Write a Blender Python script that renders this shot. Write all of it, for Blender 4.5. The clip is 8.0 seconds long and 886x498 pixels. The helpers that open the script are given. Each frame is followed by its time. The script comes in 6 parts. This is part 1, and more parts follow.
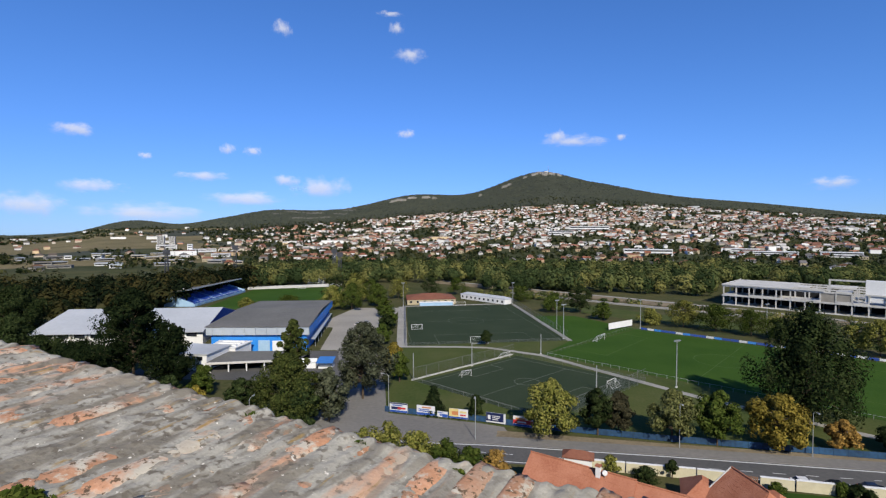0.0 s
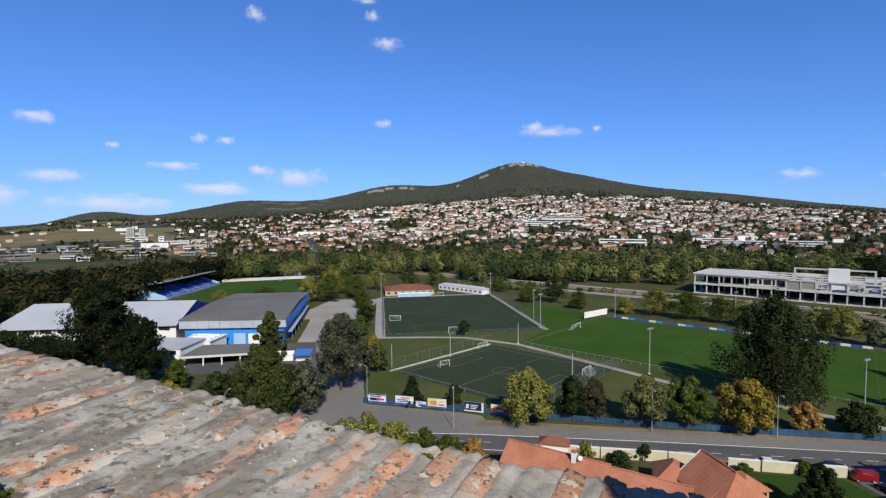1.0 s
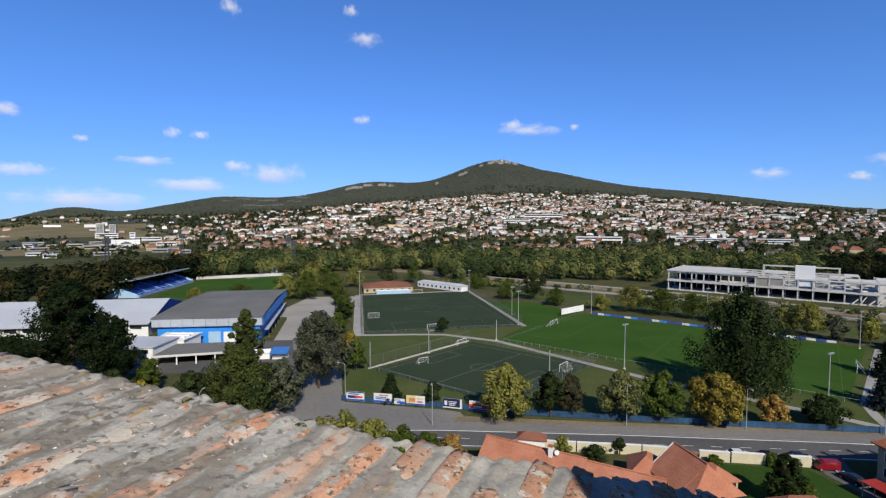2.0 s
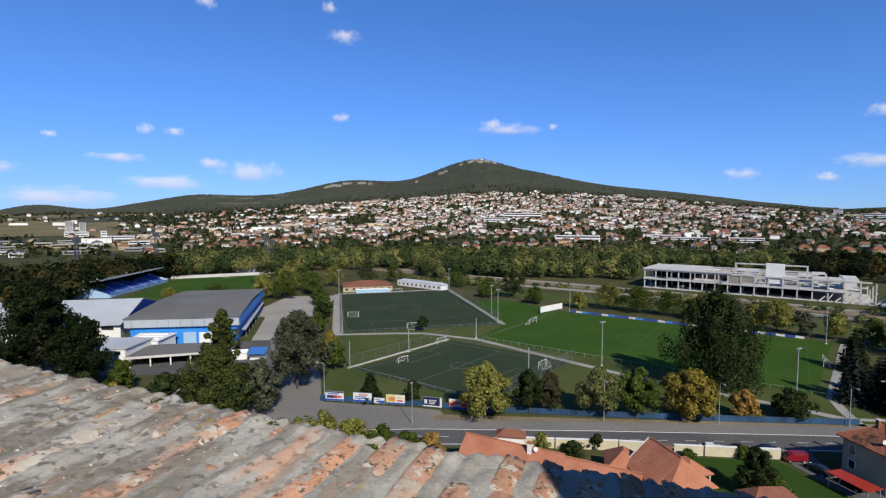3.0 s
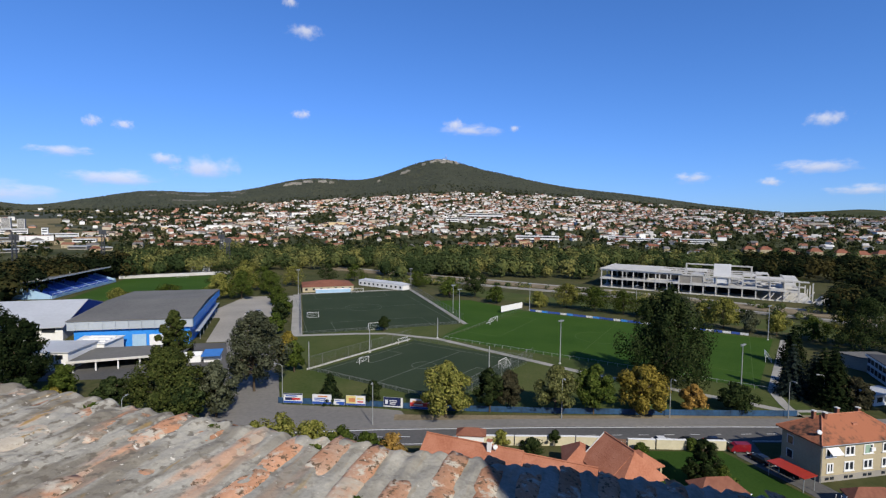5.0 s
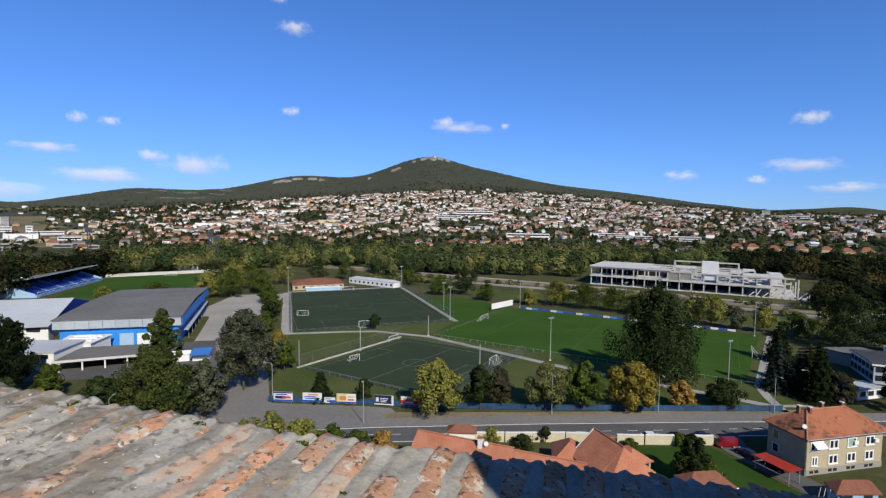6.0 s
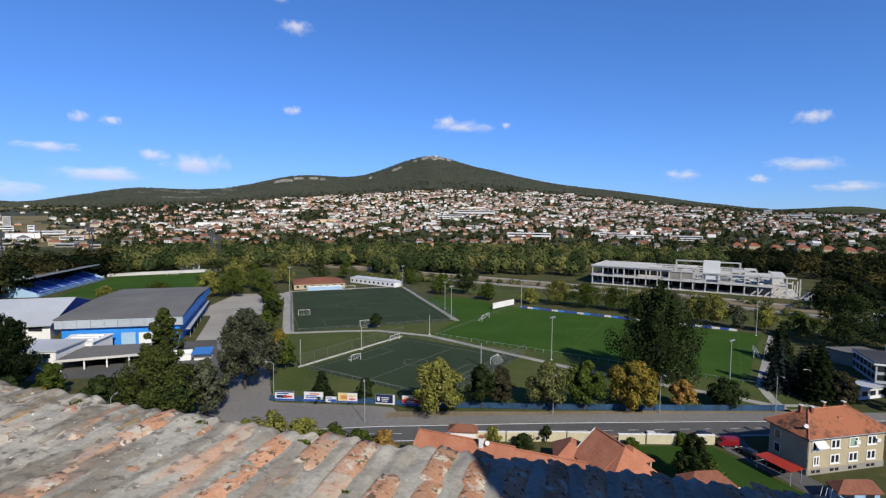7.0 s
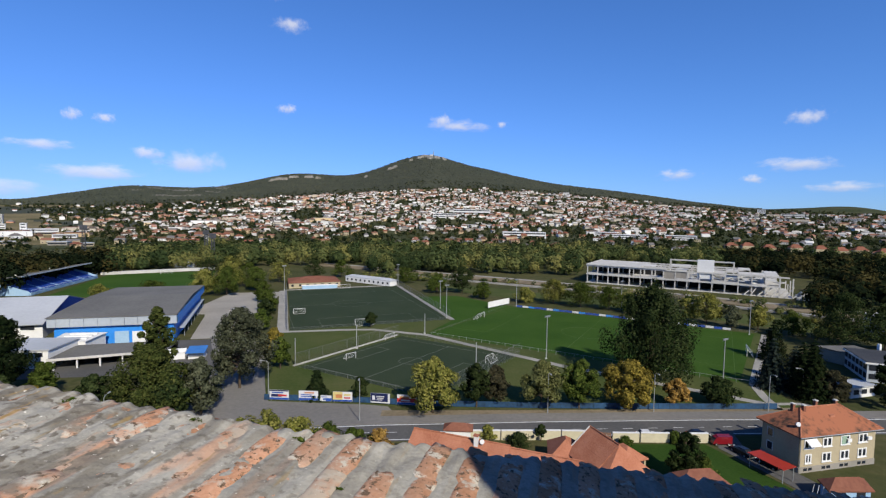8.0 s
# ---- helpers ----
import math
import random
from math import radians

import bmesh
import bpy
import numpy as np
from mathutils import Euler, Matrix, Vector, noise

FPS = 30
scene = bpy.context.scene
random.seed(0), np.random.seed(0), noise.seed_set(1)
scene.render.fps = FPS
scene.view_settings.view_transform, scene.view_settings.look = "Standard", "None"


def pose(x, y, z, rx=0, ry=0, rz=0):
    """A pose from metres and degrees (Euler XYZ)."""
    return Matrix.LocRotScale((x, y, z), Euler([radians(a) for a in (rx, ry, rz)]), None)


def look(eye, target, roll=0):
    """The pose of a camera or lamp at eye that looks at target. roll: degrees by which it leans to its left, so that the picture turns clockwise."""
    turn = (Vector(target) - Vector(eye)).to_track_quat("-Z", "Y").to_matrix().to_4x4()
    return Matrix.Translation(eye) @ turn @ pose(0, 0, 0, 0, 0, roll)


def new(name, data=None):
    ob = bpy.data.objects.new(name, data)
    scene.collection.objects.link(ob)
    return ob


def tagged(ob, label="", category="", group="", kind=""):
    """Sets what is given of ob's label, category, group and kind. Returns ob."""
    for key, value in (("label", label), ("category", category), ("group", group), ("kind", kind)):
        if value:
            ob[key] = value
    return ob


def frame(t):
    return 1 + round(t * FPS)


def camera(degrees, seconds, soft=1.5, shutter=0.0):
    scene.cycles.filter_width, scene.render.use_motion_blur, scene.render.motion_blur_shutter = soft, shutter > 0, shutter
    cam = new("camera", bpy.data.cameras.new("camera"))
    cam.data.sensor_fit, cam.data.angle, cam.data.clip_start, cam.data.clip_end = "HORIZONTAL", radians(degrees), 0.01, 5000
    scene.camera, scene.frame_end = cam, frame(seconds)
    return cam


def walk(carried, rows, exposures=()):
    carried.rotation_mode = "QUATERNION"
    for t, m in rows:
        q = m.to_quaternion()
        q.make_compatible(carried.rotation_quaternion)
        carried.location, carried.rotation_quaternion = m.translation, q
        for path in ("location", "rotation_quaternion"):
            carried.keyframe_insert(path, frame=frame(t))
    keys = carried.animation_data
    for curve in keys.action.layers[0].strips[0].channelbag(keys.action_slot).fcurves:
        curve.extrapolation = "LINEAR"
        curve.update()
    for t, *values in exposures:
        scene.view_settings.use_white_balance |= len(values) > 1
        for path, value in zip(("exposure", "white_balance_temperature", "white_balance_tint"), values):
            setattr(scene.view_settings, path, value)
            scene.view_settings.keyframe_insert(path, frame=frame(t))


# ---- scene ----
EYE = Vector((0, 0, 45))
# seconds, shift in metres, yaw, pitch, roll
ROWS = [
    (0.0, 0.000, 0.000, 0.000, 0.000, -2.000, 0.000),
    (0.5, 0.037, -0.008, -0.013, -1.439, -2.659, 0.249),
    (1.0, 0.067, -0.023, -0.019, -2.569, -3.065, 0.162),
    (1.5, 0.091, -0.040, -0.024, -3.767, -3.264, -0.016),
    (3.0, 0.158, -0.091, -0.031, -7.334, -3.545, -0.150),
    (3.5, 0.186, -0.107, -0.026, -8.406, -3.499, -0.418),
    (4.0, 0.212, -0.126, -0.025, -9.605, -3.507, -0.489),
    (4.5, 0.233, -0.136, -0.024, -10.503, -3.583, -0.658),
    (5.0, 0.262, -0.160, -0.020, -11.714, -3.542, -0.675),
    (6.5, 0.288, -0.180, -0.029, -12.840, -3.881, -0.675),
    (7.0, 0.283, -0.175, -0.030, -12.659, -3.875, -0.656),
    (7.5, 0.283, -0.175, -0.035, -12.716, -3.997, -0.649),
    (8.0, 0.287, -0.186, -0.036, -13.185, -3.994, -0.811),
]
cam = camera(83.95, 8.0, soft=1.25)
walk(cam, [(t, pose(x, y, 45 + z, 90 + p, r, w)) for t, x, y, z, w, p, r in ROWS], [(0.0, 0.30), (8.0, 0.30)])

# ---- light: clear midday, sun behind the camera and a little to the right
SUN_TO = Vector((0.22, -0.975, 0)).normalized()
SUN_EL = radians(37)
world = bpy.data.worlds.new("sky")
scene.world = world
world.use_nodes = True
wn, wl = world.node_tree.nodes, world.node_tree.links
sky = wn.new("ShaderNodeTexSky")
sky.sky_type, sky.sun_disc = "NISHITA", False
sky.sun_elevation, sky.sun_rotation = SUN_EL, math.atan2(SUN_TO.x, SUN_TO.y)
sky.air_density, sky.dust_density, sky.ozone_density, sky.altitude = 1.0, 0.0, 3.0, 180
hue = wn.new("ShaderNodeMix")
hue.data_type, hue.blend_type = "RGBA", "MULTIPLY"
hue.inputs[0].default_value, hue.inputs[7].default_value = 1.0, (0.53, 0.99, 1.52, 1)
wl.new(sky.outputs[0], hue.inputs[6])
den, soft_sky = wn.new("ShaderNodeVectorMath"), wn.new("ShaderNodeVectorMath")
den.operation, soft_sky.operation = "MULTIPLY_ADD", "DIVIDE"
den.inputs[1].default_value, den.inputs[2].default_value = (0.10, 0.068, 0.018), (1, 1, 0.96)
wl.new(hue.outputs[2], den.inputs[0]), wl.new(hue.outputs[2], soft_sky.inputs[0]), wl.new(den.outputs[0], soft_sky.inputs[1])
wl.new(soft_sky.outputs[0], wn["Background"].inputs["Color"])
wn["Background"].inputs["Strength"].default_value = 0.086
sun = new("sun", bpy.data.lights.new("sun", "SUN"))
sun.data.energy, sun.data.angle, sun.data.color = 5.0, radians(0.5), (1.0, 0.93, 0.80)
sun.matrix_world = look((0, 0, 0), -(SUN_TO * math.cos(SUN_EL) + Vector((0, 0, math.sin(SUN_EL)))))
sun.location = (60, -200, 200)


# ---- materials
def ramp_of(nt, stops):
    r = nt.nodes.new("ShaderNodeValToRGB")
    while len(r.color_ramp.elements) < len(stops):
        r.color_ramp.elements.new(0.5)
    for e, (p, c) in zip(r.color_ramp.elements, stops):
        e.position, e.color = p, (*c, 1)
    return r


def mat(name, a, b, scale=1.0, rough=0.85, metal=0.0, bump=0.3, fine=9.0, vary=0.0, coords="Object", stretch=None, cut=(0.35, 0.65)):
    """Two colours mixed by a broad and a fine noise, with relief; vary: brightness spread from piece to piece."""
    m = bpy.data.materials.new(name)
    m.use_nodes = True
    nt = m.node_tree
    n, l = nt.nodes, nt.links
    p = n["Principled BSDF"]
    p.inputs["Roughness"].default_value, p.inputs["Metallic"].default_value = rough, metal
    p.inputs["Specular IOR Level"].default_value = 0.04 if rough >= 0.85 else 0.3
    tc = n.new("ShaderNodeTexCoord")
    src = tc.outputs[coords]
    if stretch:
        mp = n.new("ShaderNodeMapping")
        mp.inputs["Scale"].default_value = stretch
        l.new(src, mp.inputs[0])
        src = mp.outputs[0]
    n1, n2 = n.new("ShaderNodeTexNoise"), n.new("ShaderNodeTexNoise")
    n1.inputs["Scale"].default_value, n2.inputs["Scale"].default_value = scale, scale * fine
    n1.inputs["Detail"].default_value, n2.inputs["Detail"].default_value = 5, 6
    l.new(src, n1.inputs["Vector"]), l.new(src, n2.inputs["Vector"])
    mx = n.new("ShaderNodeMix")
    mx.data_type = "FLOAT"
    mx.inputs[0].default_value = 0.4
    l.new(n1.outputs[0], mx.inputs[2]), l.new(n2.outputs[0], mx.inputs[3])
    r = ramp_of(nt, [(cut[0], tuple(v * 0.65 for v in a)), (cut[1], tuple(v * 0.65 for v in b))])
    l.new(mx.outputs[0], r.inputs[0])
    out = r.outputs[0]
    if vary:
        oi, mr, hs = n.new("ShaderNodeObjectInfo"), n.new("ShaderNodeMapRange"), n.new("ShaderNodeHueSaturation")
        mr.inputs["To Min"].default_value, mr.inputs["To Max"].default_value = 1 - vary, 1 + vary
        l.new(oi.outputs["Random"], mr.inputs["Value"])
        l.new(mr.outputs[0], hs.inputs["Value"]), l.new(out, hs.inputs["Color"])
        out = hs.outputs[0]
    l.new(out, p.inputs["Base Color"])
    if bump:
        bp = n.new("ShaderNodeBump")
        bp.inputs["Strength"].default_value, bp.inputs["Distance"].default_value = bump, 0.3 / scale / fine
        l.new(n2.outputs[0], bp.inputs["Height"]), l.new(bp.outputs[0], p.inputs["Normal"])
    return m


def leaf_mat(name, dark, mid, light, patch=0.25, tinted=False):
    """Leaves: colour from leaf to leaf and in broad patches, some light through them."""
    m = bpy.data.materials.new(name)
    m.use_nodes = True
    nt = m.node_tree
    n, l = nt.nodes, nt.links
    n.remove(n["Principled BSDF"])
    geo, tc, ns, ad = n.new("ShaderNodeNewGeometry"), n.new("ShaderNodeTexCoord"), n.new("ShaderNodeTexNoise"), n.new("ShaderNodeMix")
    ns.inputs["Scale"].default_value, ns.inputs["Detail"].default_value = patch, 3
    l.new(tc.outputs["Object"], ns.inputs["Vector"])
    ad.data_type = "FLOAT"
    ad.inputs[0].default_value = 0.58
    l.new(geo.outputs["Random Per Island"], ad.inputs[2]), l.new(ns.outputs[0], ad.inputs[3])
    if tinted:
        at = n.new("ShaderNodeAttribute")
        at.attribute_name = "tint"
        l.new(at.outputs["Fac"], ad.inputs[3])
        ad.inputs[0].default_value = 0.84
    r = ramp_of(nt, [(p, tuple(v * 0.78 for v in c)) for p, c in ((0.25, dark), (0.5, mid), (0.78, light))])
    l.new(ad.outputs[0], r.inputs[0])
    oi, mr, hs = n.new("ShaderNodeObjectInfo"), n.new("ShaderNodeMapRange"), n.new("ShaderNodeHueSaturation")
    mr.inputs["To Min"].default_value, mr.inputs["To Max"].default_value = 0.8, 1.2
    l.new(oi.outputs["Random"], mr.inputs["Value"]), l.new(mr.outputs[0], hs.inputs["Value"]), l.new(r.outputs[0], hs.inputs["Color"])
    df, tr, ms = n.new("ShaderNodeBsdfDiffuse"), n.new("ShaderNodeBsdfTranslucent"), n.new("ShaderNodeMixShader")
    ms.inputs[0].default_value = 0.25
    l.new(hs.outputs[0], df.inputs[0]), l.new(hs.outputs[0], tr.inputs[0])
    l.new(df.outputs[0], ms.inputs[1]), l.new(tr.outputs[0], ms.inputs[2])
    l.new(ms.outputs[0], n["Material Output"].inputs[0])
    return m


def plain(name, c, rough=0.6, metal=0.0):
    return mat(name, tuple(v * 0.88 for v in c), tuple(min(1, v * 1.08) for v in c), 0.8, rough, metal, 0.08, 7)


def islands(name, stops, rough=0.85):
    """A colour of its own for each loose piece, with a little grain."""
    m = mat(name, (1, 1, 1), (1, 1, 1), 0.3, rough, 0, 0)
    nt = m.node_tree
    g, r = nt.nodes.new("ShaderNodeNewGeometry"), ramp_of(nt, stops)
    r.color_ramp.interpolation = "CONSTANT"
    nt.links.new(g.outputs["Random Per Island"], r.inputs[0])
    ns, hs, mr = nt.nodes.new("ShaderNodeTexNoise"), nt.nodes.new("ShaderNodeHueSaturation"), nt.nodes.new("ShaderNodeMapRange")
    ns.inputs["Scale"].default_value = 0.35
    mr.inputs["To Min"].default_value, mr.inputs["To Max"].default_value = 0.7, 1.3
    nt.links.new(ns.outputs[0], mr.inputs["Value"]), nt.links.new(mr.outputs[0], hs.inputs["Value"])
    nt.links.new(r.outputs[0], hs.inputs["Color"])
    nt.links.new(hs.outputs[0], nt.nodes["Principled BSDF"].inputs["Base Color"])
    return m


M_EARTH = mat("rough_ground", (0.05, 0.066, 0.022), (0.125, 0.112, 0.052), 0.03, 0.95, 0, 0.5, 12)
M_GRASS = mat("lawn_grass", (0.036, 0.084, 0.012), (0.056, 0.112, 0.018), 0.05, 0.95, 0, 0.5, 30)
M_LAWN = mat("garden_lawn_grass", (0.026, 0.062, 0.010), (0.044, 0.088, 0.016), 0.08, 0.95, 0, 0.5, 24)
M_GRASS2 = mat("worn_grass", (0.058, 0.088, 0.022), (0.115, 0.122, 0.045), 0.06, 0.95, 0, 0.5, 20)
M_TURF = mat("artificial_turf", (0.036, 0.054, 0.030), (0.052, 0.070, 0.040), 0.05, 0.95, 0, 0.2, 30)
M_FIELD = mat("dry_field", (0.14, 0.125, 0.06), (0.26, 0.21, 0.115), 0.01, 0.95, 0, 0.3, 15)
M_ASPH = mat("asphalt", (0.10, 0.10, 0.10), (0.155, 0.15, 0.142), 0.07, 0.9, 0, 0.3, 20)
M_ASPH2 = mat("worn_asphalt", (0.19, 0.182, 0.17), (0.27, 0.255, 0.235), 0.05, 0.92, 0, 0.3, 20)
M_YARD = mat("pale_worn_yard", (0.32, 0.30, 0.265), (0.44, 0.415, 0.37), 0.06, 0.92, 0, 0.3, 18)
M_PAVE = mat("pale_paving", (0.32, 0.31, 0.28), (0.45, 0.43, 0.39), 0.15, 0.9, 0, 0.3, 12)
M_CHALK = plain("worn_chalk_on_grass", (0.11, 0.17, 0.06), 0.9)
M_CHALK2 = plain("worn_line_on_turf", (0.19, 0.205, 0.17), 0.9)
M_LINE = plain("white_road_paint", (0.7, 0.7, 0.68))
M_CONC = mat("raw_concrete", (0.55, 0.54, 0.50), (0.72, 0.70, 0.66), 0.12, 0.9, 0, 0.3, 9)
M_WHITE = mat("white_paint", (0.82, 0.82, 0.80), (0.95, 0.95, 0.93), 0.2, 0.6, 0, 0.1, 6)
M_CREAM = mat("cream_render", (0.44, 0.37, 0.24), (0.56, 0.48, 0.32), 0.25, 0.9, 0, 0.25, 14)
M_GREYR = mat("grey_render", (0.30, 0.28, 0.24), (0.40, 0.37, 0.32), 0.25, 0.9, 0, 0.25, 14)
M_BLUE = mat("blue_cladding", (0.03, 0.27, 0.80), (0.05, 0.33, 0.92), 0.15, 0.5, 0, 0.1, 10)
M_BLUE2 = mat("blue_seat_plastic", (0.02, 0.07, 0.36), (0.03, 0.11, 0.5), 0.4, 0.5, 0, 0.1, 8)
M_PALEB = mat("pale_blue_paint", (0.32, 0.52, 0.72), (0.45, 0.63, 0.8), 0.2, 0.6, 0, 0.1, 8)
M_ROOFG = mat("grey_roofing_felt", (0.155, 0.152, 0.145), (0.225, 0.22, 0.205), 0.05, 0.9, 0, 0.3, 20)
M_FELT = mat("dark_roofing_felt", (0.055, 0.06, 0.07), (0.085, 0.09, 0.10), 0.08, 0.9, 0, 0.3, 14)
M_FASC = mat("grey_metal_fascia", (0.42, 0.47, 0.52), (0.5, 0.55, 0.6), 0.1, 0.5, 0, 0.1, 8)
M_WROOF = mat("white_sheet_roof", (0.48, 0.50, 0.52), (0.6, 0.62, 0.64), 0.06, 0.55, 0, 0.1, 14)
M_REDT = mat("red_clay_tiles", (0.40, 0.15, 0.085), (0.56, 0.245, 0.15), 0.35, 0.9, 0, 0.5, 10)
M_REDT2 = mat("weathered_red_tiles", (0.085, 0.06, 0.045), (0.40, 0.155, 0.085), 0.16, 0.9, 0, 0.5, 9, cut=(0.36, 0.49))
M_BRICKR = mat("dull_red_roof", (0.22, 0.09, 0.06), (0.32, 0.14, 0.09), 0.2, 0.9, 0, 0.3, 8)
M_STEEL = mat("galvanised_steel", (0.38, 0.40, 0.40), (0.5, 0.51, 0.51), 0.5, 0.5, 0.3, 0.1, 6)
M_DARKM = mat("dark_lattice_steel", (0.05, 0.055, 0.065), (0.09, 0.095, 0.11), 0.5, 0.6, 0.2, 0.1, 6)
M_GLASS = plain("dark_window_glass", (0.03, 0.035, 0.045), 0.08)
# near-black colour that stands in for shade inside open buildings
M_SHADE = plain("interior_shade", (0.03, 0.03, 0.03), 0.9)
M_BARK = mat("bark", (0.07, 0.05, 0.035), (0.15, 0.115, 0.08), 1.5, 0.95, 0, 0.6, 6)
M_TYRE = plain("tyre_rubber", (0.02, 0.02, 0.02), 0.8)
M_BARE = mat("bare_soil", (0.19, 0.155, 0.10), (0.32, 0.26, 0.175), 0.1, 0.95, 0, 0.4, 10)
M_REDP = plain("red_sheet_metal", (0.42, 0.04, 0.02), 0.5)
M_WIRE = mat("dull_fence_wire", (0.17, 0.18, 0.17), (0.26, 0.27, 0.26), 0.5, 0.7, 0.2, 0.1, 6)
M_FENCE = mat("blue_fence_sheet", (0.014, 0.035, 0.07), (0.03, 0.10, 0.21), 0.22, 0.7, 0, 0.2, 6)

L_GREEN = leaf_mat("green_leaves", (0.024, 0.04, 0.009), (0.066, 0.095, 0.018), (0.135, 0.16, 0.036))
L_DARK = leaf_mat("dark_leaves", (0.012, 0.022, 0.008), (0.032, 0.047, 0.016), (0.068, 0.086, 0.03))
L_GREY = leaf_mat("grey_green_leaves", (0.032, 0.038, 0.02), (0.085, 0.095, 0.055), (0.17, 0.18, 0.11))
L_YELG = leaf_mat("yellow_green_leaves", (0.062, 0.076, 0.016), (0.185, 0.185, 0.042), (0.36, 0.33, 0.09))
L_YEL = leaf_mat("yellow_leaves", (0.09, 0.078, 0.016), (0.25, 0.195, 0.036), (0.44, 0.33, 0.07))
L_ORA = leaf_mat("orange_leaves", (0.12, 0.075, 0.02), (0.30, 0.175, 0.045), (0.45, 0.29, 0.085))
L_PALE = leaf_mat("pale_green_leaves", (0.05, 0.06, 0.02), (0.135, 0.145, 0.05), (0.28, 0.275, 0.105))
L_PINE = leaf_mat("pine_needles", (0.005, 0.011, 0.005), (0.014, 0.023, 0.009), (0.036, 0.048, 0.017))
L_SPRU = leaf_mat("spruce_needles", (0.012, 0.02, 0.016), (0.028, 0.04, 0.032), (0.055, 0.07, 0.055))
L_PURP = leaf_mat("dark_red_leaves", (0.022, 0.024, 0.014), (0.05, 0.047, 0.026), (0.09, 0.078, 0.042))
L_WOOD = leaf_mat("mixed_wood_leaves", (0.036, 0.054, 0.020), (0.092, 0.115, 0.040), (0.20, 0.19, 0.06), 0.05, True)
# darker copy of the wood leaves, with shadow painted into the colour
L_WOOD_SHADE = leaf_mat("shaded_wood_leaves", (0.011, 0.018, 0.009), (0.027, 0.038, 0.016), (0.088, 0.074, 0.026), 0.05, True)


# ---- building blocks
class Geo:
    """Collects vertices and faces of one mesh; slot is the material slot of what is added next."""

    def __init__(self):
        self.v, self.f, self.s, self.slot = [], [], [], 0

    def add(self, verts, faces):
        k = len(self.v)
        self.v += [tuple(p) for p in verts]
        self.f += [tuple(i + k for i in f) for f in faces]
        self.s += [self.slot] * len(faces)
        return self

    def box(self, x0, x1, y0, y1, z0, z1):
        return self.prism([(x0, y0), (x1, y0), (x1, y1), (x0, y1)], z0, z1)

    def prism(self, poly, z0, z1):
        n = len(poly)
        a = sum(poly[i][0] * poly[(i + 1) % n][1] - poly[(i + 1) % n][0] * poly[i][1] for i in range(n))
        poly = poly if a > 0 else poly[::-1]
        lo = [(x, y, z0(x, y) if callable(z0) else z0) for x, y in poly]
        hi = [(x, y, z1(x, y) if callable(z1) else z1) for x, y in poly]
        return self.add(lo + hi, [tuple(range(n))[::-1], tuple(range(n, 2 * n))] + [(i, (i + 1) % n, n + (i + 1) % n, n + i) for i in range(n)])

    def tube(self, p, q, r0, r1=None, n=8):
        p, q, r1 = Vector(p), Vector(q), r0 if r1 is None else r1
        w = (q - p).normalized()
        a = w.orthogonal().normalized()
        b = w.cross(a)
        ring = [(math.cos(2 * math.pi * i / n), math.sin(2 * math.pi * i / n)) for i in range(n)]
        vs = [p + (a * c + b * s) * r0 for c, s in ring] + [q + (a * c + b * s) * r1 for c, s in ring]
        return self.add(vs, [tuple(range(n))[::-1], tuple(range(n, 2 * n))] + [(i, (i + 1) % n, n + (i + 1) % n, n + i) for i in range(n)])

    def slab(self, a, b, c, d, t):
        """A sloping plate with corners a, b, c, d on its upper side."""
        vs = [Vector(p) for p in (a, b, c, d)]
        nn = (vs[1] - vs[0]).cross(vs[2] - vs[0]).normalized()
        if nn.z < 0:
            vs, nn = vs[::-1], -nn
        return self.add(vs + [p - nn * t for p in vs], [(0, 1, 2, 3), (7, 6, 5, 4), (0, 4, 5, 1), (1, 5, 6, 2), (2, 6, 7, 3), (3, 7, 4, 0)])

    def mesh(self, name, *mats):
        me = bpy.data.meshes.new(name)
        me.from_pydata(self.v, [], self.f)
        for m in mats:
            me.materials.append(m)
        if len(mats) > 1:
            me.polygons.foreach_set("material_index", self.s)
        me.update()
        return me


def part(name, geo, material, parent=None, label=""):
    mats = material if isinstance(material, (list, tuple)) else [material]
    ob = new(name, geo if isinstance(geo, bpy.types.Mesh) else geo.mesh(name, *mats))
    if parent is not None:
        ob.parent = parent
    if label:
        ob["label"] = label
    return ob


def thing(name, label, category, group="", at=None, kind=""):
    ob = tagged(new(name), label, category, group, kind)
    if at is not None:
        ob.matrix_basis = at
    return ob


def setting(name, geo, material, label, category):
    return tagged(part(name, geo, material), label, category, "", "structure")


def ribbon(pts, width, z0, z1):
    """A strip along a line on the ground, mitred at its bends."""
    g = Geo()
    ps = [Vector((x, y)) for x, y in pts]
    lo, hi = [], []
    for i, p in enumerate(ps):
        d = ((ps[min(i + 1, len(ps) - 1)] - ps[max(i - 1, 0)])).normalized()
        nrm = Vector((-d.y, d.x)) * width / 2
        for side in (1, -1):
            q = p + nrm * side
            lo.append((q.x, q.y, z0)), hi.append((q.x, q.y, z1))
    k = len(lo)
    fs = []
    for i in range(len(ps) - 1):
        a, b, c, d = 2 * i, 2 * i + 1, 2 * i + 3, 2 * i + 2
        fs += [(k + a, k + b, k + c, k + d), (a, k + a, k + d, d), (b, c, k + c, k + b)]
    return g.add(lo + hi, fs)


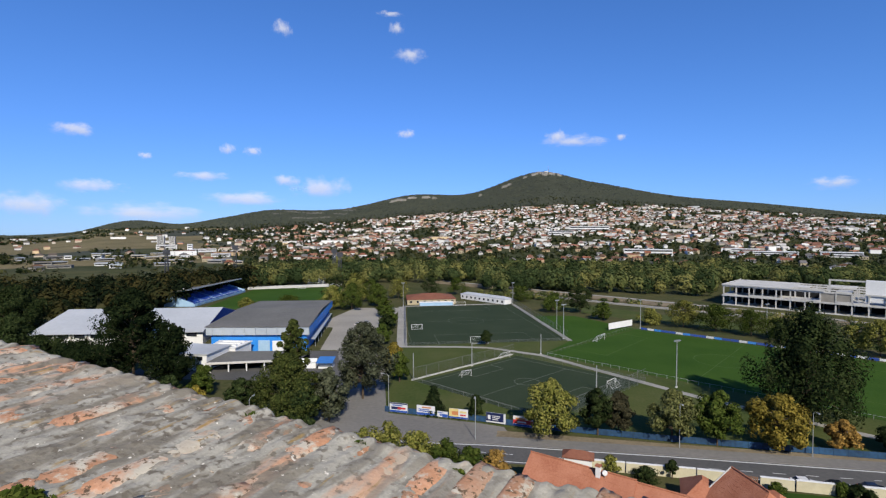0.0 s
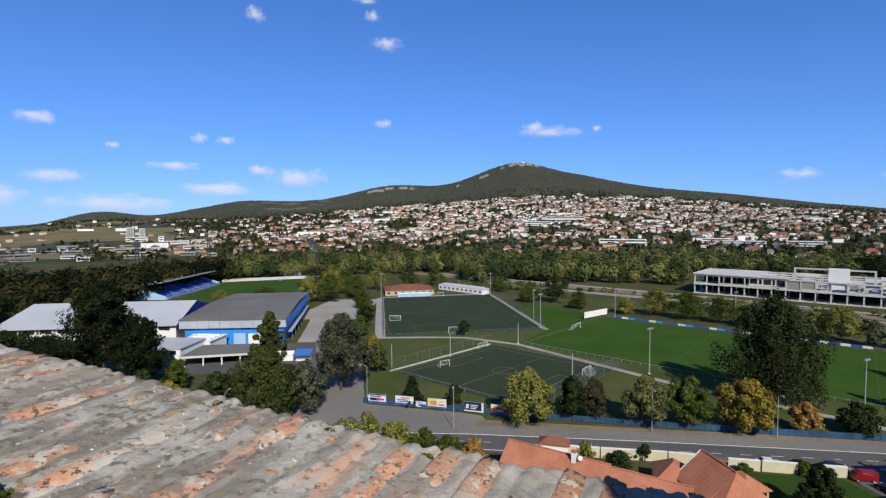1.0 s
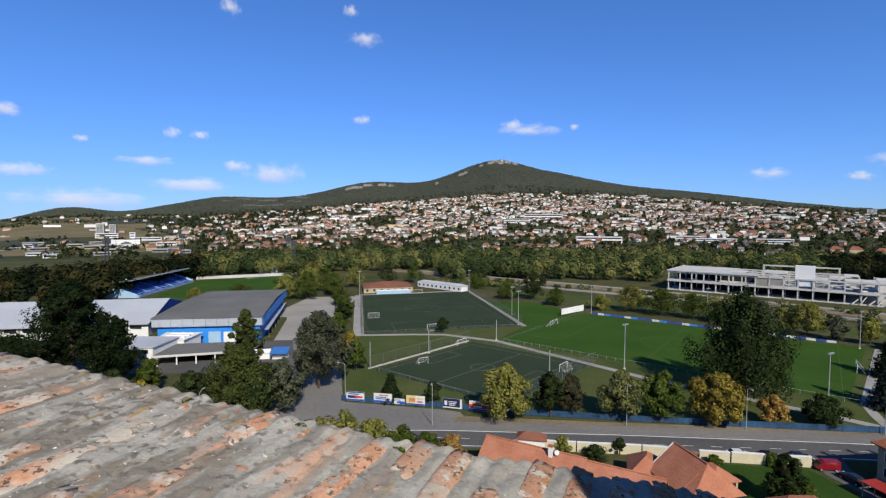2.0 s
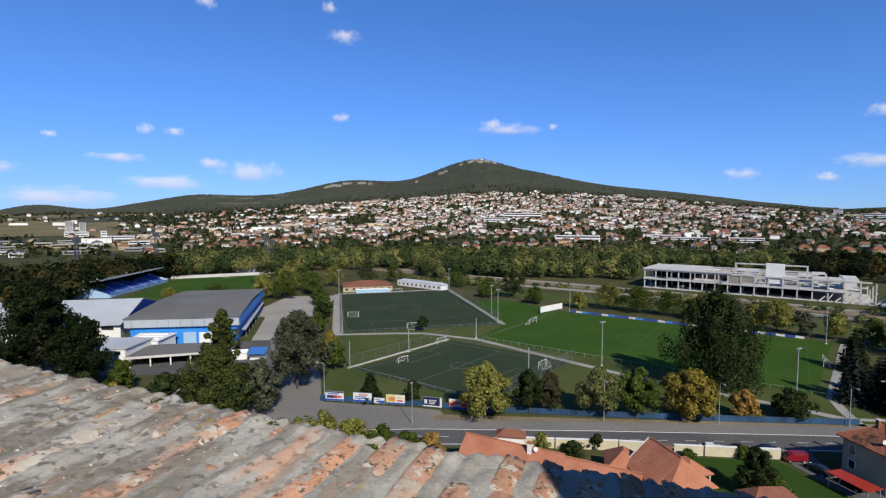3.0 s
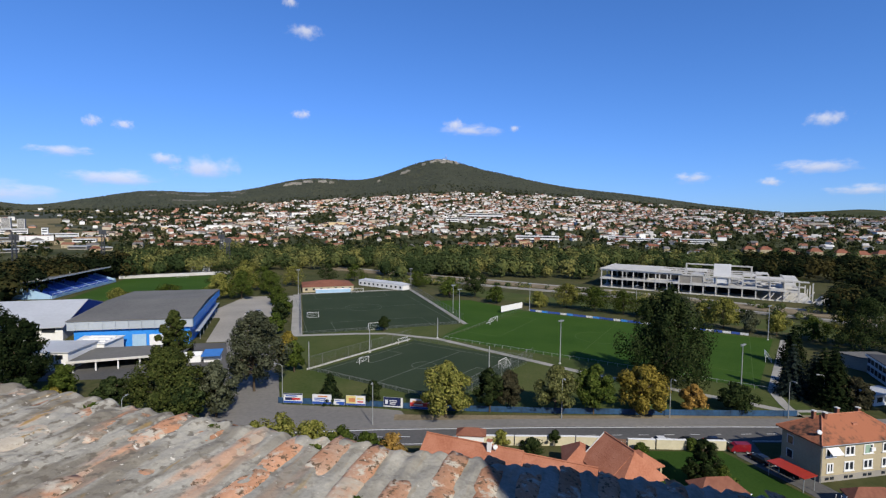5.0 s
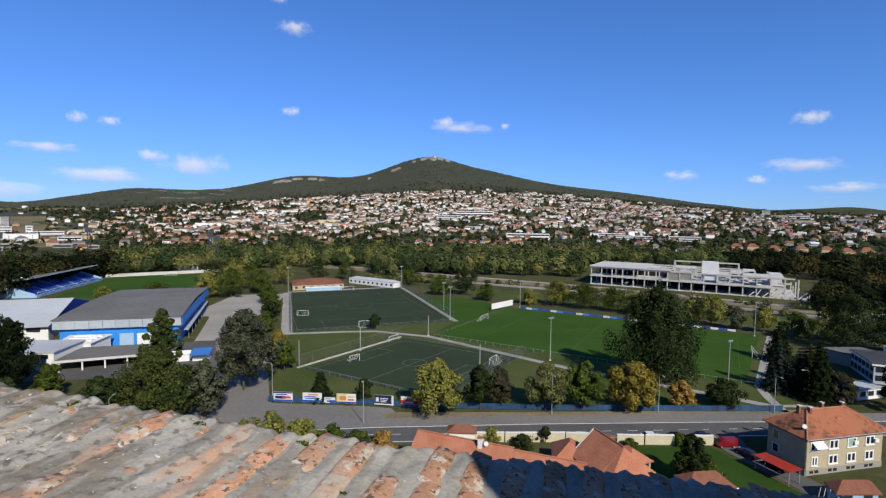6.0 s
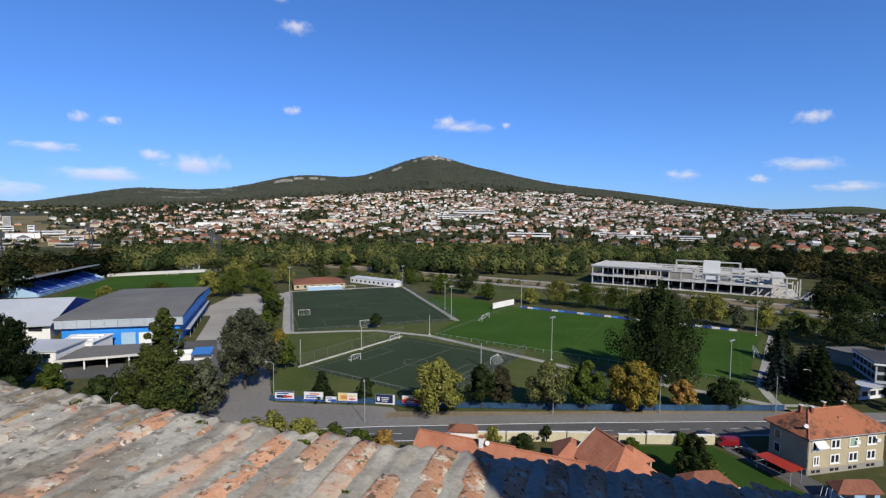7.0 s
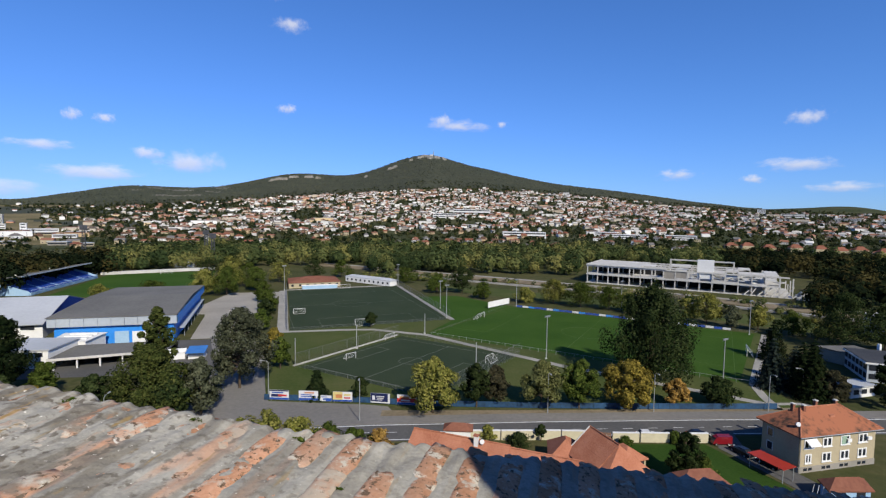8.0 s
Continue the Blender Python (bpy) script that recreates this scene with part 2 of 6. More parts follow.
def leaf_quads(centres, sizes, rng, normals=None, jitter=0.32):
    """Numpy arrays of leaf cards at the centres, turned at random."""
    n = len(centres)
    a = rng.normal(size=(n, 3))
    b = rng.normal(size=(n, 3))
    if normals is not None:
        w = normals + jitter * b
        a = np.cross(w, a)
        b = np.cross(w, a)
    else:
        b = np.cross(a, b)
    a /= np.linalg.norm(a, axis=1)[:, None]
    b /= np.linalg.norm(b, axis=1)[:, None]
    s = np.asarray(sizes)[:, None] * (0.6 + 0.8 * rng.random((n, 1)))
    return np.stack([centres - a * s, centres - b * s * 0.6, centres + a * s, centres + b * s * 0.6], 1).reshape(-1, 3)


def quad_mesh(name, verts, material, tint=None):
    n = len(verts) // 4
    me = bpy.data.meshes.new(name)
    me.vertices.add(4 * n), me.loops.add(4 * n), me.polygons.add(n)
    me.vertices.foreach_set("co", np.ascontiguousarray(verts, dtype=np.float32).ravel())
    me.loops.foreach_set("vertex_index", np.arange(4 * n, dtype=np.int32))
    me.polygons.foreach_set("loop_start", np.arange(0, 4 * n, 4, dtype=np.int32))
    me.materials.append(material)
    me.update(calc_edges=True)
    if tint is not None:
        me.attributes.new("tint", "FLOAT", "FACE").data.foreach_set("value", np.ascontiguousarray(tint, dtype=np.float32))
    return me


# ---- the lie of the land
RIDGE = [(-32, 4.2, 1.56), (-25.5, 3.2, 0.61), (-20, 5.6, 2.27), (-11, 7.0, 2.48), (-3.5, 5.6, 2.9), (4, 7.0, 3.12), (9, 4.2, 1.31), (12.2, 3.1, 0.67), (14, 8.4, 3.99), (22, 11.2, 2.43), (33, 11.2, 2.11), (45, 9.8, 0.70), (53, 5.0, 1.25)]


def land(x, y):
    """Height of the ground: castle rock, river plain, town slope, mountain."""
    r = math.hypot(x, y)
    if r < 62:
        return 37 * max(0.0, 1 - max(0.0, r - 7) / 55) ** 1.15
    if r < 700:
        return 0.0
    az = math.degrees(math.atan2(x, y))
    top = -0.5 + sum(h * math.exp(-((az - c) / w) ** 2) for c, w, h in RIDGE)
    town = 0.2 + 2.8 * math.exp(-((az - 15) / 25) ** 2)
    town = min(town, top - 0.25)
    far = 3150 - 300 * math.exp(-((az - 12) / 9) ** 2)
    zt = max(0, 45 + 2250 * math.tan(radians(town)))
    zs = max(0, 45 + far * math.tan(radians(top)))
    rough = noise.fractal(Vector((x / 500, y / 500, 1.7)), 1.0, 2.0, 4)
    if r < 2250:
        s = max(0.0, (r - 800) / 1450)
        return zt * s ** 1.15 + 6 * s * rough
    if r < far:
        s = (r - 2250) / (far - 2250)
        return zt + (zs - zt) * s ** 0.9 + 22 * s * (1 - s) * 2 * rough + 6 * rough * (1 - s)
    return zs * math.exp(-((r - far) / 900) ** 2)


# ---- ground sheet
def build_ground():
    radii = [0, 4, 7, 12, 18, 25, 33, 42, 52, 62, 80, 110, 160, 230, 320, 430, 560, 700] + [800 + 58 * i for i in range(26)] + [2300 + 45 * i for i in range(20)] + [3230, 3350, 3500, 3700, 3950, 4250, 4600, 4900]
    steps = 720
    g = Geo()
    vs, fs, sl = [(0, 0, land(0, 0))], [], []
    for r in radii[1:]:
        for k in range(steps):
            a = 2 * math.pi * k / steps
            x, y = r * math.sin(a), r * math.cos(a)
            vs.append((x, y, land(x, y) if y > -800 else 0.0))
    for k in range(steps):
        fs.append((0, 1 + (k + 1) % steps, 1 + k))
        sl.append(0)
    for i in range(len(radii) - 2):
        for k in range(steps):
            a, b = 1 + i * steps + k, 1 + i * steps + (k + 1) % steps
            fs.append((a, b, b + steps, a + steps))
            r, az = radii[i + 1], (k * 0.5 + 180) % 360 - 180
            f = noise.noise(Vector((vs[a][0] / 260, vs[a][1] / 150, 0.3)))
            bare = noise.noise(Vector((az * 0.5, r / 130, 7.1)))
            az += 3 * noise.noise(Vector((r / 90, az * 0.2, 1.1)))
            if az < -26 and 1130 < r < 1660 or (az < -28 and 1700 < r < 2250 and bare > 0.12):
                s = 3
            elif -19 < az < -10.5 and r > 2600 and bare > 0.02:
                s = 4
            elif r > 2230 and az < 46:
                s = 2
            elif r > 700 and az < -9:
                s = 3 if f > 0.05 and r < 2700 and az < -17 else (2 if r > 2500 or f < -0.2 else 1)
            else:
                s = 1 if r >= 700 else 0
            sl.append(s)
    g.v, g.f, g.s = vs, fs, sl
    m_town = mat("town_gardens", (0.035, 0.05, 0.018), (0.10, 0.10, 0.05), 0.012, 0.95, 0, 0.5, 8)
    # wood colour greyed and lightened to stand in for aerial haze
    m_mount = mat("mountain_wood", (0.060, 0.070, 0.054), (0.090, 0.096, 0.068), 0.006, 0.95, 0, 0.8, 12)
    m_slope = mat("pale_stony_slope", (0.13, 0.125, 0.10), (0.24, 0.225, 0.185), 0.01, 0.95, 0, 0.4, 10)
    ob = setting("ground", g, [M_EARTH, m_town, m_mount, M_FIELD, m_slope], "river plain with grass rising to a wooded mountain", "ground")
    for p in ob.data.polygons:
        p.use_smooth = True


build_ground()


# ---- clouds, a far backdrop: bearing, height, width and depth in degrees
def cloud_material():
    m = bpy.data.materials.new("soft_cloud")
    m.use_nodes = True
    nt = m.node_tree
    n, l = nt.nodes, nt.links
    n.remove(n["Principled BSDF"])
    tc, oi, ad, ns = n.new("ShaderNodeTexCoord"), n.new("ShaderNodeObjectInfo"), n.new("ShaderNodeVectorMath"), n.new("ShaderNodeTexNoise")
    comb = n.new("ShaderNodeCombineXYZ")
    ml = n.new("ShaderNodeMath")
    ml.operation, ml.inputs[1].default_value = "MULTIPLY", 40
    l.new(oi.outputs["Random"], ml.inputs[0]), l.new(ml.outputs[0], comb.inputs[2])
    mp = n.new("ShaderNodeMapping")
    mp.inputs["Scale"].default_value = (2.2, 1.1, 1)
    l.new(tc.outputs["Object"], mp.inputs[0])
    l.new(mp.outputs[0], ad.inputs[0]), l.new(comb.outputs[0], ad.inputs[1]), l.new(ad.outputs[0], ns.inputs["Vector"])
    ns.inputs["Scale"].default_value, ns.inputs["Detail"].default_value, ns.inputs["Roughness"].default_value = 1.3, 7, 0.6
    ln = n.new("ShaderNodeVectorMath")
    ln.operation = "LENGTH"
    l.new(tc.outputs["Object"], ln.inputs[0])
    fall = n.new("ShaderNodeMapRange")
    fall.inputs["From Min"].default_value, fall.inputs["From Max"].default_value = 0.0, 1.0
    fall.inputs["To Min"].default_value, fall.inputs["To Max"].default_value = 0.46, -0.42
    l.new(ln.outputs["Value"], fall.inputs["Value"])
    su = n.new("ShaderNodeMath")
    l.new(ns.outputs[0], su.inputs[0]), l.new(fall.outputs[0], su.inputs[1])
    al = n.new("ShaderNodeMapRange")
    al.interpolation_type = "SMOOTHSTEP"
    al.inputs["From Min"].default_value, al.inputs["From Max"].default_value = 0.40, 0.98
    al.inputs["To Max"].default_value = 0.72
    l.new(su.outputs[0], al.inputs["Value"])
    sep = n.new("ShaderNodeSeparateXYZ")
    l.new(tc.outputs["Object"], sep.inputs[0])
    mr = n.new("ShaderNodeMapRange")
    mr.inputs["From Min"].default_value, mr.inputs["From Max"].default_value = -0.5, 0.3
    l.new(sep.outputs[1], mr.inputs["Value"])
    # bright tops and shaded bases are painted into the glowing colour
    shade = ramp_of(nt, [(0.0, (0.50, 0.55, 0.72)), (1.0, (0.84, 0.83, 0.87))])
    l.new(mr.outputs[0], shade.inputs[0])
    em, tr, mx = n.new("ShaderNodeEmission"), n.new("ShaderNodeBsdfTransparent"), n.new("ShaderNodeMixShader")
    l.new(shade.outputs[0], em.inputs[0])
    em.inputs[1].default_value = 0.86
    l.new(al.outputs[0], mx.inputs[0]), l.new(tr.outputs[0], mx.inputs[1]), l.new(em.outputs[0], mx.inputs[2])
    l.new(mx.outputs[0], n["Material Output"].inputs[0])
    return m


CLOUDS = [(-36.67, 9.46, 3.3, 1.0), (-40.2, 2.5, 5.0, 1.7), (-35.28, 4.3, 4.0, 1.2), (-25.95, 5.78, 4.2, 0.8), (-22.0, 3.5, 6.3, 1.2), (-13.75, 4.98, 5.2, 1.9),
          (-17.5, 5.63, 2.6, 0.9), (-23.4, 8.7, 1.4, 0.8), (-21.0, 8.6, 1.7, 0.8), (-31.1, 7.5, 1.2, 0.6), (-4.3, 11.1, 1.8, 0.8), (14.6, 10.0, 6.0, 1.0),
          (12.96, 10.5, 2.1, 1.1), (19.8, 10.2, 1.0, 0.6), (-17.8, 21.2, 2.0, 1.4), (-3.8, 19.4, 3.8, 1.4), (-5.3, 22.1, 1.7, 1.2), (-6.1, 23.4, 2.5, 0.6),
          (-31.5, 1.9, 9.5, 1.6)]
CLOUDS2 = [(49.2, 9.4, 2.8, 1.2), (48.6, 5.2, 5.4, 1.0), (45.1, 3.9, 1.8, 0.7), (38.5, 4.5, 3.8, 0.9), (52.4, 3.0, 4.7, 0.7)]


def build_clouds():
    m = cloud_material()
    me = Geo().add([(-1, -1, 0), (1, -1, 0), (1, 1, 0), (-1, 1, 0)], [(0, 1, 2, 3)]).mesh("cloud", m)
    for az, el, w, h in CLOUDS + CLOUDS2:
        d = Vector((math.sin(radians(az)) * math.cos(radians(el)), math.cos(radians(az)) * math.cos(radians(el)), math.sin(radians(el))))
        ob = tagged(new("cloud_backdrop", me), "small white fair-weather cloud in blue sky", "cloud", "clouds", "structure")
        at = EYE + d * 4700
        w, h = (w * 0.8, h * 0.8) if el > 12 else (w, h)
        ob.matrix_basis = look(at, EYE) @ Matrix.Diagonal((4700 * math.tan(radians(w)) * 1.05, 4700 * math.tan(radians(h)) * 1.2, 1, 1))
        ob.visible_shadow = False


build_clouds()


# ---- roads, paths, pitches
U, V = Vector((0.735, -0.678)), Vector((0.678, 0.735))   # long and short direction of the grass pitch


def quad_on(a, b, c, d, z0, z1):
    return Geo().prism([a, b, c, d], z0, z1)


road_line = [(-75, 112), (-30, 107), (-2.6, 103.7), (9.3, 102.6), (45.4, 97.2), (85.4, 90.3), (150, 78), (230, 62)]
road_mid = [(x - 0.5, y - 3.6) for x, y in road_line]
setting("road", ribbon(road_mid, 8.4, -0.5, 0.03), M_ASPH, "grey asphalt road with white edge lines", "road")
setting("road_edge_line", ribbon([(x, y - 0.25) for x, y in road_line], 0.35, 0.0, 0.045), M_LINE, "white painted edge line on asphalt", "road marking")
setting("road_edge_line", ribbon([(x - 0.9, y - 7.1) for x, y in road_line], 0.25, 0.0, 0.045), M_LINE, "white painted edge line on asphalt", "road marking")
for k in range(24):
    x = -10 + 5.5 * k
    y = 103.9 - 0.163 * x - 3.6
    d = Vector((1, -0.165)).normalized()
    setting("lane_dash", ribbon([(x, y), (x + d.x * 2.2, y + d.y * 2.2)], 0.14, 0.0, 0.045), M_LINE, "white lane dash painted on asphalt", "road marking")
setting("pavement", ribbon([(x + 0.4, y + 2.2) for x, y in road_line], 3.9, -0.5, 0.14), M_ASPH2, "worn grey asphalt pavement beside the road", "pavement")
setting("verge", ribbon([(12, 108.2), (45.4, 101.6), (85.4, 94.7), (112, 90)], 3.6, -0.5, 0.06), M_BARE, "dry grass verge below the fence", "verge")
setting("side_road", ribbon([(-34, 190), (-45, 231), (-50, 262)], 14, -0.5, 0.045), M_YARD, "pale worn drive beside the sports hall", "road")
setting("hall_side_yard", Geo().prism([(-46.8, 186), (-30, 186), (-42, 240), (-54, 254)], -0.5, 0.03), M_YARD, "pale worn asphalt along the hall", "pavement")
setting("side_road", ribbon([(-22, 108), (-21, 120), (-26, 158), (-34, 190)], 14, -0.5, 0.035), M_ASPH2, "worn grey side road to the sports hall", "road")
setting("forecourt", Geo().prism([(-62, 108), (16, 103.5), (14, 112), (9, 114.2), (-13.5, 120.8), (-15, 126), (-58, 128)], -0.5, 0.02), M_ASPH2, "worn asphalt forecourt", "pavement")
setting("hall_yard", quad_on((-100, 150), (-20, 146), (-26, 184), (-100, 187), -0.5, 0.02), M_ASPH, "dark asphalt yard before the hall", "pavement")
setting("stadium_yard", quad_on((-62, 232), (-30, 228), (-24, 290), (-52, 290), -0.5, 0.028), M_YARD, "pale worn yard behind the hall", "pavement")
setting("sports_ground_grass", Geo().prism([(-16, 121), (25, 109), (110, 90), (118, 112), (166, 157), (90, 232), (60, 240), (40, 206), (-17, 194)], -0.5, 0.012), M_GRASS2, "patchy mown grass round the pitches", "grass")
setting("artificial_pitch", quad_on((-13.6, 193.9), (50.7, 203), (41.8, 304.6), (-21.7, 293.1), -0.4, 0.05), M_TURF, "dark green artificial football pitch", "pitch")
setting("path_west", ribbon([(-16.2, 192), (-24.5, 294)], 4.2, -0.4, 0.06), M_PAVE, "pale paved path beside the pitch", "path")
setting("path_north", ribbon([(-24, 296), (42, 307.5)], 3.0, -0.4, 0.06), M_PAVE, "pale paved path behind the pitch", "path")
setting("path_east", ribbon([(43.5, 304), (52.6, 202)], 2.2, -0.4, 0.06), M_PAVE, "pale paved path beside the pitch", "path")
setting("path", ribbon([(-18, 191.6), (5, 191.2), (17.5, 189.7), (36, 178), (70, 131.8), (97, 104), (104, 96)], 2.4, -0.4, 0.065), M_PAVE, "pale concrete path between the pitches", "path")
setting("grass_pitch_north", Geo().prism([(53.5, 203), (37.5, 181), (89, 227), (70, 262), (48, 262)], -0.4, 0.03), M_GRASS, "green training grass behind the goal", "grass")
setting("grass_pitch", quad_on((37, 179.5), (111, 110.5), (163, 157), (89, 226), -0.4, 0.04), M_GRASS, "bright green football pitch of mown grass", "pitch")
SA, SB = Vector((-7.5, 146.5)), Vector((26.8, 177.3))
SC, SD = SB + Vector((32.5, -31.0)), SA + Vector((32.5, -31.0))
setting("small_pitch", quad_on(SA, SB, SC, SD, -0.4, 0.05), M_TURF, "dark green small artificial pitch", "pitch")
setting("stadium_pitch", quad_on((-141, 284), (-66, 291), (-82, 402), (-147, 382), -0.4, 0.04), M_GRASS, "green stadium football pitch", "pitch")
setting("east_path", ribbon([(104, 92), (108, 100), (113, 108), (166, 155)], 2.2, -0.4, 0.06), M_PAVE, "pale path along the pitch end", "path")
setting("east_path", ribbon([(103, 96), (113, 94), (116, 90)], 1.4, -0.4, 0.07), M_PAVE, "pale curved path on grass", "path")
# rough-ground colour used here in place of the conifers' shade
setting("school_grass", Geo().prism([(106, 92), (240, 66), (250, 130), (170, 155), (116, 108)], -0.5, 0.01), M_EARTH, "grass under conifers, its shade put into the ground colour", "grass")
setting("rail_bank", ribbon([(-10, 445), (60, 378), (122, 319.5), (172, 270), (225, 205), (300, 110)], 20, -0.5, 0.6), M_BARE, "brown embankment with dry grass", "embankment")
setting("rail_road", ribbon([(0, 446), (68, 378), (128, 322), (178, 272), (232, 206), (310, 110)], 4, -0.4, 0.75), M_PAVE, "pale track on the embankment", "track")
setting("rail_road", ribbon([(50, 360), (109, 303), (156, 262), (208, 196), (270, 120)], 3, -0.4, 0.9), M_PAVE, "pale track on the embankment", "track")
setting("meadow", ribbon([(70, 300), (105, 262), (170, 200), (215, 140)], 26, -0.5, 0.02), M_GRASS2, "rough meadow below the embankment", "grass")
setting("garden_lawn", Geo().prism([(54, 84.5), (73.5, 80.5), (76.4, 60), (54, 57)], -0.5, 0.02), M_LAWN, "green garden lawn", "lawn")
setting("drive", ribbon([(82, 87), (77.5, 78), (79, 66), (79.5, 58)], 5.2, -0.5, 0.05), M_ASPH, "dark asphalt driveway beside the house", "driveway")


def line_set(name, lines, width, label, m):
    g = Geo()
    for a, b in lines:
        r = ribbon([a, b], width, 0.0, 0.062)
        g.add(r.v, r.f)
    setting(name, g, m, label, "pitch marking")


def pitch_lines(name, o, ex, ey, L, W, label, box=(16.5, 40.3), ring=9.15, width=0.12, m=M_CHALK):
    P = lambda a, b: tuple(o + ex * a + ey * b)
    ls = [(P(0, 0), P(L, 0)), (P(L, 0), P(L, W)), (P(L, W), P(0, W)), (P(0, W), P(0, 0)), (P(L / 2, 0), P(L / 2, W))]
    for s, e in ((0, box[0]), (L, L - box[0])):
        ls += [(P(s, W / 2 - box[1] / 2), P(e, W / 2 - box[1] / 2)), (P(e, W / 2 - box[1] / 2), P(e, W / 2 + box[1] / 2)), (P(e, W / 2 + box[1] / 2), P(s, W / 2 + box[1] / 2))]
    for i in range(20):
        a, b = 2 * math.pi * i / 20, 2 * math.pi * (i + 1) / 20
        ls.append((P(L / 2 + ring * math.cos(a), W / 2 + ring * math.sin(a)), P(L / 2 + ring * math.cos(b), W / 2 + ring * math.sin(b))))
    line_set(name, ls, width, label, m)


sv = (SB - SA).normalized()
su = (SD - SA).normalized()
pitch_lines("small_pitch_lines", SA + su * 2 + sv * 2, su, sv, 40, 41, "faint white lines on the small pitch", (6, 14), 3.6, 0.15, M_CHALK2)
pitch_lines("grass_pitch_lines", Vector((38.5, 179.3)), U, V, 99, 67, "faint white lines on the grass pitch", width=0.1)
bx = Vector((64.3, 9.1)).normalized()
pitch_lines("artificial_pitch_lines", Vector((-12.3, 195.5)), Vector((-bx.y, bx.x)), bx, 97, 62, "faint white lines on the artificial pitch", width=0.1, m=M_CHALK2)


# ---- town on the slope
def house_geo(g, x, y, z, w, d, h, rh, turn, gable=True, sink=4):
    c, s = math.cos(turn), math.sin(turn)
    P = lambda a, b, q: (x + a * c - b * s, y + a * s + b * c, z + q)
    g.slot = 0
    g.add([P(-w, -d, -sink), P(w, -d, -sink), P(w, d, -sink), P(-w, d, -sink), P(-w, -d, h), P(w, -d, h), P(w, d, h), P(-w, d, h)],
          [(4, 5, 6, 7), (0, 1, 5, 4), (1, 2, 6, 5), (2, 3, 7, 6), (3, 0, 4, 7)])
    e = 0.5
    g.slot = 1
    k = w if gable else w * 0.35
    g.add([P(-w - e, -d - e, h - 0.2), P(w + e, -d - e, h - 0.2), P(w + e, d + e, h - 0.2), P(-w - e, d + e, h - 0.2), P(-k, 0, h + rh), P(k, 0, h + rh)],
          [(0, 1, 5, 4), (2, 3, 4, 5), (1, 2, 5), (3, 0, 4), (3, 2, 1, 0)])


WALLS = islands("town_walls", [(0.0, (0.60, 0.59, 0.55)), (0.22, (0.45, 0.40, 0.32)), (0.36, (0.72, 0.71, 0.67)), (0.58, (0.42, 0.35, 0.26)), (0.70, (0.30, 0.27, 0.23)), (0.78, (0.60, 0.59, 0.56)), (0.90, (0.55, 0.42, 0.25)), (0.96, (0.48, 0.25, 0.16))])
ROOFS = islands("town_roofs", [(0.0, (0.17, 0.085, 0.06)), (0.2, (0.10, 0.082, 0.07)), (0.38, (0.24, 0.125, 0.085)), (0.50, (0.16, 0.15, 0.14)), (0.64, (0.33, 0.17, 0.115)), (0.72, (0.42, 0.40, 0.37)), (0.84, (0.20, 0.13, 0.10)), (0.93, (0.60, 0.58, 0.54))])


def town_density(az, r):
    if r > 2250 - 120 * abs(math.sin(az * 0.7)):
        return 0
    if az < -26 and r > 1100:
        return 0.05
    if -18 < az < -8 and 1650 < r < 2120:
        return 0.14
    if az < -10:
        return max(0.04, (0.9 if r < 1500 else 0.7) + (az + 10) * 0.05)
    if az > 40:
        return 0.5 if r > 1150 else 0.16
    return 1.0 if r > 960 else 0.5


def build_town():
    rng = random.Random(4)
    g, near = Geo(), []
    count = 0
    while count < 3600:
        az, r = rng.uniform(-46, 66), 700 + 1570 * rng.random() ** 0.72
        if rng.random() > town_density(az, r):
            continue
        x, y = r * math.sin(radians(az)), r * math.cos(radians(az))
        f = noise.noise(Vector((x / 110, y / 110, 4)))
        if f < -0.24:
            continue
        count += 1
        w, d = rng.uniform(3.6, 7.2), rng.uniform(3.2, 4.8)
        h = rng.choice((2.8, 3.2, 3.6, 4.2, 5, 6))
        if rng.random() < 0.025:
            w, d, h = rng.uniform(12, 26), rng.uniform(6, 9), rng.uniform(5, 8.5)
        turn = radians(-az) + rng.gauss(0, 0.28) + (math.pi / 2 if rng.random() < 0.22 else 0)
        item = (x, y, land(x, y), w, d, h, rng.uniform(1.8, 3.4) if w < 10 else 0.6, turn, rng.random() < 0.55)
        if r < 960 and len(near) < 260:
            near.append(item)
        else:
            house_geo(g, *item)
    tagged(part("town_houses", g, [WALLS, ROOFS]), "hundreds of pale houses with red and grey roofs", "houses", "", "stuff")
    for x, y, z, w, d, h, rh, turn, gable in near:
        a, b = Geo(), Geo()
        house_geo(a, 0, 0, 0, w, d, h, rh, 0, gable)
        b.v, b.f, b.s = a.v[8:], [tuple(i - 8 for i in f) for f, s in zip(a.f, a.s) if s == 1], []
        a.v, a.f, a.s = a.v[:8], [f for f, s in zip(a.f, a.s) if s == 0], []
        b.s = [0] * len(b.f)
        a.s = [0] * len(a.f)
        ht = thing("house", "pale rendered family house with a tiled roof", "house", "houses at the foot of the slope", pose(x, y, z, 0, 0, math.degrees(turn)))
        part("wall", a, rng.choice(TOWN_WALLS), ht)
        part("roof", b, rng.choice(TOWN_ROOFS), ht)
        for fz in range(int(h // 3)):
            for i in range(3):
                wo = part("window", TOWN_WINDOW, M_GLASS, ht)
                wo.location = (-w + (i + 0.5) * 2 * w / 3, -d, 1 + 3 * fz)


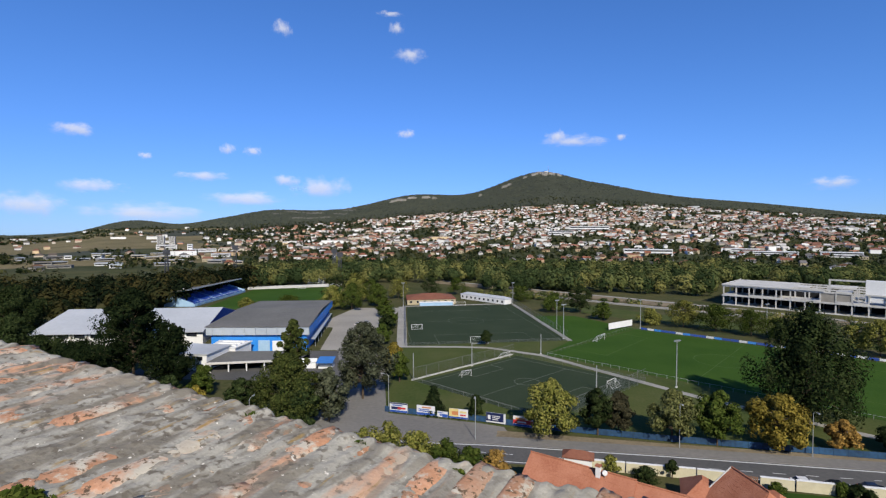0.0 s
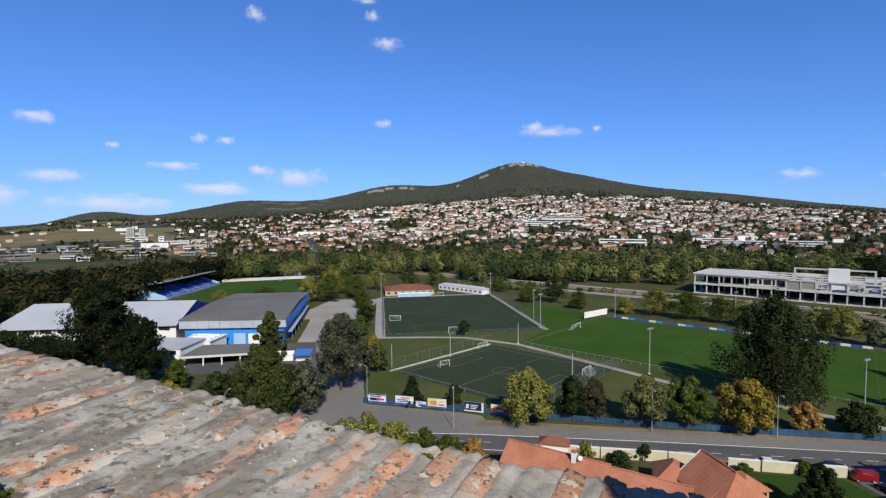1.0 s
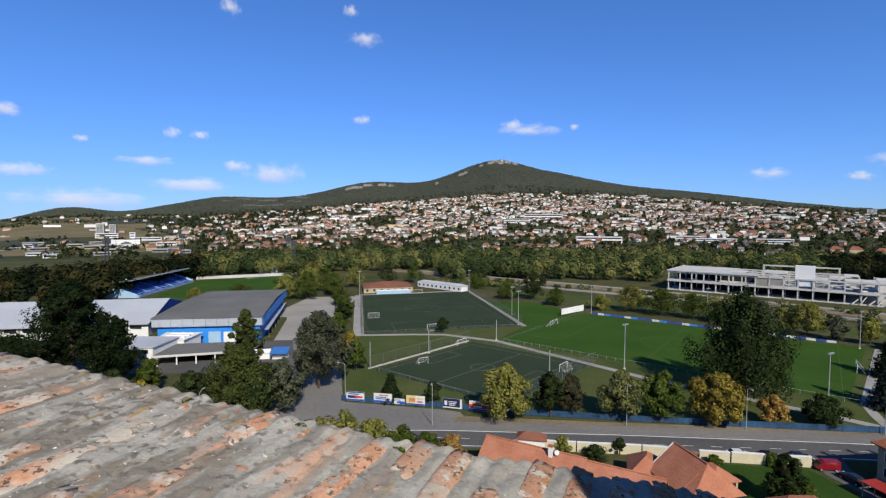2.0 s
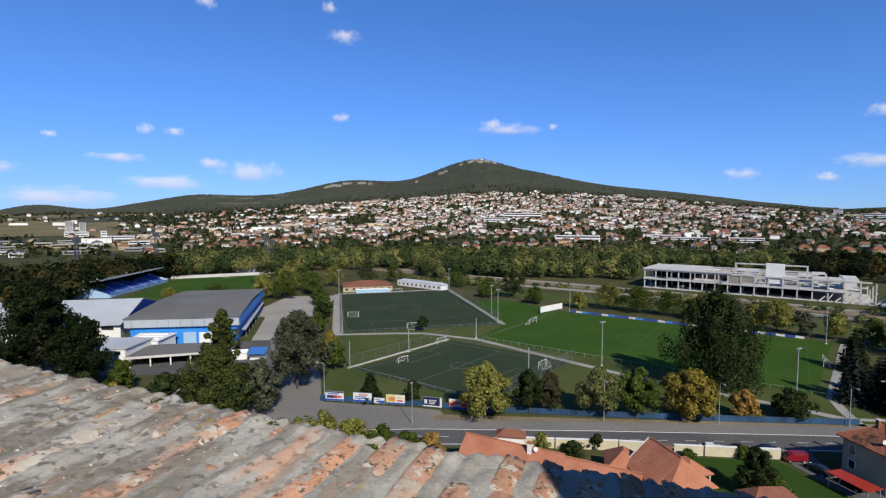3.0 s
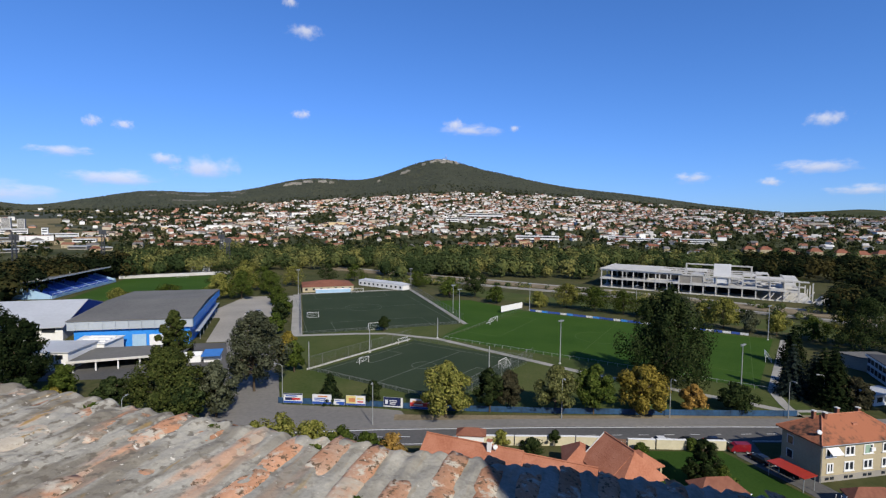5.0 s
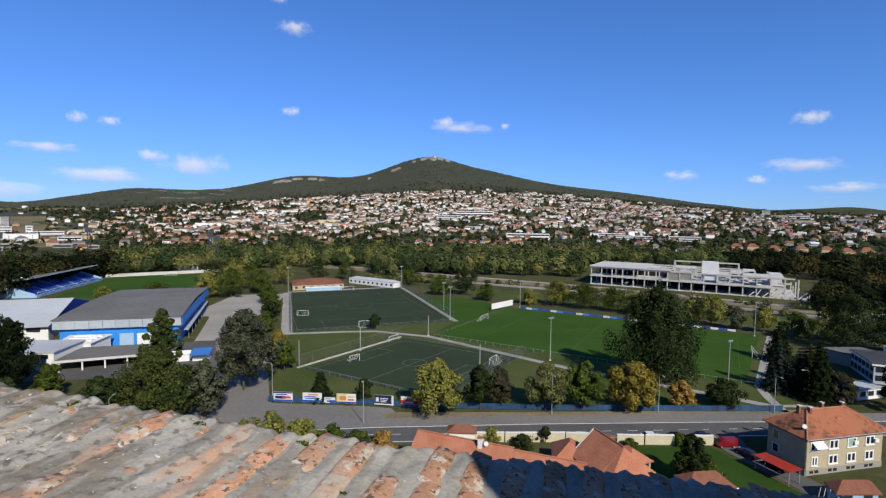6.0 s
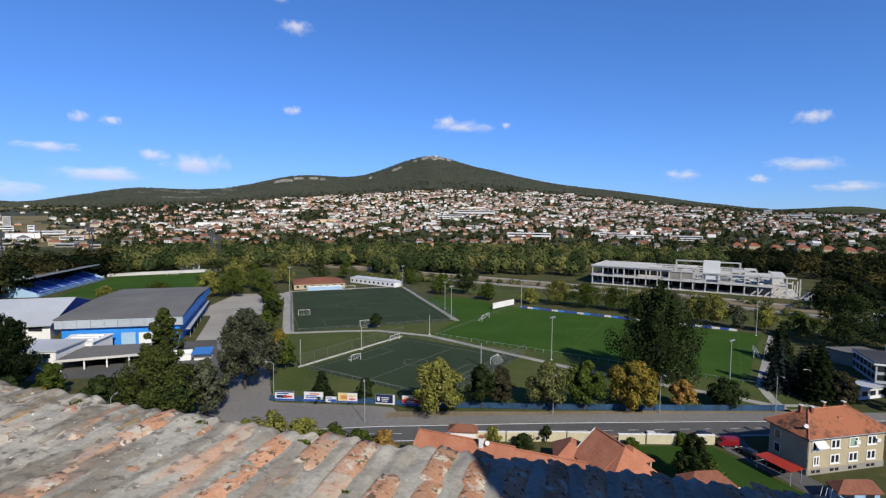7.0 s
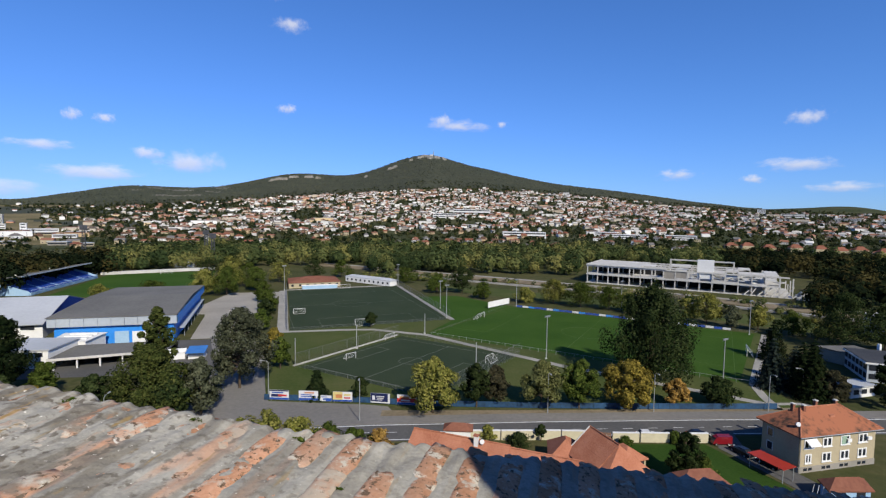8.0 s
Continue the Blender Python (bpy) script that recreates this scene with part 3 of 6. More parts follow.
TOWN_WALLS = [M_WHITE, M_CREAM, plain("ochre_render", (0.62, 0.45, 0.26)), plain("pale_grey_render", (0.6, 0.58, 0.54))]
TOWN_ROOFS = [plain("dull_orange_tiles", (0.30, 0.15, 0.10), 0.9), M_BRICKR, plain("brown_tiles", (0.15, 0.09, 0.06), 0.9), plain("grey_slates", (0.2, 0.19, 0.185), 0.9)]
TOWN_WINDOW = Geo().box(-0.6, 0.6, -0.05, 0.05, 0, 1.3).mesh("window", M_GLASS)
build_town()


def scatter(name, seed, spots, leaves, size, material, label, category):
    """Many small crowns in one mesh: spots are x, y, z, radius, height."""
    rng = np.random.default_rng(seed)
    out, tint = [], []
    for x, y, z, rad, hgt in spots:
        n = leaves
        p = rng.normal(size=(n, 3))
        p /= np.linalg.norm(p, axis=1)[:, None]
        p *= (0.72 + 0.32 * rng.random((n, 1)))
        lump = 1 + 0.26 * np.sin(p[:, 0] * 5 + x) * np.cos(p[:, 1] * 4 + y) + 0.12 * np.sin(p[:, 2] * 9 + p[:, 0] * 7 + x)
        out.append(leaf_quads(p * lump[:, None] * np.array([rad, rad, hgt * 0.42]) + np.array([x, y, z + hgt * 0.56]), np.full(n, size * (0.7 + 0.6 * rng.random())), rng, p + np.array([0, 0, 0.3]), 0.24))
        tint.append(np.full(n, 0.1 + 0.8 * rng.random() ** 1.3))
    ob = new(name, quad_mesh(name, np.concatenate(out), material, np.concatenate(tint)))
    return tagged(ob, label, category, "", "stuff")


def build_woods():
    rng = random.Random(9)
    spots = []
    for k in range(17000):
        az, r = rng.uniform(-46, 66), 640 + 1700 * rng.random() ** 0.8
        x, y = r * math.sin(radians(az)), r * math.cos(radians(az))
        f = noise.noise(Vector((x / 110, y / 110, 4)))
        if az < -22 and (f > -0.05 or az < -26 and 1100 < r < 1680):
            continue
        spots.append((x, y, land(x, y) - 1, rng.uniform(2.4, 4.4), rng.uniform(4.5, 9.5)))
    scatter("town_trees", 1, spots, 15, 1.9, leaf_mat("town_tree_leaves", (0.018, 0.028, 0.012), (0.042, 0.052, 0.022), (0.095, 0.095, 0.035), 0.02, True), "small dark garden trees among the houses", "trees")
    # river wood between the sports ground and the town
    rows = {"near": [], "far": [], "dark": []}
    for k in range(1700):
        az = rng.uniform(-62, 66)
        front = 430 if -14 < az < 5 else (372 + (az - 5) * 0.5 if az > 5 else 430 + (az + 14) * 2.6)
        if az < -24:
            front = max(215, 400 + (az + 24) * 16)
        if az > 29:
            front = 480 if az < 50 else 300
        back = 640 if az > -14 else max(470, 640 + (az + 14) * 17)
        if az > 40:
            back = 730
        r = front + (max(back, front + 60) - front) * rng.random() ** 1.2
        x, y = r * math.sin(radians(az)), r * math.cos(radians(az))
        if az < -24 and r < 330 and x > -190:
            continue
        h = rng.uniform(10, 17) * (1 + 0.35 * noise.noise(Vector((x / 45, y / 45, 2.2))))
        if r > 560:
            h *= 0.85
        # outer bearings take the leaf copy that is coloured as if in shadow
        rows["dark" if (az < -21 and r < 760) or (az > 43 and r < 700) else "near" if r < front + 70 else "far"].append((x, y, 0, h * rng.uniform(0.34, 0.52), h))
    scatter("river_wood_edge", 2, rows["near"], 400, 0.85, L_WOOD, "edge of a broad-leaved wood turning yellow", "wood")
    scatter("river_wood", 3, rows["far"], 190, 1.2, L_WOOD, "broad-leaved river wood in early autumn", "wood")
    scatter("dark_wood", 12, rows["dark"], 210, 1.05, L_WOOD_SHADE, "dense broad-leaved wood beside the stadium, shade put into its leaf colour", "wood")
    shrubs = []
    for (x0, y0), (x1, y1) in (((40, 370), (172, 252)), ((60, 352), (160, 262)), ((160, 250), (215, 185)), ((20, 352), (70, 320)), ((178, 256), (240, 190))):
        for k in range(30):
            u = rng.random()
            hh = rng.uniform(1.5, 4.5)
            shrubs.append((x0 + (x1 - x0) * u + rng.uniform(-4, 4), y0 + (y1 - y0) * u + rng.uniform(-4, 4), 0.3, hh * 0.7, hh))
    scatter("embankment_shrubs", 8, shrubs, 90, 0.5, L_WOOD, "low shrubs along the embankment tracks", "shrubs")
    # mountain canopy; distance haze is put into its paled, greyed leaf colours
    r2 = np.random.default_rng(5)
    pts = []
    for k in range(52000):
        az = r2.uniform(-42, 46)
        r = r2.uniform(2240, 3180)
        if -19 < az < -10.5 and r > 2600 and noise.noise(Vector((az * 0.5, r / 130, 7.1))) > 0.08 and r2.random() < 0.8:
            continue
        x, y = r * math.sin(radians(az)), r * math.cos(radians(az))
        pts.append((x, y, land(x, y) + 1.5))
    ob = new("mountain_wood", quad_mesh("mountain_wood", leaf_quads(np.array(pts), np.full(len(pts), 4.6), r2, np.tile(np.array([0.1, -0.5, 0.9]), (len(pts), 1))), leaf_mat("hazed_mountain_leaves", (0.070, 0.082, 0.064), (0.088, 0.098, 0.072), (0.112, 0.114, 0.076), 0.004)))
    tagged(ob, "dense wood on the mountain, its green paled for haze", "wood", "", "stuff")


build_woods()


def rock_patch(az, r, w, h, seed):
    g = Geo()
    rng = random.Random(seed)
    n = 7
    vs, fs = [], []
    for i in range(n):
        for j in range(n):
            a, b = (i / (n - 1) - 0.5), (j / (n - 1) - 0.5)
            k = 1.25 - 0.6 * (a * a + b * b) * 2 + rng.uniform(-0.25, 0.25)
            x = r * math.sin(radians(az)) + a * w * k * math.cos(radians(az)) + b * h * math.sin(radians(az))
            y = r * math.cos(radians(az)) - a * w * k * math.sin(radians(az)) + b * h * math.cos(radians(az)) * k
            edge = i in (0, n - 1) or j in (0, n - 1)
            vs.append((x, y, land(x, y) + (-6 if edge else rng.uniform(4, 12))))
    fs = [(i * n + j, i * n + j + 1, (i + 1) * n + j + 1, (i + 1) * n + j) for i in range(n - 1) for j in range(n - 1)]
    part_ob = part("rock_outcrop", g.add(vs, [f[::-1] for f in fs]), M_ROCK)
    tagged(part_ob, "pale bare limestone outcrop in the wood", "rock", "rock outcrops", "structure")


M_ROCK = mat("pale_limestone", (0.17, 0.16, 0.13), (0.42, 0.39, 0.34), 0.03, 0.9, 0, 0.6, 8)
for q in ((-5.4, 2900, 90, 70, 1), (-3.6, 2930, 60, 60, 2), (-2.0, 2930, 60, 50, 6), (7.3, 2700, 60, 40, 3), (11.0, 2800, 50, 60, 4), (11.6, 2770, 40, 90, 5), (10.4, 2780, 40, 40, 7), (4.3, 2700, 20, 20, 8), (12.4, 2790, 46, 60, 9), (13.2, 2800, 30, 40, 10), (-4.6, 2860, 40, 40, 11), (-1.0, 2900, 36, 40, 12), (9.4, 2760, 26, 30, 13)):
    rock_patch(*q)


# ---- the old tiled wall cap under the camera
def cap_z(x, y):
    return 43.153 - 0.1524 * x + 0.1184 * y


TH = radians(28)
CD, CE = Vector((math.sin(TH), math.cos(TH))), Vector((math.cos(TH), -math.sin(TH)))


def crest_y(x):
    return 3.15 - 0.2 * x if x < 0 else 3.15 - 0.115 * x


def crest_at(e):
    """Distance along the tile direction at which the column e meets the crest."""
    d = 2.8
    for _ in range(30):
        p = CE * e + CD * d
        d += (crest_y(p.x) - p.y) * 0.8
    return d


def old_tile_material():
    """Fired clay, patchily smeared with grey mortar and dark lichen."""
    m = mat("old_clay_tile", (0.46, 0.23, 0.13), (0.66, 0.37, 0.235), 5, 0.95, 0, 0.6, 8, 0.16, "Object")
    nt = m.node_tree
    n, l = nt.nodes, nt.links
    p = n["Principled BSDF"]
    base = p.inputs["Base Color"].links[0].from_socket
    gp = n.new("ShaderNodeNewGeometry")

    def mask(scale, lo, hi, src, detail=6):
        t, r = n.new("ShaderNodeTexNoise"), n.new("ShaderNodeMapRange")
        t.inputs["Scale"].default_value, t.inputs["Detail"].default_value, t.inputs["Roughness"].default_value = scale, detail, 0.65
        r.inputs["From Min"].default_value, r.inputs["From Max"].default_value = lo, hi
        l.new(src, t.inputs["Vector"]), l.new(t.outputs[0], r.inputs["Value"])
        return r.outputs[0]

    col = base
    place, worn = n.new("ShaderNodeSeparateXYZ"), n.new("ShaderNodeMapRange")
    worn.inputs["From Min"].default_value, worn.inputs["From Max"].default_value = -1.4, 0.5
    worn.inputs["To Min"].default_value, worn.inputs["To Max"].default_value = 1.0, 0.15
    l.new(gp.outputs["Position"], place.inputs[0]), l.new(place.outputs[0], worn.inputs["Value"])
    for scale, lo, hi, c in ((2.0, 0.47, 0.56, (0.40, 0.365, 0.305)), (8, 0.54, 0.62, (0.42, 0.385, 0.32)), (6, 0.57, 0.66, (0.12, 0.10, 0.08)), (24, 0.55, 0.61, (0.11, 0.075, 0.05)), (30, 0.64, 0.72, (0.6, 0.57, 0.5))):
        mx = n.new("ShaderNodeMix")
        mx.data_type = "RGBA"
        cover = mask(scale, lo, hi, gp.outputs["Position"])
        if scale < 7:
            less = n.new("ShaderNodeMath")
            less.operation = "MULTIPLY"
            l.new(cover, less.inputs[0]), l.new(worn.outputs[0], less.inputs[1])
            cover = less.outputs[0]
        l.new(cover, mx.inputs[0])
        l.new(col, mx.inputs[6])
        mx.inputs[7].default_value = (*c, 1)
        col = mx.outputs[2]
    oi, shade = n.new("ShaderNodeObjectInfo"), n.new("ShaderNodeMix")
    pick = ramp_of(nt, [(0.0, (0, 0, 0)), (0.50, (0.8, 0.8, 0.8)), (0.74, (0, 0, 0))])
    pick.color_ramp.interpolation = "CONSTANT"
    dark = ramp_of(nt, [(0.0, (0.37, 0.325, 0.26)), (0.58, (0.17, 0.145, 0.115))])
    dark.color_ramp.interpolation = "CONSTANT"
    shade.data_type = "RGBA"
    l.new(oi.outputs["Random"], pick.inputs[0]), l.new(oi.outputs["Random"], dark.inputs[0])
    t2, mul = n.new("ShaderNodeTexNoise"), n.new("ShaderNodeMath")
    t2.inputs["Scale"].default_value, t2.inputs["Detail"].default_value = 9, 5
    mr = n.new("ShaderNodeMapRange")
    mr.inputs["From Min"].default_value, mr.inputs["From Max"].default_value = 0.40, 0.52
    l.new(gp.outputs["Position"], t2.inputs["Vector"]), l.new(t2.outputs[0], mr.inputs["Value"])
    mul.operation = "MULTIPLY"
    l.new(pick.outputs[0], mul.inputs[0]), l.new(mr.outputs[0], mul.inputs[1])
    l.new(mul.outputs[0], shade.inputs[0]), l.new(col, shade.inputs[6]), l.new(dark.outputs[0], shade.inputs[7])
    l.new(shade.outputs[2], p.inputs["Base Color"])
    return m


def mortar_material():
    m = mat("weathered_mortar", (0.335, 0.32, 0.28), (0.51, 0.49, 0.43), 3.5, 0.95, 0, 1.0, 12, coords="Object")
    nt = m.node_tree
    n, l = nt.nodes, nt.links
    p = n["Principled BSDF"]
    col = p.inputs["Base Color"].links[0].from_socket
    tc, turn, pull = n.new("ShaderNodeTexCoord"), n.new("ShaderNodeMapping"), n.new("ShaderNodeMapping")
    turn.inputs["Rotation"].default_value = (0, 0, TH)
    pull.inputs["Scale"].default_value = (1.5, 0.26, 1)
    l.new(tc.outputs["Object"], turn.inputs[0]), l.new(turn.outputs[0], pull.inputs[0])
    gp, place, worn = n.new("ShaderNodeNewGeometry"), n.new("ShaderNodeSeparateXYZ"), n.new("ShaderNodeMapRange")
    worn.inputs["From Min"].default_value, worn.inputs["From Max"].default_value = -1.2, 0.6
    worn.inputs["To Min"].default_value, worn.inputs["To Max"].default_value = 0.95, 0.3
    l.new(gp.outputs["Position"], place.inputs[0]), l.new(place.outputs[0], worn.inputs["Value"])
    for scale, lo, hi, c in ((3.0, 0.56, 0.64, (0.46, 0.25, 0.15)), (5.5, 0.47, 0.55, (0.16, 0.145, 0.12)), (17, 0.54, 0.63, (0.12, 0.105, 0.085)), (26, 0.67, 0.73, (0.66, 0.63, 0.56)), (12, 0.61, 0.70, (0.25, 0.17, 0.07)), (3.1, 0.60, 0.70, (0.20, 0.175, 0.14))):
        t, r, mx = n.new("ShaderNodeTexNoise"), n.new("ShaderNodeMapRange"), n.new("ShaderNodeMix")
        mx.data_type = "RGBA"
        t.inputs["Scale"].default_value, t.inputs["Detail"].default_value = scale, 7
        r.inputs["From Min"].default_value, r.inputs["From Max"].default_value = lo, hi
        l.new(pull.outputs[0] if scale < 14 else tc.outputs["Object"], t.inputs["Vector"]), l.new(t.outputs[0], r.inputs["Value"])
        less = n.new("ShaderNodeMath")
        less.operation = "MULTIPLY"
        l.new(r.outputs[0], less.inputs[0]), l.new(worn.outputs[0], less.inputs[1])
        l.new(less.outputs[0], mx.inputs[0]), l.new(col, mx.inputs[6])
        mx.inputs[7].default_value = (*c, 1)
        col = mx.outputs[2]
    l.new(col, p.inputs["Base Color"])
    return m


PITCH = 0.245


def build_cap():
    rng = random.Random(3)
    mortar, clay = mortar_material(), old_tile_material()
    e0, e1 = -7.6, 4.4
    ne, nd = 860, 130
    g, vs, fs = Geo(), [], []
    for i in range(ne + 1):
        e = e0 + (e1 - e0) * i / ne
        k = e / PITCH
        dc = crest_at(e) + 0.012 * math.cos(4 * math.pi * k) + 0.05 * noise.noise(Vector((e * 3, 0, 0))) + 0.03 * noise.noise(Vector((e * 9, 3, 0))) + 0.02 * noise.noise(Vector((e * 31, 5, 0)))
        for j in range(nd + 1):
            t = j / nd
            if t < 0.92:
                d, drop = dc - 2.3 * (1 - t / 0.92), 0
            else:
                u = (t - 0.92) / 0.08
                d, drop = dc + 0.10 * math.sin(u * math.pi / 2), 0.30 * (1 - math.cos(u * math.pi / 2))
            p = CE * e + CD * d
            q = Vector((p.x, p.y, 0))
            wob = 0.5 * noise.noise(q * 1.3) + 0.25 * noise.noise(q * 5)
            rise = max(0.0, min(1.0, (t - 0.62) / 0.3))
            wave = (0.002 + 0.003 * rise) * math.cos(4 * math.pi * k + 4.0 * wob)
            old = max(0.0, min(1.0, 0.35 - 0.5 * p.x))
            lump = 0.009 * noise.fractal(q * 2.2, 1, 2, 3) + (0.004 + 0.006 * old) * noise.fractal(q * 9, 1, 2, 4) + (0.003 + 0.008 * old) * abs(noise.noise(q * 27))
            edge = max(0.0, 1 - abs(t - 0.9) / 0.1)
            vs.append((p.x, p.y, cap_z(p.x, p.y) - 0.003 + wave + lump - drop + 0.03 * edge * noise.noise(q * 7)))
    for i in range(ne):
        for j in range(nd):
            a = i * (nd + 1) + j
            fs.append((a, a + nd + 1, a + nd + 2, a + 1))
    cap = thing("wall_cap", "old wall cap of clay barrel tiles set in grey mortar", "tiled roof")
    bed = part("mortar_bed", g.add(vs, fs), mortar, cap, "weathered grey mortar with lichen")
    for q in bed.data.polygons:
        q.use_smooth = True
    # tiles: tapered half barrels in five worn shapes
    shapes = []
    for s in range(5):
        t, na, nl = Geo(), 9, 7
        vv, ff = [], []
        for side in (0, 1):
            for j in range(nl):
                u = j / (nl - 1)
                r = (0.078 - 0.006 * u) - 0.014 * side
                for i in range(na):
                    a = math.pi * (0.03 + 0.94 * i / (na - 1))
                    w = 1 + 0.16 * noise.noise(Vector((i * 0.5, j * 0.8, s * 7.3)))
                    nick = 0.03 * noise.noise(Vector((i * 0.9, s * 3.1, 2))) if j in (0, nl - 1) else 0
                    vv.append((r * w * math.cos(a), (u - 0.5) * 0.50 + nick, r * w * math.sin(a) * 0.23 - 0.011 - 0.016 * abs(2 * u - 1) ** 5))
        k = na * nl
        for j in range(nl - 1):
            for i in range(na - 1):
                a = j * na + i
                ff.append((a, a + na, a + na + 1, a + 1))
                ff.append((k + a, k + a + 1, k + a + na + 1, k + a + na))
        for i in range(na - 1):
            ff.append((i, i + 1, k + i + 1, k + i))
            b = (nl - 1) * na
            ff.append((b + i, k + b + i, k + b + i + 1, b + i + 1))
        me = t.add(vv, [f[::-1] for f in ff]).mesh("tile", clay)
        for q in me.polygons:
            q.use_smooth = True
        shapes.append(me)
    for c in range(int(e0 / PITCH) + 1, int(e1 / PITCH)):
        e = c * PITCH
        dc = crest_at(e)
        sink = rng.uniform(-0.003, 0.006)
        for row in range(6):
            if row == 0 and rng.random() < 0.12:
                continue
            d = dc - 0.20 - 0.37 * row + rng.uniform(-0.04, 0.04)
            p = CE * (e + rng.uniform(-0.014, 0.014)) + CD * d
            deep = sink + rng.uniform(-0.003, 0.004) + (0.014 if p.x < -0.2 and rng.random() < 0.55 else 0)
            ob = new("tile", rng.choice(shapes))
            ob.parent = cap
            tilt = math.degrees(math.atan(0.1184 * CD.y - 0.1524 * CD.x))
            roll = -math.degrees(math.atan(-0.1524 * CE.x + 0.1184 * CE.y))
            ob.matrix_basis = pose(p.x, p.y, cap_z(p.x, p.y) - deep + 0.004, tilt - 0.25 + rng.uniform(-0.3, 0.3), roll + rng.uniform(-2, 2), -math.degrees(TH) + rng.uniform(-2, 2))
    # masonry below
    poly = []
    for e in (e0 + 0.05, -5, -2.5, 0, 2, e1 - 0.05):
        p = CE * e + CD * (crest_at(e) - 0.02)
        poly.append((p.x, p.y))
    for e in (e1 - 0.05, 0, e0 + 0.05):
        p = CE * e + CD * (crest_at(e) - 2.25)
        poly.append((p.x, p.y))
    w = setting("wall_castle", Geo().prism(poly, 33.0, lambda x, y: cap_z(x, y) - 0.17), mat("castle_masonry", (0.25, 0.22, 0.18), (0.42, 0.38, 0.32), 1.2, 0.95, 0, 0.8, 8), "rough stone castle wall under the tiled cap", "wall")
    # unseen tower beside and behind the camera, added to shade the cap; its platform
    stone = mat("tower_render", (0.45, 0.42, 0.36), (0.58, 0.55, 0.48), 0.6, 0.95, 0, 0.5, 10)
    setting("wall_tower", Geo().prism([(2.73, -3.0), (9.0, -3.0), (9.0, 4.6), (2.73, 0.1)], 33.0, 52.0), stone, "plain rendered block added out of view to shade the wall cap", "wall")
    # unseen slab overhead, added to keep sky light off the shaded tiles
    setting("tower_eaves", Geo().prism([(2.63, -3.5), (9.5, -3.5), (9.5, 3.3), (1.4, 3.3), (1.4, 0.2), (2.63, 0.2)], 47.6, 48.2), M_BARK, "dark slab added out of view to block sky light from the wall cap", "eaves")
    setting("floor", Geo().prism([(-8, -7), (2.5, -7), (2.5, 0.5), (-8, 1.6)], 33.0, 43.2), M_PAVE, "paved wall walk", "floor")


build_cap()


# ---- trees
def grow(name, at, h, w, leaf, seed, label, shape="round", bare=0.16, leaves=3000, size=0.42, category="tree", lumps=18, group="trees", taper=0.15, plume=1.0, rag=1.0):
    rng = np.random.default_rng(seed)
    x, y = at
    leaves, size = int(leaves * 2.1), size * 0.68
    tr = thing(name, label, category, group, pose(x, y, land(x, y), 0, 0, rng.uniform(0, 360)))
    g = Geo()
    r0 = 0.012 * h + 0.08
    lean = rng.normal(size=2) * 0.02 * h
    knots = [Vector((lean[0] * k * k, lean[1] * k * k, h * 0.86 * k)) for k in (0, 0.25, 0.5, 0.75, 1)]
    for i in range(4):
        g.tube(knots[i], knots[i + 1], r0 * (1 - 0.22 * i), r0 * (1 - 0.22 * (i + 1)) + 0.01, 8)
    cz, ch = h * (bare + (1 - bare) / 2), h * (1 - bare) / 2
    pts, outs = [], []
    if shape == "round":
        lumps = int(lumps * 2.0)
        cs = []
        for k in range(lumps):
            zn = -0.9 + 1.8 * (k + rng.uniform(0.0, 1.0)) / lumps
            prof = max(0.12, 1 - abs(zn + 0.18) ** 2.0 / 1.30) ** 0.7 * (1 - taper * max(0, zn + 0.5))
            t = k * 2.4 + rng.uniform(-0.7, 0.7)
            out = 0.74 * prof * (w / 2) * rng.uniform(0.3, 1.28)
            c = np.array([math.cos(t) * out, math.sin(t) * out, cz + zn * ch * 0.86])
            rr = (w / 2) * (0.12 + 0.21 * prof) * rng.uniform(0.65, 1.3) * 0.86
            rr *= rag
            rad = np.array([rr, rr * rng.uniform(0.8, 1.2), plume * max(rr * rng.uniform(0.65, 0.95), ch * 1.5 / lumps)]) * 1.08
            cs.append((c, rad))
            b = Vector(knots[0]).lerp(knots[4], min(0.9, max(0.25, (c[2] - rad[2]) / h)))
            g.tube(b, Vector(c), r0 * 0.35, 0.03, 5)
        per = leaves // lumps
        for c, rad in cs:
            v = rng.normal(size=(per, 3))
            v /= np.linalg.norm(v, axis=1)[:, None]
            outs.append(v + np.array([0, 0, 0.25]) + 0.4 * (c - np.array([0, 0, cz])) / (w / 2))
            pts.append(c + v * rad * (0.5 + 0.62 * rng.random((per, 1)) ** 0.6))
    elif shape == "cone":
        tiers = max(9, int(h * 1.1))
        for k in range(tiers):
            u = k / tiers
            rr = (w / 2) * (1 - u) ** 0.85 * rng.uniform(0.82, 1.1) + 0.15
            z = h * (bare + (1 - bare) * u)
            n = max(24, int(leaves * (1 - u) * 2 / tiers))
            arms = max(6, int(11 * (1 - u)) + 3)
            off = rng.uniform(0, 6.28)
            for a in range(arms):
                t = off + 2 * math.pi * a / arms
                q = Vector((math.cos(t) * rr, math.sin(t) * rr, z - 0.18 * rr))
                g.tube((0, 0, z), q, 0.05, 0.015, 4)
                m = n // arms
                s = rng.random(m) ** 0.7
                p = np.stack([q.x * s, q.y * s, z - 0.18 * rr * s], 1)
                outs.append(np.tile(np.array([q.x / rr, q.y / rr, 0.7]), (m, 1)))
                pts.append(p + rng.normal(size=(m, 3)) * np.array([0.16, 0.16, 0.10]) * (0.5 + rr * 0.35))
    pts, outs = np.concatenate(pts), np.concatenate(outs)
    keep = pts[:, 2] > 0.25
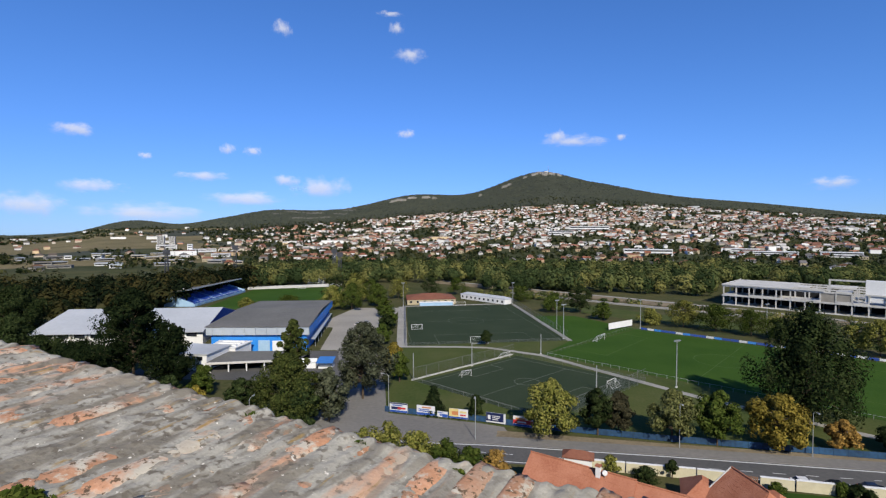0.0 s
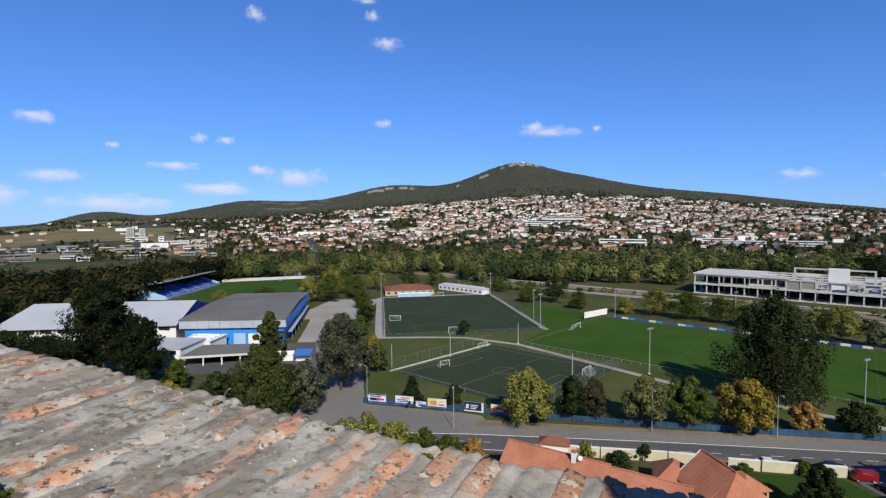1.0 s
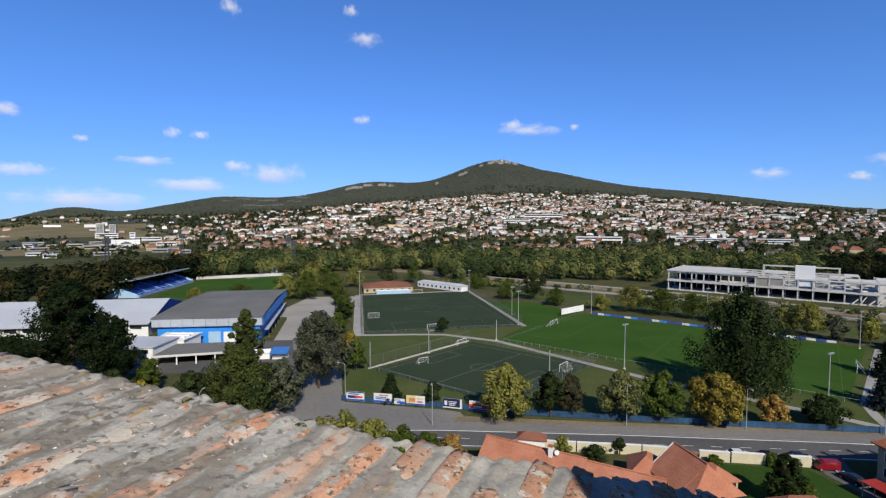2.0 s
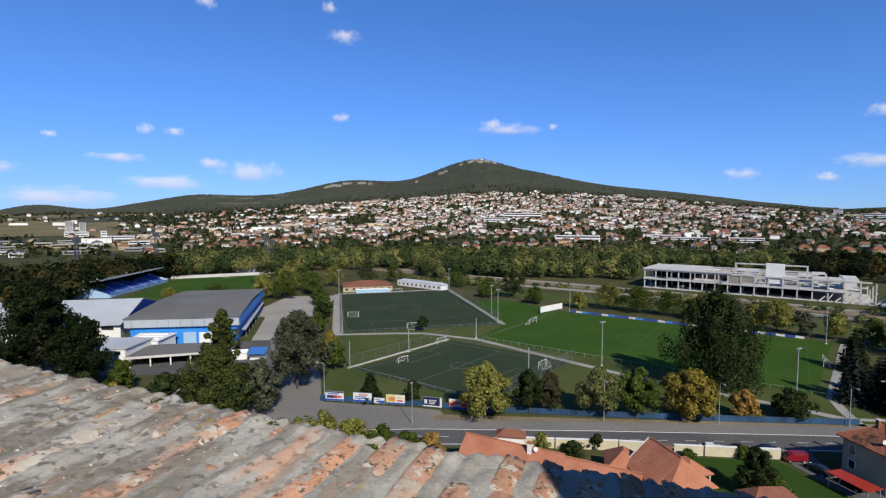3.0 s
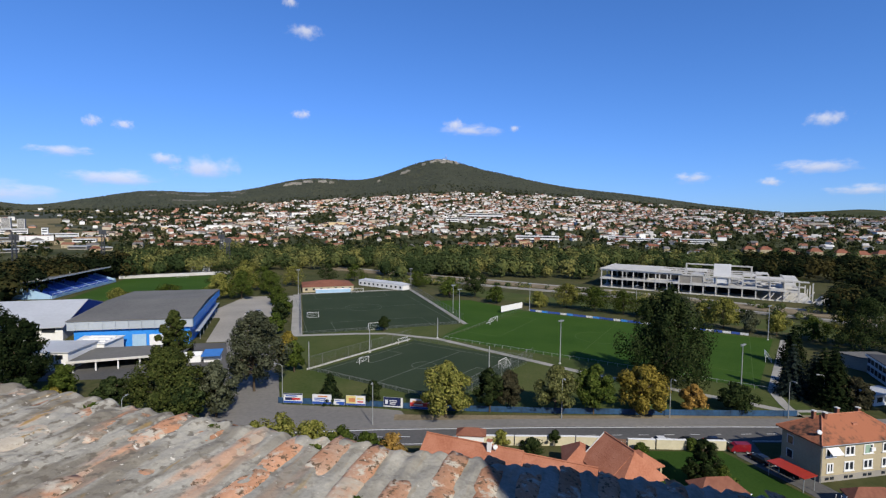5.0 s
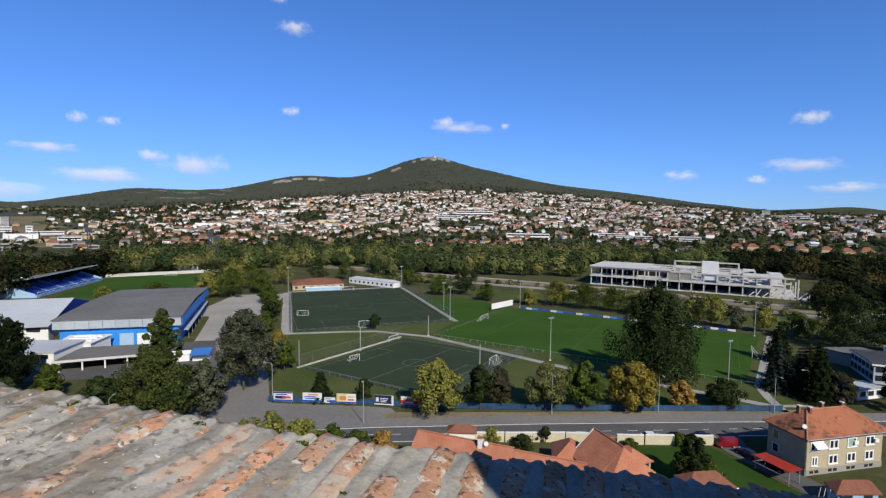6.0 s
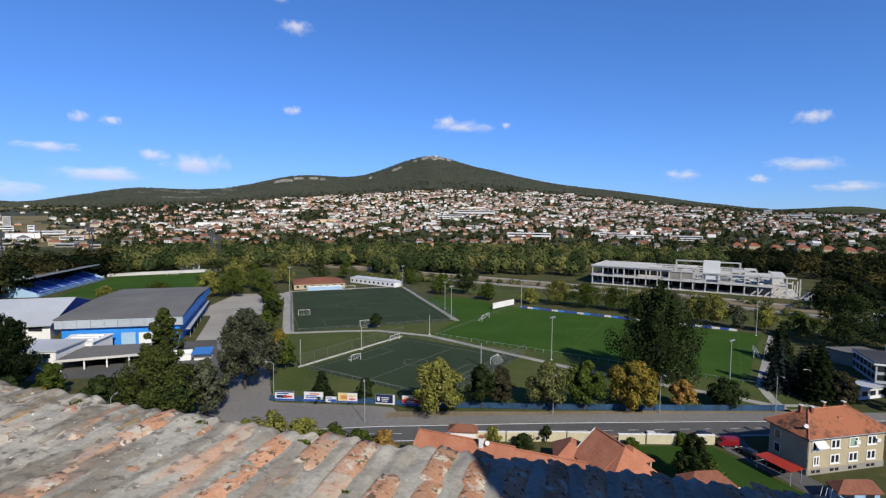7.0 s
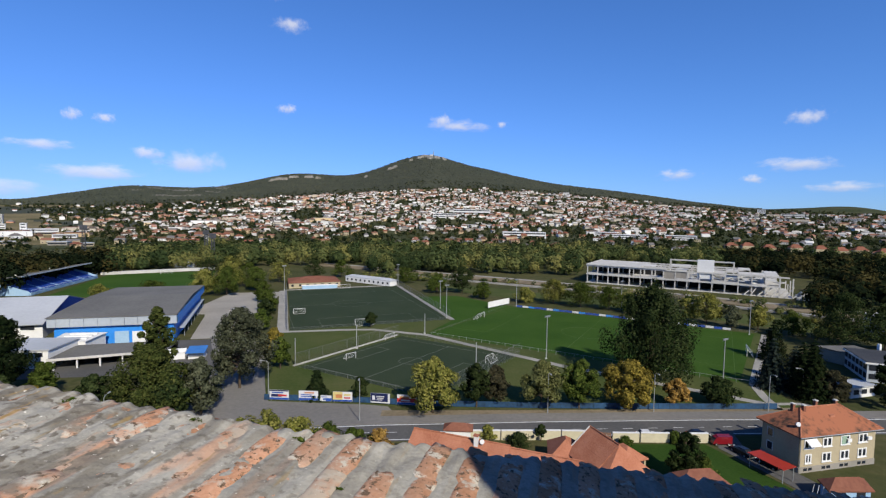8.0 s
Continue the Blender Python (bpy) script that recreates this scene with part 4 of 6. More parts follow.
    pts, outs = pts[keep], outs[keep]
    part("trunk", g, M_BARK, tr)
    part("crown", quad_mesh("crown", leaf_quads(pts, np.full(len(pts), size), rng, outs), leaf), leaf, tr)
    return tr


L_OLIVE = leaf_mat("olive_leaves", (0.018, 0.026, 0.008), (0.048, 0.062, 0.016), (0.11, 0.115, 0.034))


def build_trees():
    R = lambda *a, **k: grow("tree", *a, **k)
    R((23.5, 106.2), 13.8, 11.6, L_YELG, 1, "yellow-green broad-leaved tree behind the blue fence", bare=0.1, leaves=4200)
    R((34.2, 107.4), 11.4, 6.8, L_DARK, 2, "dark green tree behind the fence", bare=0.1, leaves=2200)
    R((38.7, 107.2), 10.6, 6.8, L_PURP, 3, "dark brownish green tree behind the fence", bare=0.1, leaves=2200)
    R((49.2, 104.4), 12.0, 10.4, L_PALE, 4, "pale green tree thinning in autumn", bare=0.14, leaves=3300)
    R((57.6, 102.0), 12.6, 9.6, L_GREEN, 5, "green broad-leaved tree beside the fence", bare=0.14, leaves=3300)
    R((69.1, 100.2), 12.2, 12.4, L_YEL, 6, "broad tree with golden autumn leaves", bare=0.1, leaves=4200)
    R((81.5, 99.0), 7.2, 6.2, L_ORA, 7, "small tree with orange autumn leaves", bare=0.1, leaves=1700)
    R((92.2, 97.6), 7.4, 8.8, L_DARK, 8, "low dark green tree beside the road", bare=0.08, leaves=2400)
    R((86.5, 116.0), 28.5, 27.0, L_DARK, 9, "tall dark poplar beside the grass pitch", bare=0.0, leaves=12000, lumps=40, size=0.46, plume=2.3, taper=0.25, rag=0.66)
    R((-21.6, 131.4), 22.6, 18.0, L_GREY, 10, "large grey-green willow over the side road", bare=0.08, leaves=7500, lumps=36, rag=0.72, plume=1.3)
    R((-15.2, 150.8), 12.0, 7.2, L_YEL, 11, "bright yellow autumn tree beside the road", bare=0.1, leaves=2200)
    R((-13.0, 146.0), 10.0, 6.5, L_GREEN, 12, "green tree beside the side road", bare=0.1, leaves=2000)
    R((-37.0, 115.5), 17.5, 22.0, L_OLIVE, 13, "large spreading green tree before the sports hall", bare=0.03, leaves=9500, lumps=40, taper=0.3, rag=0.75)
    R((-37.0, 121.0), 25.0, 10.0, L_OLIVE, 14, "slender tree top before the sports hall", bare=0.36, leaves=4200, lumps=26, taper=0.45, rag=0.85)
    R((-27.0, 115.5), 14.0, 9.0, L_GREY, 15, "pale leafy shrub tree beside the road", bare=0.05, leaves=3000)
    R((-31.5, 111.0), 12.0, 9.0, L_DARK, 16, "dark shrub tree below the wall", bare=0.05, leaves=2600)
    R((-47.0, 113.0), 12.0, 10.0, L_DARK, 17, "dark shrub tree below the wall", bare=0.05, leaves=2600)
    R((-92.6, 146.0), 30.0, 24.0, L_PINE, 18, "huge dark pine below the castle wall", bare=0.05, leaves=10500, lumps=42, size=0.5, rag=0.75)
    R((-78.0, 140.0), 20.0, 14.0, L_PINE, 19, "dark pine tree on the slope", bare=0.05, leaves=5000, lumps=20, size=0.5)
    R((-112.0, 150.0), 11.5, 23.0, L_PINE, 20, "dark pine tree on the slope", bare=0.05, leaves=6000, lumps=20, size=0.5)
    R((-113.0, 178.0), 27.0, 16.0, L_PINE, 21, "dark pine beside the white hall", bare=0.05, leaves=6500, lumps=22, size=0.5)
    R((-152.0, 172.0), 17.0, 20.0, L_DARK, 22, "dark broad tree beside the white hall", bare=0.03, leaves=5000, lumps=20, size=0.5)
    R((-128.0, 156.0), 12.0, 22.0, L_DARK, 61, "low dark tree below the white hall", bare=0.03, leaves=4500, lumps=18, size=0.5)
    R((-180.0, 206.0), 24.0, 26.0, L_DARK, 23, "dark broad tree at the edge of the wood", bare=0.05, leaves=6500, lumps=22, size=0.55)
    R((-132.0, 138.0), 13.0, 18.0, L_PINE, 24, "dark pine below the wall", bare=0.05, leaves=5000, lumps=18, size=0.5)
    R((-66.0, 134.0), 9.0, 8.0, L_GREEN, 25, "green shrub tree at the yard", bare=0.05, leaves=2200)
    R((-63.0, 124.0), 6.5, 5.0, L_YEL, 26, "yellow autumn shrub at the yard", bare=0.05, leaves=1400)
    R((-72.0, 128.0), 8.0, 8.0, L_DARK, 27, "dark shrub at the yard", bare=0.05, leaves=2000)
    R((-7.2, 62.0), 21.6, 12.5, L_YELG, 28, "yellowish tree top behind the wall", bare=0.3, leaves=4200, size=0.3)
    R((3.6, 61.0), 18.8, 9.0, L_GREEN, 29, "green tree top behind the wall", bare=0.3, leaves=3600, size=0.3)
    R((-10.6, 61.2), 20.9, 8.0, L_YELG, 62, "yellowish tree top behind the wall", bare=0.55, leaves=3000, size=0.26)
    R((-3.4, 62.0), 20.4, 8.0, L_YELG, 63, "yellowish tree top behind the wall", bare=0.55, leaves=3000, size=0.26)
    R((0.2, 61.6), 18.9, 8.0, L_GREEN, 64, "green tree top behind the wall", bare=0.55, leaves=3000, size=0.26)
    R((6.6, 60.8), 17.8, 7.0, L_ORA, 65, "reddish tree top behind the wall", bare=0.55, leaves=2600, size=0.26)
    R((7.9, 116.6), 6.6, 3.9, L_DARK, 30, "dark shrub behind the fence", bare=0.08, leaves=1200)
    R((157.6, 176.0), 14.0, 15.0, L_YELG, 31, "yellowing tree behind the grass pitch", bare=0.1, leaves=3000)
    R((169.3, 161.5), 10.9, 10.0, L_YELG, 32, "yellowing tree behind the grass pitch", bare=0.1, leaves=2200)
    R((148.0, 188.0), 13.0, 16.0, L_GREY, 33, "pale green tree behind the grass pitch", bare=0.1, leaves=2600)
    R((122.6, 220.0), 13.0, 18.0, L_GREEN, 34, "green tree behind the grass pitch", bare=0.1, leaves=2800)
    R((113.4, 231.0), 13.5, 17.0, L_YELG, 35, "yellow-green tree behind the grass pitch", bare=0.1, leaves=2800)
    R((133.0, 211.0), 12.0, 17.0, L_GREEN, 36, "green tree behind the grass pitch", bare=0.1, leaves=2400)
    R((75.8, 271.0), 16.5, 15.0, L_DARK, 37, "dark tree below the embankment", bare=0.1, leaves=3000)
    R((61.3, 273.0), 10.4, 12.0, L_GREEN, 38, "green tree beside the pitch", bare=0.1, leaves=2400)
    R((-52.5, 282.0), 16.6, 18.0, L_GREEN, 39, "large green tree beside the stadium", bare=0.06, leaves=3600)
    R((-64.0, 284.0), 15.0, 16.0, L_YELG, 40, "yellow-green tree beside the stadium", bare=0.06, leaves=3400)
    R((-40.0, 296.0), 15.0, 16.0, L_GREEN, 41, "green tree beside the stadium yard", bare=0.06, leaves=3200)
    R((-56.0, 310.0), 17.0, 17.0, L_YELG, 42, "yellowing tree beside the stadium", bare=0.06, leaves=3200)
    R((-112.1, 280.0), 8.0, 11.0, L_YELG, 43, "round yellow-green bush behind the hall", bare=0.03, leaves=2200)
    R((-97.7, 311.0), 5.0, 14.0, L_GREEN, 44, "low green bush beside the stadium pitch", bare=0.03, leaves=2000)
    R((174.9, 133.0), 21.5, 20.0, L_DARK, 45, "large dark tree beside the embankment", bare=0.08, leaves=5000, lumps=22)
    R((188.0, 128.0), 18.0, 18.0, L_DARK, 46, "large dark tree beside the school", bare=0.08, leaves=4500, lumps=20)
    R((141.0, 90.0), 17.0, 9.0, L_DARK, 47, "dark tree before the school", bare=0.08, leaves=3000)
    R((60.0, 69.5), 9.6, 5.6, L_DARK, 48, "dark conifer-like tree on the lawn", bare=0.05, leaves=2600, size=0.3)
    R((63.0, 69.0), 4.5, 4.4, L_GREEN, 49, "green garden shrub on the lawn", bare=0.05, leaves=1500, size=0.26)
    R((41.8, 88.3), 3.6, 3.2, L_DARK, 50, "clipped ball-shaped tree beside the garden wall", bare=0.3, leaves=1500, size=0.2, lumps=8)
    R((31.5, 91.0), 3.2, 4.2, L_YELG, 51, "yellow-green garden bush on the lawn", bare=0.04, leaves=1300, size=0.24, category="bush")
    R((36.8, 87.6), 2.6, 5.0, L_DARK, 52, "dark green garden bush beside the wall", bare=0.04, leaves=1300, size=0.24, category="bush")
    R((50.3, 70.0), 2.4, 3.6, L_YELG, 53, "yellow-green garden bush on the lawn", bare=0.04, leaves=1100, size=0.24, category="bush")
    R((57.0, 82.5), 2.4, 3.0, L_GREEN, 54, "green bush beside the garden wall", bare=0.04, leaves=900, size=0.24, category="bush")
    R((68.0, 82.0), 2.6, 3.6, L_GREEN, 55, "green bush beside the garden wall", bare=0.04, leaves=900, size=0.24, category="bush")
    R((17.0, 193.2), 6.5, 5.0, L_DARK, 56, "small round tree beside the pitch path", bare=0.25, leaves=1400)
    R((-26.0, 232.0), 11.0, 10.0, L_GREEN, 57, "green tree beside the pitch", bare=0.06, leaves=2400)
    R((-25.0, 214.0), 10.0, 8.0, L_DARK, 58, "dark tree beside the pitch", bare=0.06, leaves=2200)
    R((-24.0, 196.0), 9.0, 7.5, L_GREEN, 59, "green tree beside the pitch", bare=0.06, leaves=2200)
    R((-31.0, 258.0), 12.0, 10.0, L_GREEN, 60, "green tree beside the pitch", bare=0.06, leaves=2400)
    for k, (x, y, h, w, lf) in enumerate(((100, 236, 8, 9, L_YELG), (140, 203, 9, 10, L_GREEN), (153, 183, 10, 9, L_YELG), (163, 168, 9, 8, L_GREY), (176, 152, 9, 9, L_GREEN), (185, 145, 12, 11, L_YELG), (82, 250, 9, 9, L_GREEN), (66, 290, 9, 10, L_GREEN), (50, 318, 10, 12, L_GREEN), (-46, 318, 14, 14, L_GREEN), (-70, 322, 16, 16, L_DARK), (-30, 330, 13, 14, L_YELG), (-62, 345, 16, 15, L_YELG), (10, 350, 12, 12, L_GREEN), (-8, 346, 13, 13, L_DARK))):
        R((x, y), h * 1.1, w * 1.3, lf, 100 + k, "broad-leaved tree behind the pitches in early autumn", bare=0.05, leaves=1900, lumps=12)
    R((121.5, 93.2), 9.0, 7.0, L_PURP, 130, "brownish shrub tree before the school", bare=0.05, leaves=2400)
    R((131.0, 87.0), 15.5, 8.0, L_PINE, 131, "dark tree beside the house", bare=0.05, leaves=3000)
    C = lambda *a, **k: grow("conifer", *a, shape="cone", category="conifer", group="conifers", **k)
    C((-2.4, 120.8), 7.4, 7.2, L_PINE, 70, "small dark spruce behind the billboards", bare=0.03, leaves=1700)
    C((115.8, 105.0), 14.2, 9.0, L_SPRU, 71, "blue-grey spruce beside the path", bare=0.03, leaves=2800)
    C((139.0, 126.5), 13.0, 11.0, L_PINE, 72, "dark conifer beside the pitch end", bare=0.03, leaves=2800)
    C((120.5, 100.5), 14.0, 8.6, L_PINE, 73, "dark spruce before the school", bare=0.03, leaves=2800)
    C((127.0, 103.0), 14.0, 9.0, L_PINE, 74, "dark spruce before the school", bare=0.03, leaves=2800)
    C((117.6, 95.4), 14.5, 9.0, L_PINE, 75, "dark spruce before the school", bare=0.03, leaves=2800)
    C((125.5, 107.0), 11.0, 9.0, L_SPRU, 76, "grey spruce before the school", bare=0.03, leaves=2800)


build_trees()


# ---- sports hall, white hall, yard buildings
def build_halls():
    hall = thing("sports_hall", "blue-clad sports hall with a grey flat roof", "building")
    part("wall", Geo().prism([(-87, 183.7), (-51.5, 184.6), (-58.5, 252), (-92, 250)], -0.3, 6.6), M_BLUE, hall)
    part("fascia", Geo().prism([(-88.5, 182.5), (-50.2, 183.4), (-57.4, 253.8), (-93.5, 251)], 6.4, 9.5), M_FASC, hall, "grey metal fascia band")
    part("side_fascia", Geo().prism([(-50.1, 184.2), (-50.0, 184.2), (-57.2, 253.6), (-57.3, 253.6)], 6.5, 9.3), M_BLUE, hall)
    g = Geo()
    g.slab((-88.8, 182.2, 9.6), (-50.0, 183.1, 9.6), (-53.6, 218.5, 11.0), (-90.6, 217, 11.0), 0.25)
    g.slab((-90.6, 217, 11.0), (-53.6, 218.5, 11.0), (-57.2, 254, 9.6), (-93.6, 251.2, 9.6), 0.25)
    part("roof", g, M_ROOFG, hall, "grey felt roof")
    part("door", Geo().box(-69.5, -65.2, 183.9, 184.5, 0.1, 4.2), M_PALEB, hall, "pale blue loading door")
    part("door", Geo().box(-64.2, -57.5, 184.0, 184.6, 0.1, 4.0), M_WHITE, hall, "white loading door")
    part("canopy", Geo().prism([(-51.4, 190), (-49.6, 190), (-56.6, 250), (-58.3, 250)], 3.3, 3.55), M_FASC, hall)
    for k in range(7):
        y = 192 + 9 * k
        part("post", Geo().tube((-49.9 - 0.1167 * (y - 190), y, 0), (-49.9 - 0.1167 * (y - 190), y, 3.3), 0.1), M_STEEL, hall)
    for k in range(9):
        x = -86 + 4 * k
        part("seam", Geo().box(x - 0.06, x + 0.06, 182.36, 182.5 + 0.02 * k, 6.45, 9.4), M_FASC, hall)

    wh = thing("white_hall", "long hall with a white sheet roof", "building")
    part("wall", Geo().prism([(-160, 190.5), (-96.5, 196.5), (-103, 246), (-166, 240)], -0.3, 5.3), M_WHITE, wh)
    g = Geo()
    g.slab((-161, 188.8, 5.2), (-95.6, 195, 5.2), (-99.3, 221.5, 11.0), (-164, 215, 11.0), 0.25)
    g.slab((-164, 215, 11.0), (-99.3, 221.5, 11.0), (-103, 247.6, 5.2), (-168, 241, 5.2), 0.25)
    part("roof", g, M_WROOF, wh, "white sheet-metal roof")
    gv = [(-96.4, 196.6, 5.2), (-102.9, 245.8, 5.2), (-99.7, 221.4, 10.7)]
    part("gable", Geo().add(gv + [(x + 0.35, y, z) for x, y, z in gv], [(0, 2, 1), (3, 4, 5), (0, 3, 5, 2), (2, 5, 4, 1), (0, 1, 4, 3)]), M_BLUE2, wh, "dark blue gable")
    for k in range(10):
        x = -158 + 6 * k
        y = 190.5 + (x + 160) * 0.0945
        part("pier", Geo().box(x, x + 0.5, y - 0.25, y + 0.3, 0, 5.2), M_GREYR, wh)
        part("window", Geo().box(x + 1.2, x + 5.2, y + 0.05, y + 0.5, 3.2, 4.6), M_GLASS, wh)

    sm = thing("yard_building", "white flat-roofed yard building of two wings", "building")
    part("wall", Geo().prism([(-90, 159.5), (-76.5, 158), (-74.5, 171), (-89, 173)], -0.3, 5.2), M_WHITE, sm)
    part("roof", Geo().prism([(-90.4, 159.1), (-76.1, 157.6), (-74.1, 171.4), (-89.4, 173.4)], 5.2, 5.5), M_WROOF, sm, "grey flat roof")
    part("wing", Geo().prism([(-82, 171.5), (-72.5, 170.5), (-71, 181), (-83, 182)], -0.3, 4.4), M_WHITE, sm)
    part("wing_roof", Geo().prism([(-82.4, 171.6), (-72.1, 170.2), (-70.6, 181.4), (-83.4, 182.4)], 4.4, 4.65), M_WHITE, sm)
    for k in range(3):
        part("skylight", Geo().prism([(-81 + 0.2 * k, 173.2 + 3 * k), (-73 + 0.3 * k, 172.4 + 3 * k), (-72.9 + 0.3 * k, 173.6 + 3 * k), (-80.9 + 0.2 * k, 174.4 + 3 * k)], 4.65, 5.1), M_WHITE, sm)
    for x in (-88.5, -85.4, -79.6):
        y = 159.5 - (x + 90) * 0.111
        part("window", Geo().box(x, x + 1.7, y - 0.35, y + 0.1, 3.4, 4.6), M_GLASS, sm)
        part("window", Geo().box(x, x + 1.7, y - 0.35, y + 0.1, 0.9, 2.1), M_GLASS, sm)
    part("door", Geo().box(-83.2, -81.9, 158.2, 158.9, 0, 2.2), M_GREYR, sm)

    cn = thing("open_shed", "long open shed with a grey flat roof on posts", "shed")
    part("roof", Geo().prism([(-75.5, 155.5), (-47, 160.5), (-46.5, 172), (-75, 170.5)], 2.9, 3.3), M_ROOFG, cn)
    part("edge", Geo().prism([(-75.7, 155.1), (-46.8, 160.1), (-46.8, 160.5), (-75.7, 155.5)], 2.7, 3.35), M_CONC, cn)
    for k in range(6):
        x = -74.5 + 5.4 * k
        y = 155.6 + (x + 75.5) * 0.175
        part("post", Geo().box(x, x + 0.35, y, y + 0.35, 0, 2.9), M_WHITE, cn)
    # black sheet painted as the shade under the shed roof
    part("back_wall", Geo().prism([(-75, 170), (-46.8, 171.5), (-46.8, 171.8), (-75, 170.3)], 0, 2.9), M_SHADE, cn)

    ks = thing("kiosk", "small kiosk with a bright blue awning", "kiosk")
    part("body", Geo().box(-41, -36.5, 160.5, 164, 0, 2.4), M_WHITE, ks)
    part("awning", Geo().slab((-41.4, 158.8, 2.3), (-36, 158.8, 2.3), (-36, 164, 3.2), (-41.4, 164, 3.2), 0.12), plain("awning_blue", (0.05, 0.2, 0.55), 0.7), ks, "blue sheet awning")
    part("counter", Geo().box(-40.8, -36.7, 160.2, 160.5, 0.8, 0.95), M_STEEL, ks)
    tn = thing("white_tent", "small white rounded tent beside the kiosk", "tent")
    part("cover", Geo().prism([(-47, 160.5), (-42, 161), (-42, 164), (-47, 163.5)], 0, 2.1), M_WHITE, tn)
    part("top", Geo().slab((-47.2, 160.3, 2.1), (-41.8, 160.8, 2.1), (-41.8, 162.5, 3.0), (-47.2, 162, 3.0), 0.1), M_WHITE, tn)


build_halls()


# ---- stadium
def build_stadium():
    st = thing("grandstand", "blue grandstand with a slanting roof", "grandstand")
    a, b = Vector((-149, 295)), Vector((-147, 366))
    d = (b - a).normalized()
    n = Vector((-d.y, d.x))
    P = lambda s, t: tuple(a + d * s + n * t)
    L = (b - a).length
    for k in range(14):
        t0, t1, z = 1 + 1.25 * k, 2.25 + 1.25 * k, 1.2 + 0.42 * k
        part("seat_tread", Geo().prism([P(1, t0), P(L - 1, t0), P(L - 1, t1), P(1, t1)], 0, z), M_BLUE2, st)
        for f in (0.2, 0.4, 0.6, 0.8):
            part("aisle", Geo().prism([P(L * f, t0 - 0.04), P(L * f + 1.2, t0 - 0.04), P(L * f + 1.2, t1), P(L * f, t1)], 0, z + 0.06), M_PALEB, st)
    part("front_wall", Geo().prism([P(0, 0.4), P(L, 0.4), P(L, 1), P(0, 1)], 0, 1.5), M_PALEB, st, "pale blue front wall")
    part("back_wall", Geo().prism([P(0, 18.6), P(L, 18.6), P(L, 19.1), P(0, 19.1)], 0, 8.2), M_BLUE2, st)
    for s in (-0.4, L):
        zz = Geo()
        q = [P(s, 1), P(s + 0.4, 1), P(s + 0.4, 19), P(s, 19)]
        zz.add([(*q[0], 0), (*q[1], 0), (*q[2], 0), (*q[3], 0), (*q[0], 2.0), (*q[1], 2.0), (*q[2], 8.2), (*q[3], 8.2)], [(0, 3, 2, 1), (4, 5, 6, 7), (0, 1, 5, 4), (1, 2, 6, 5), (2, 3, 7, 6), (3, 0, 4, 7)])
        part("end_wall", zz, M_PALEB, st, "pale blue stepped end wall")
    part("roof", Geo().slab((*P(-1, 20), 8.2), (*P(L + 1, 20), 8.2), (*P(L + 1, 4), 10.2), (*P(-1, 4), 10.2), 0.35), M_ROOFG, st, "grey cantilevered roof")
    part("roof_edge", Geo().prism([P(-1.2, 3.7), P(L + 1.2, 3.7), P(L + 1.2, 4), P(-1.2, 4)], 9.7, 10.3), M_FASC, st)
    for k in range(10):
        s = 1 + (L - 2) * k / 9
        part("column", Geo().tube((*P(s, 18.2), 0), (*P(s, 18.2), 8.3), 0.2), M_BLUE, st)
        part("brace", Geo().tube((*P(s, 18), 6.8), (*P(s, 5), 9.8), 0.12), M_BLUE, st)
        part("rail_post", Geo().tube((*P(s, 0.7), 1.5), (*P(s, 0.7), 2.7), 0.06), M_PALEB, st)
        if k < 9:
            e = s + (L - 2) / 9
            part("lattice_bar", Geo().tube((*P(s, 0.2), 0.2), (*P(e, 0.2), 2.6), 0.08), M_PALEB, st)
            part("lattice_bar", Geo().tube((*P(e, 0.2), 0.2), (*P(s, 0.2), 2.6), 0.08), M_BLUE, st)
    part("rail", Geo().tube((*P(0, 0.4), 2.65), (*P(L, 0.4), 2.65), 0.09), M_WHITE, st)
    for s in (10, 40):
        part("vent", Geo().prism([P(s, 12), P(s + 1.4, 12), P(s + 1.4, 13.2), P(s, 13.2)], 8.9, 10.3), M_WHITE, st)
    w = thing("stadium_wall", "low white terrace wall behind the far goal", "wall")
    part("wall", Geo().prism([(-152, 382), (-84, 407), (-84.6, 409), (-152.6, 384)], 0, 1.6), M_CONC, w)
    part("terrace", Geo().prism([(-152.6, 384), (-84.6, 409), (-85.4, 412), (-153.4, 387)], 0, 1.8), M_CONC, w)
    bd = thing("clubhouse", "small white clubhouse behind the stadium", "building")
    part("wall", Geo().box(-118, -104, 428, 436, 0, 5.5), M_WHITE, bd)
    part("roof", Geo().slab((-119, 427, 5.4), (-103, 427, 5.4), (-103, 437, 7), (-119, 437, 7), 0.3), M_ROOFG, bd)
    for (x, y, h) in ((-221, 393, 30), (-191, 452, 32), (-92.6, 442, 26), (-104, 470, 28)):
        m = thing("floodlight_mast", "tall dark lattice floodlight mast", "floodlight", "stadium masts", pose(x, y, 0, 0, 0, 20))
        for i in (-1, 1):
            for j in (-1, 1):
                part("leg", Geo().tube((i * 1.7, j * 1.7, 0), (i * 0.8, j * 0.8, h), 0.3, 0.24, 6), M_DARKM, m)
        g = Geo()
        for k in range(int(h / 2)):
            z0, z1 = 2 * k, 2 * k + 2
            w0, w1 = 1.7 - 0.9 * z0 / h, 1.7 - 0.9 * z1 / h
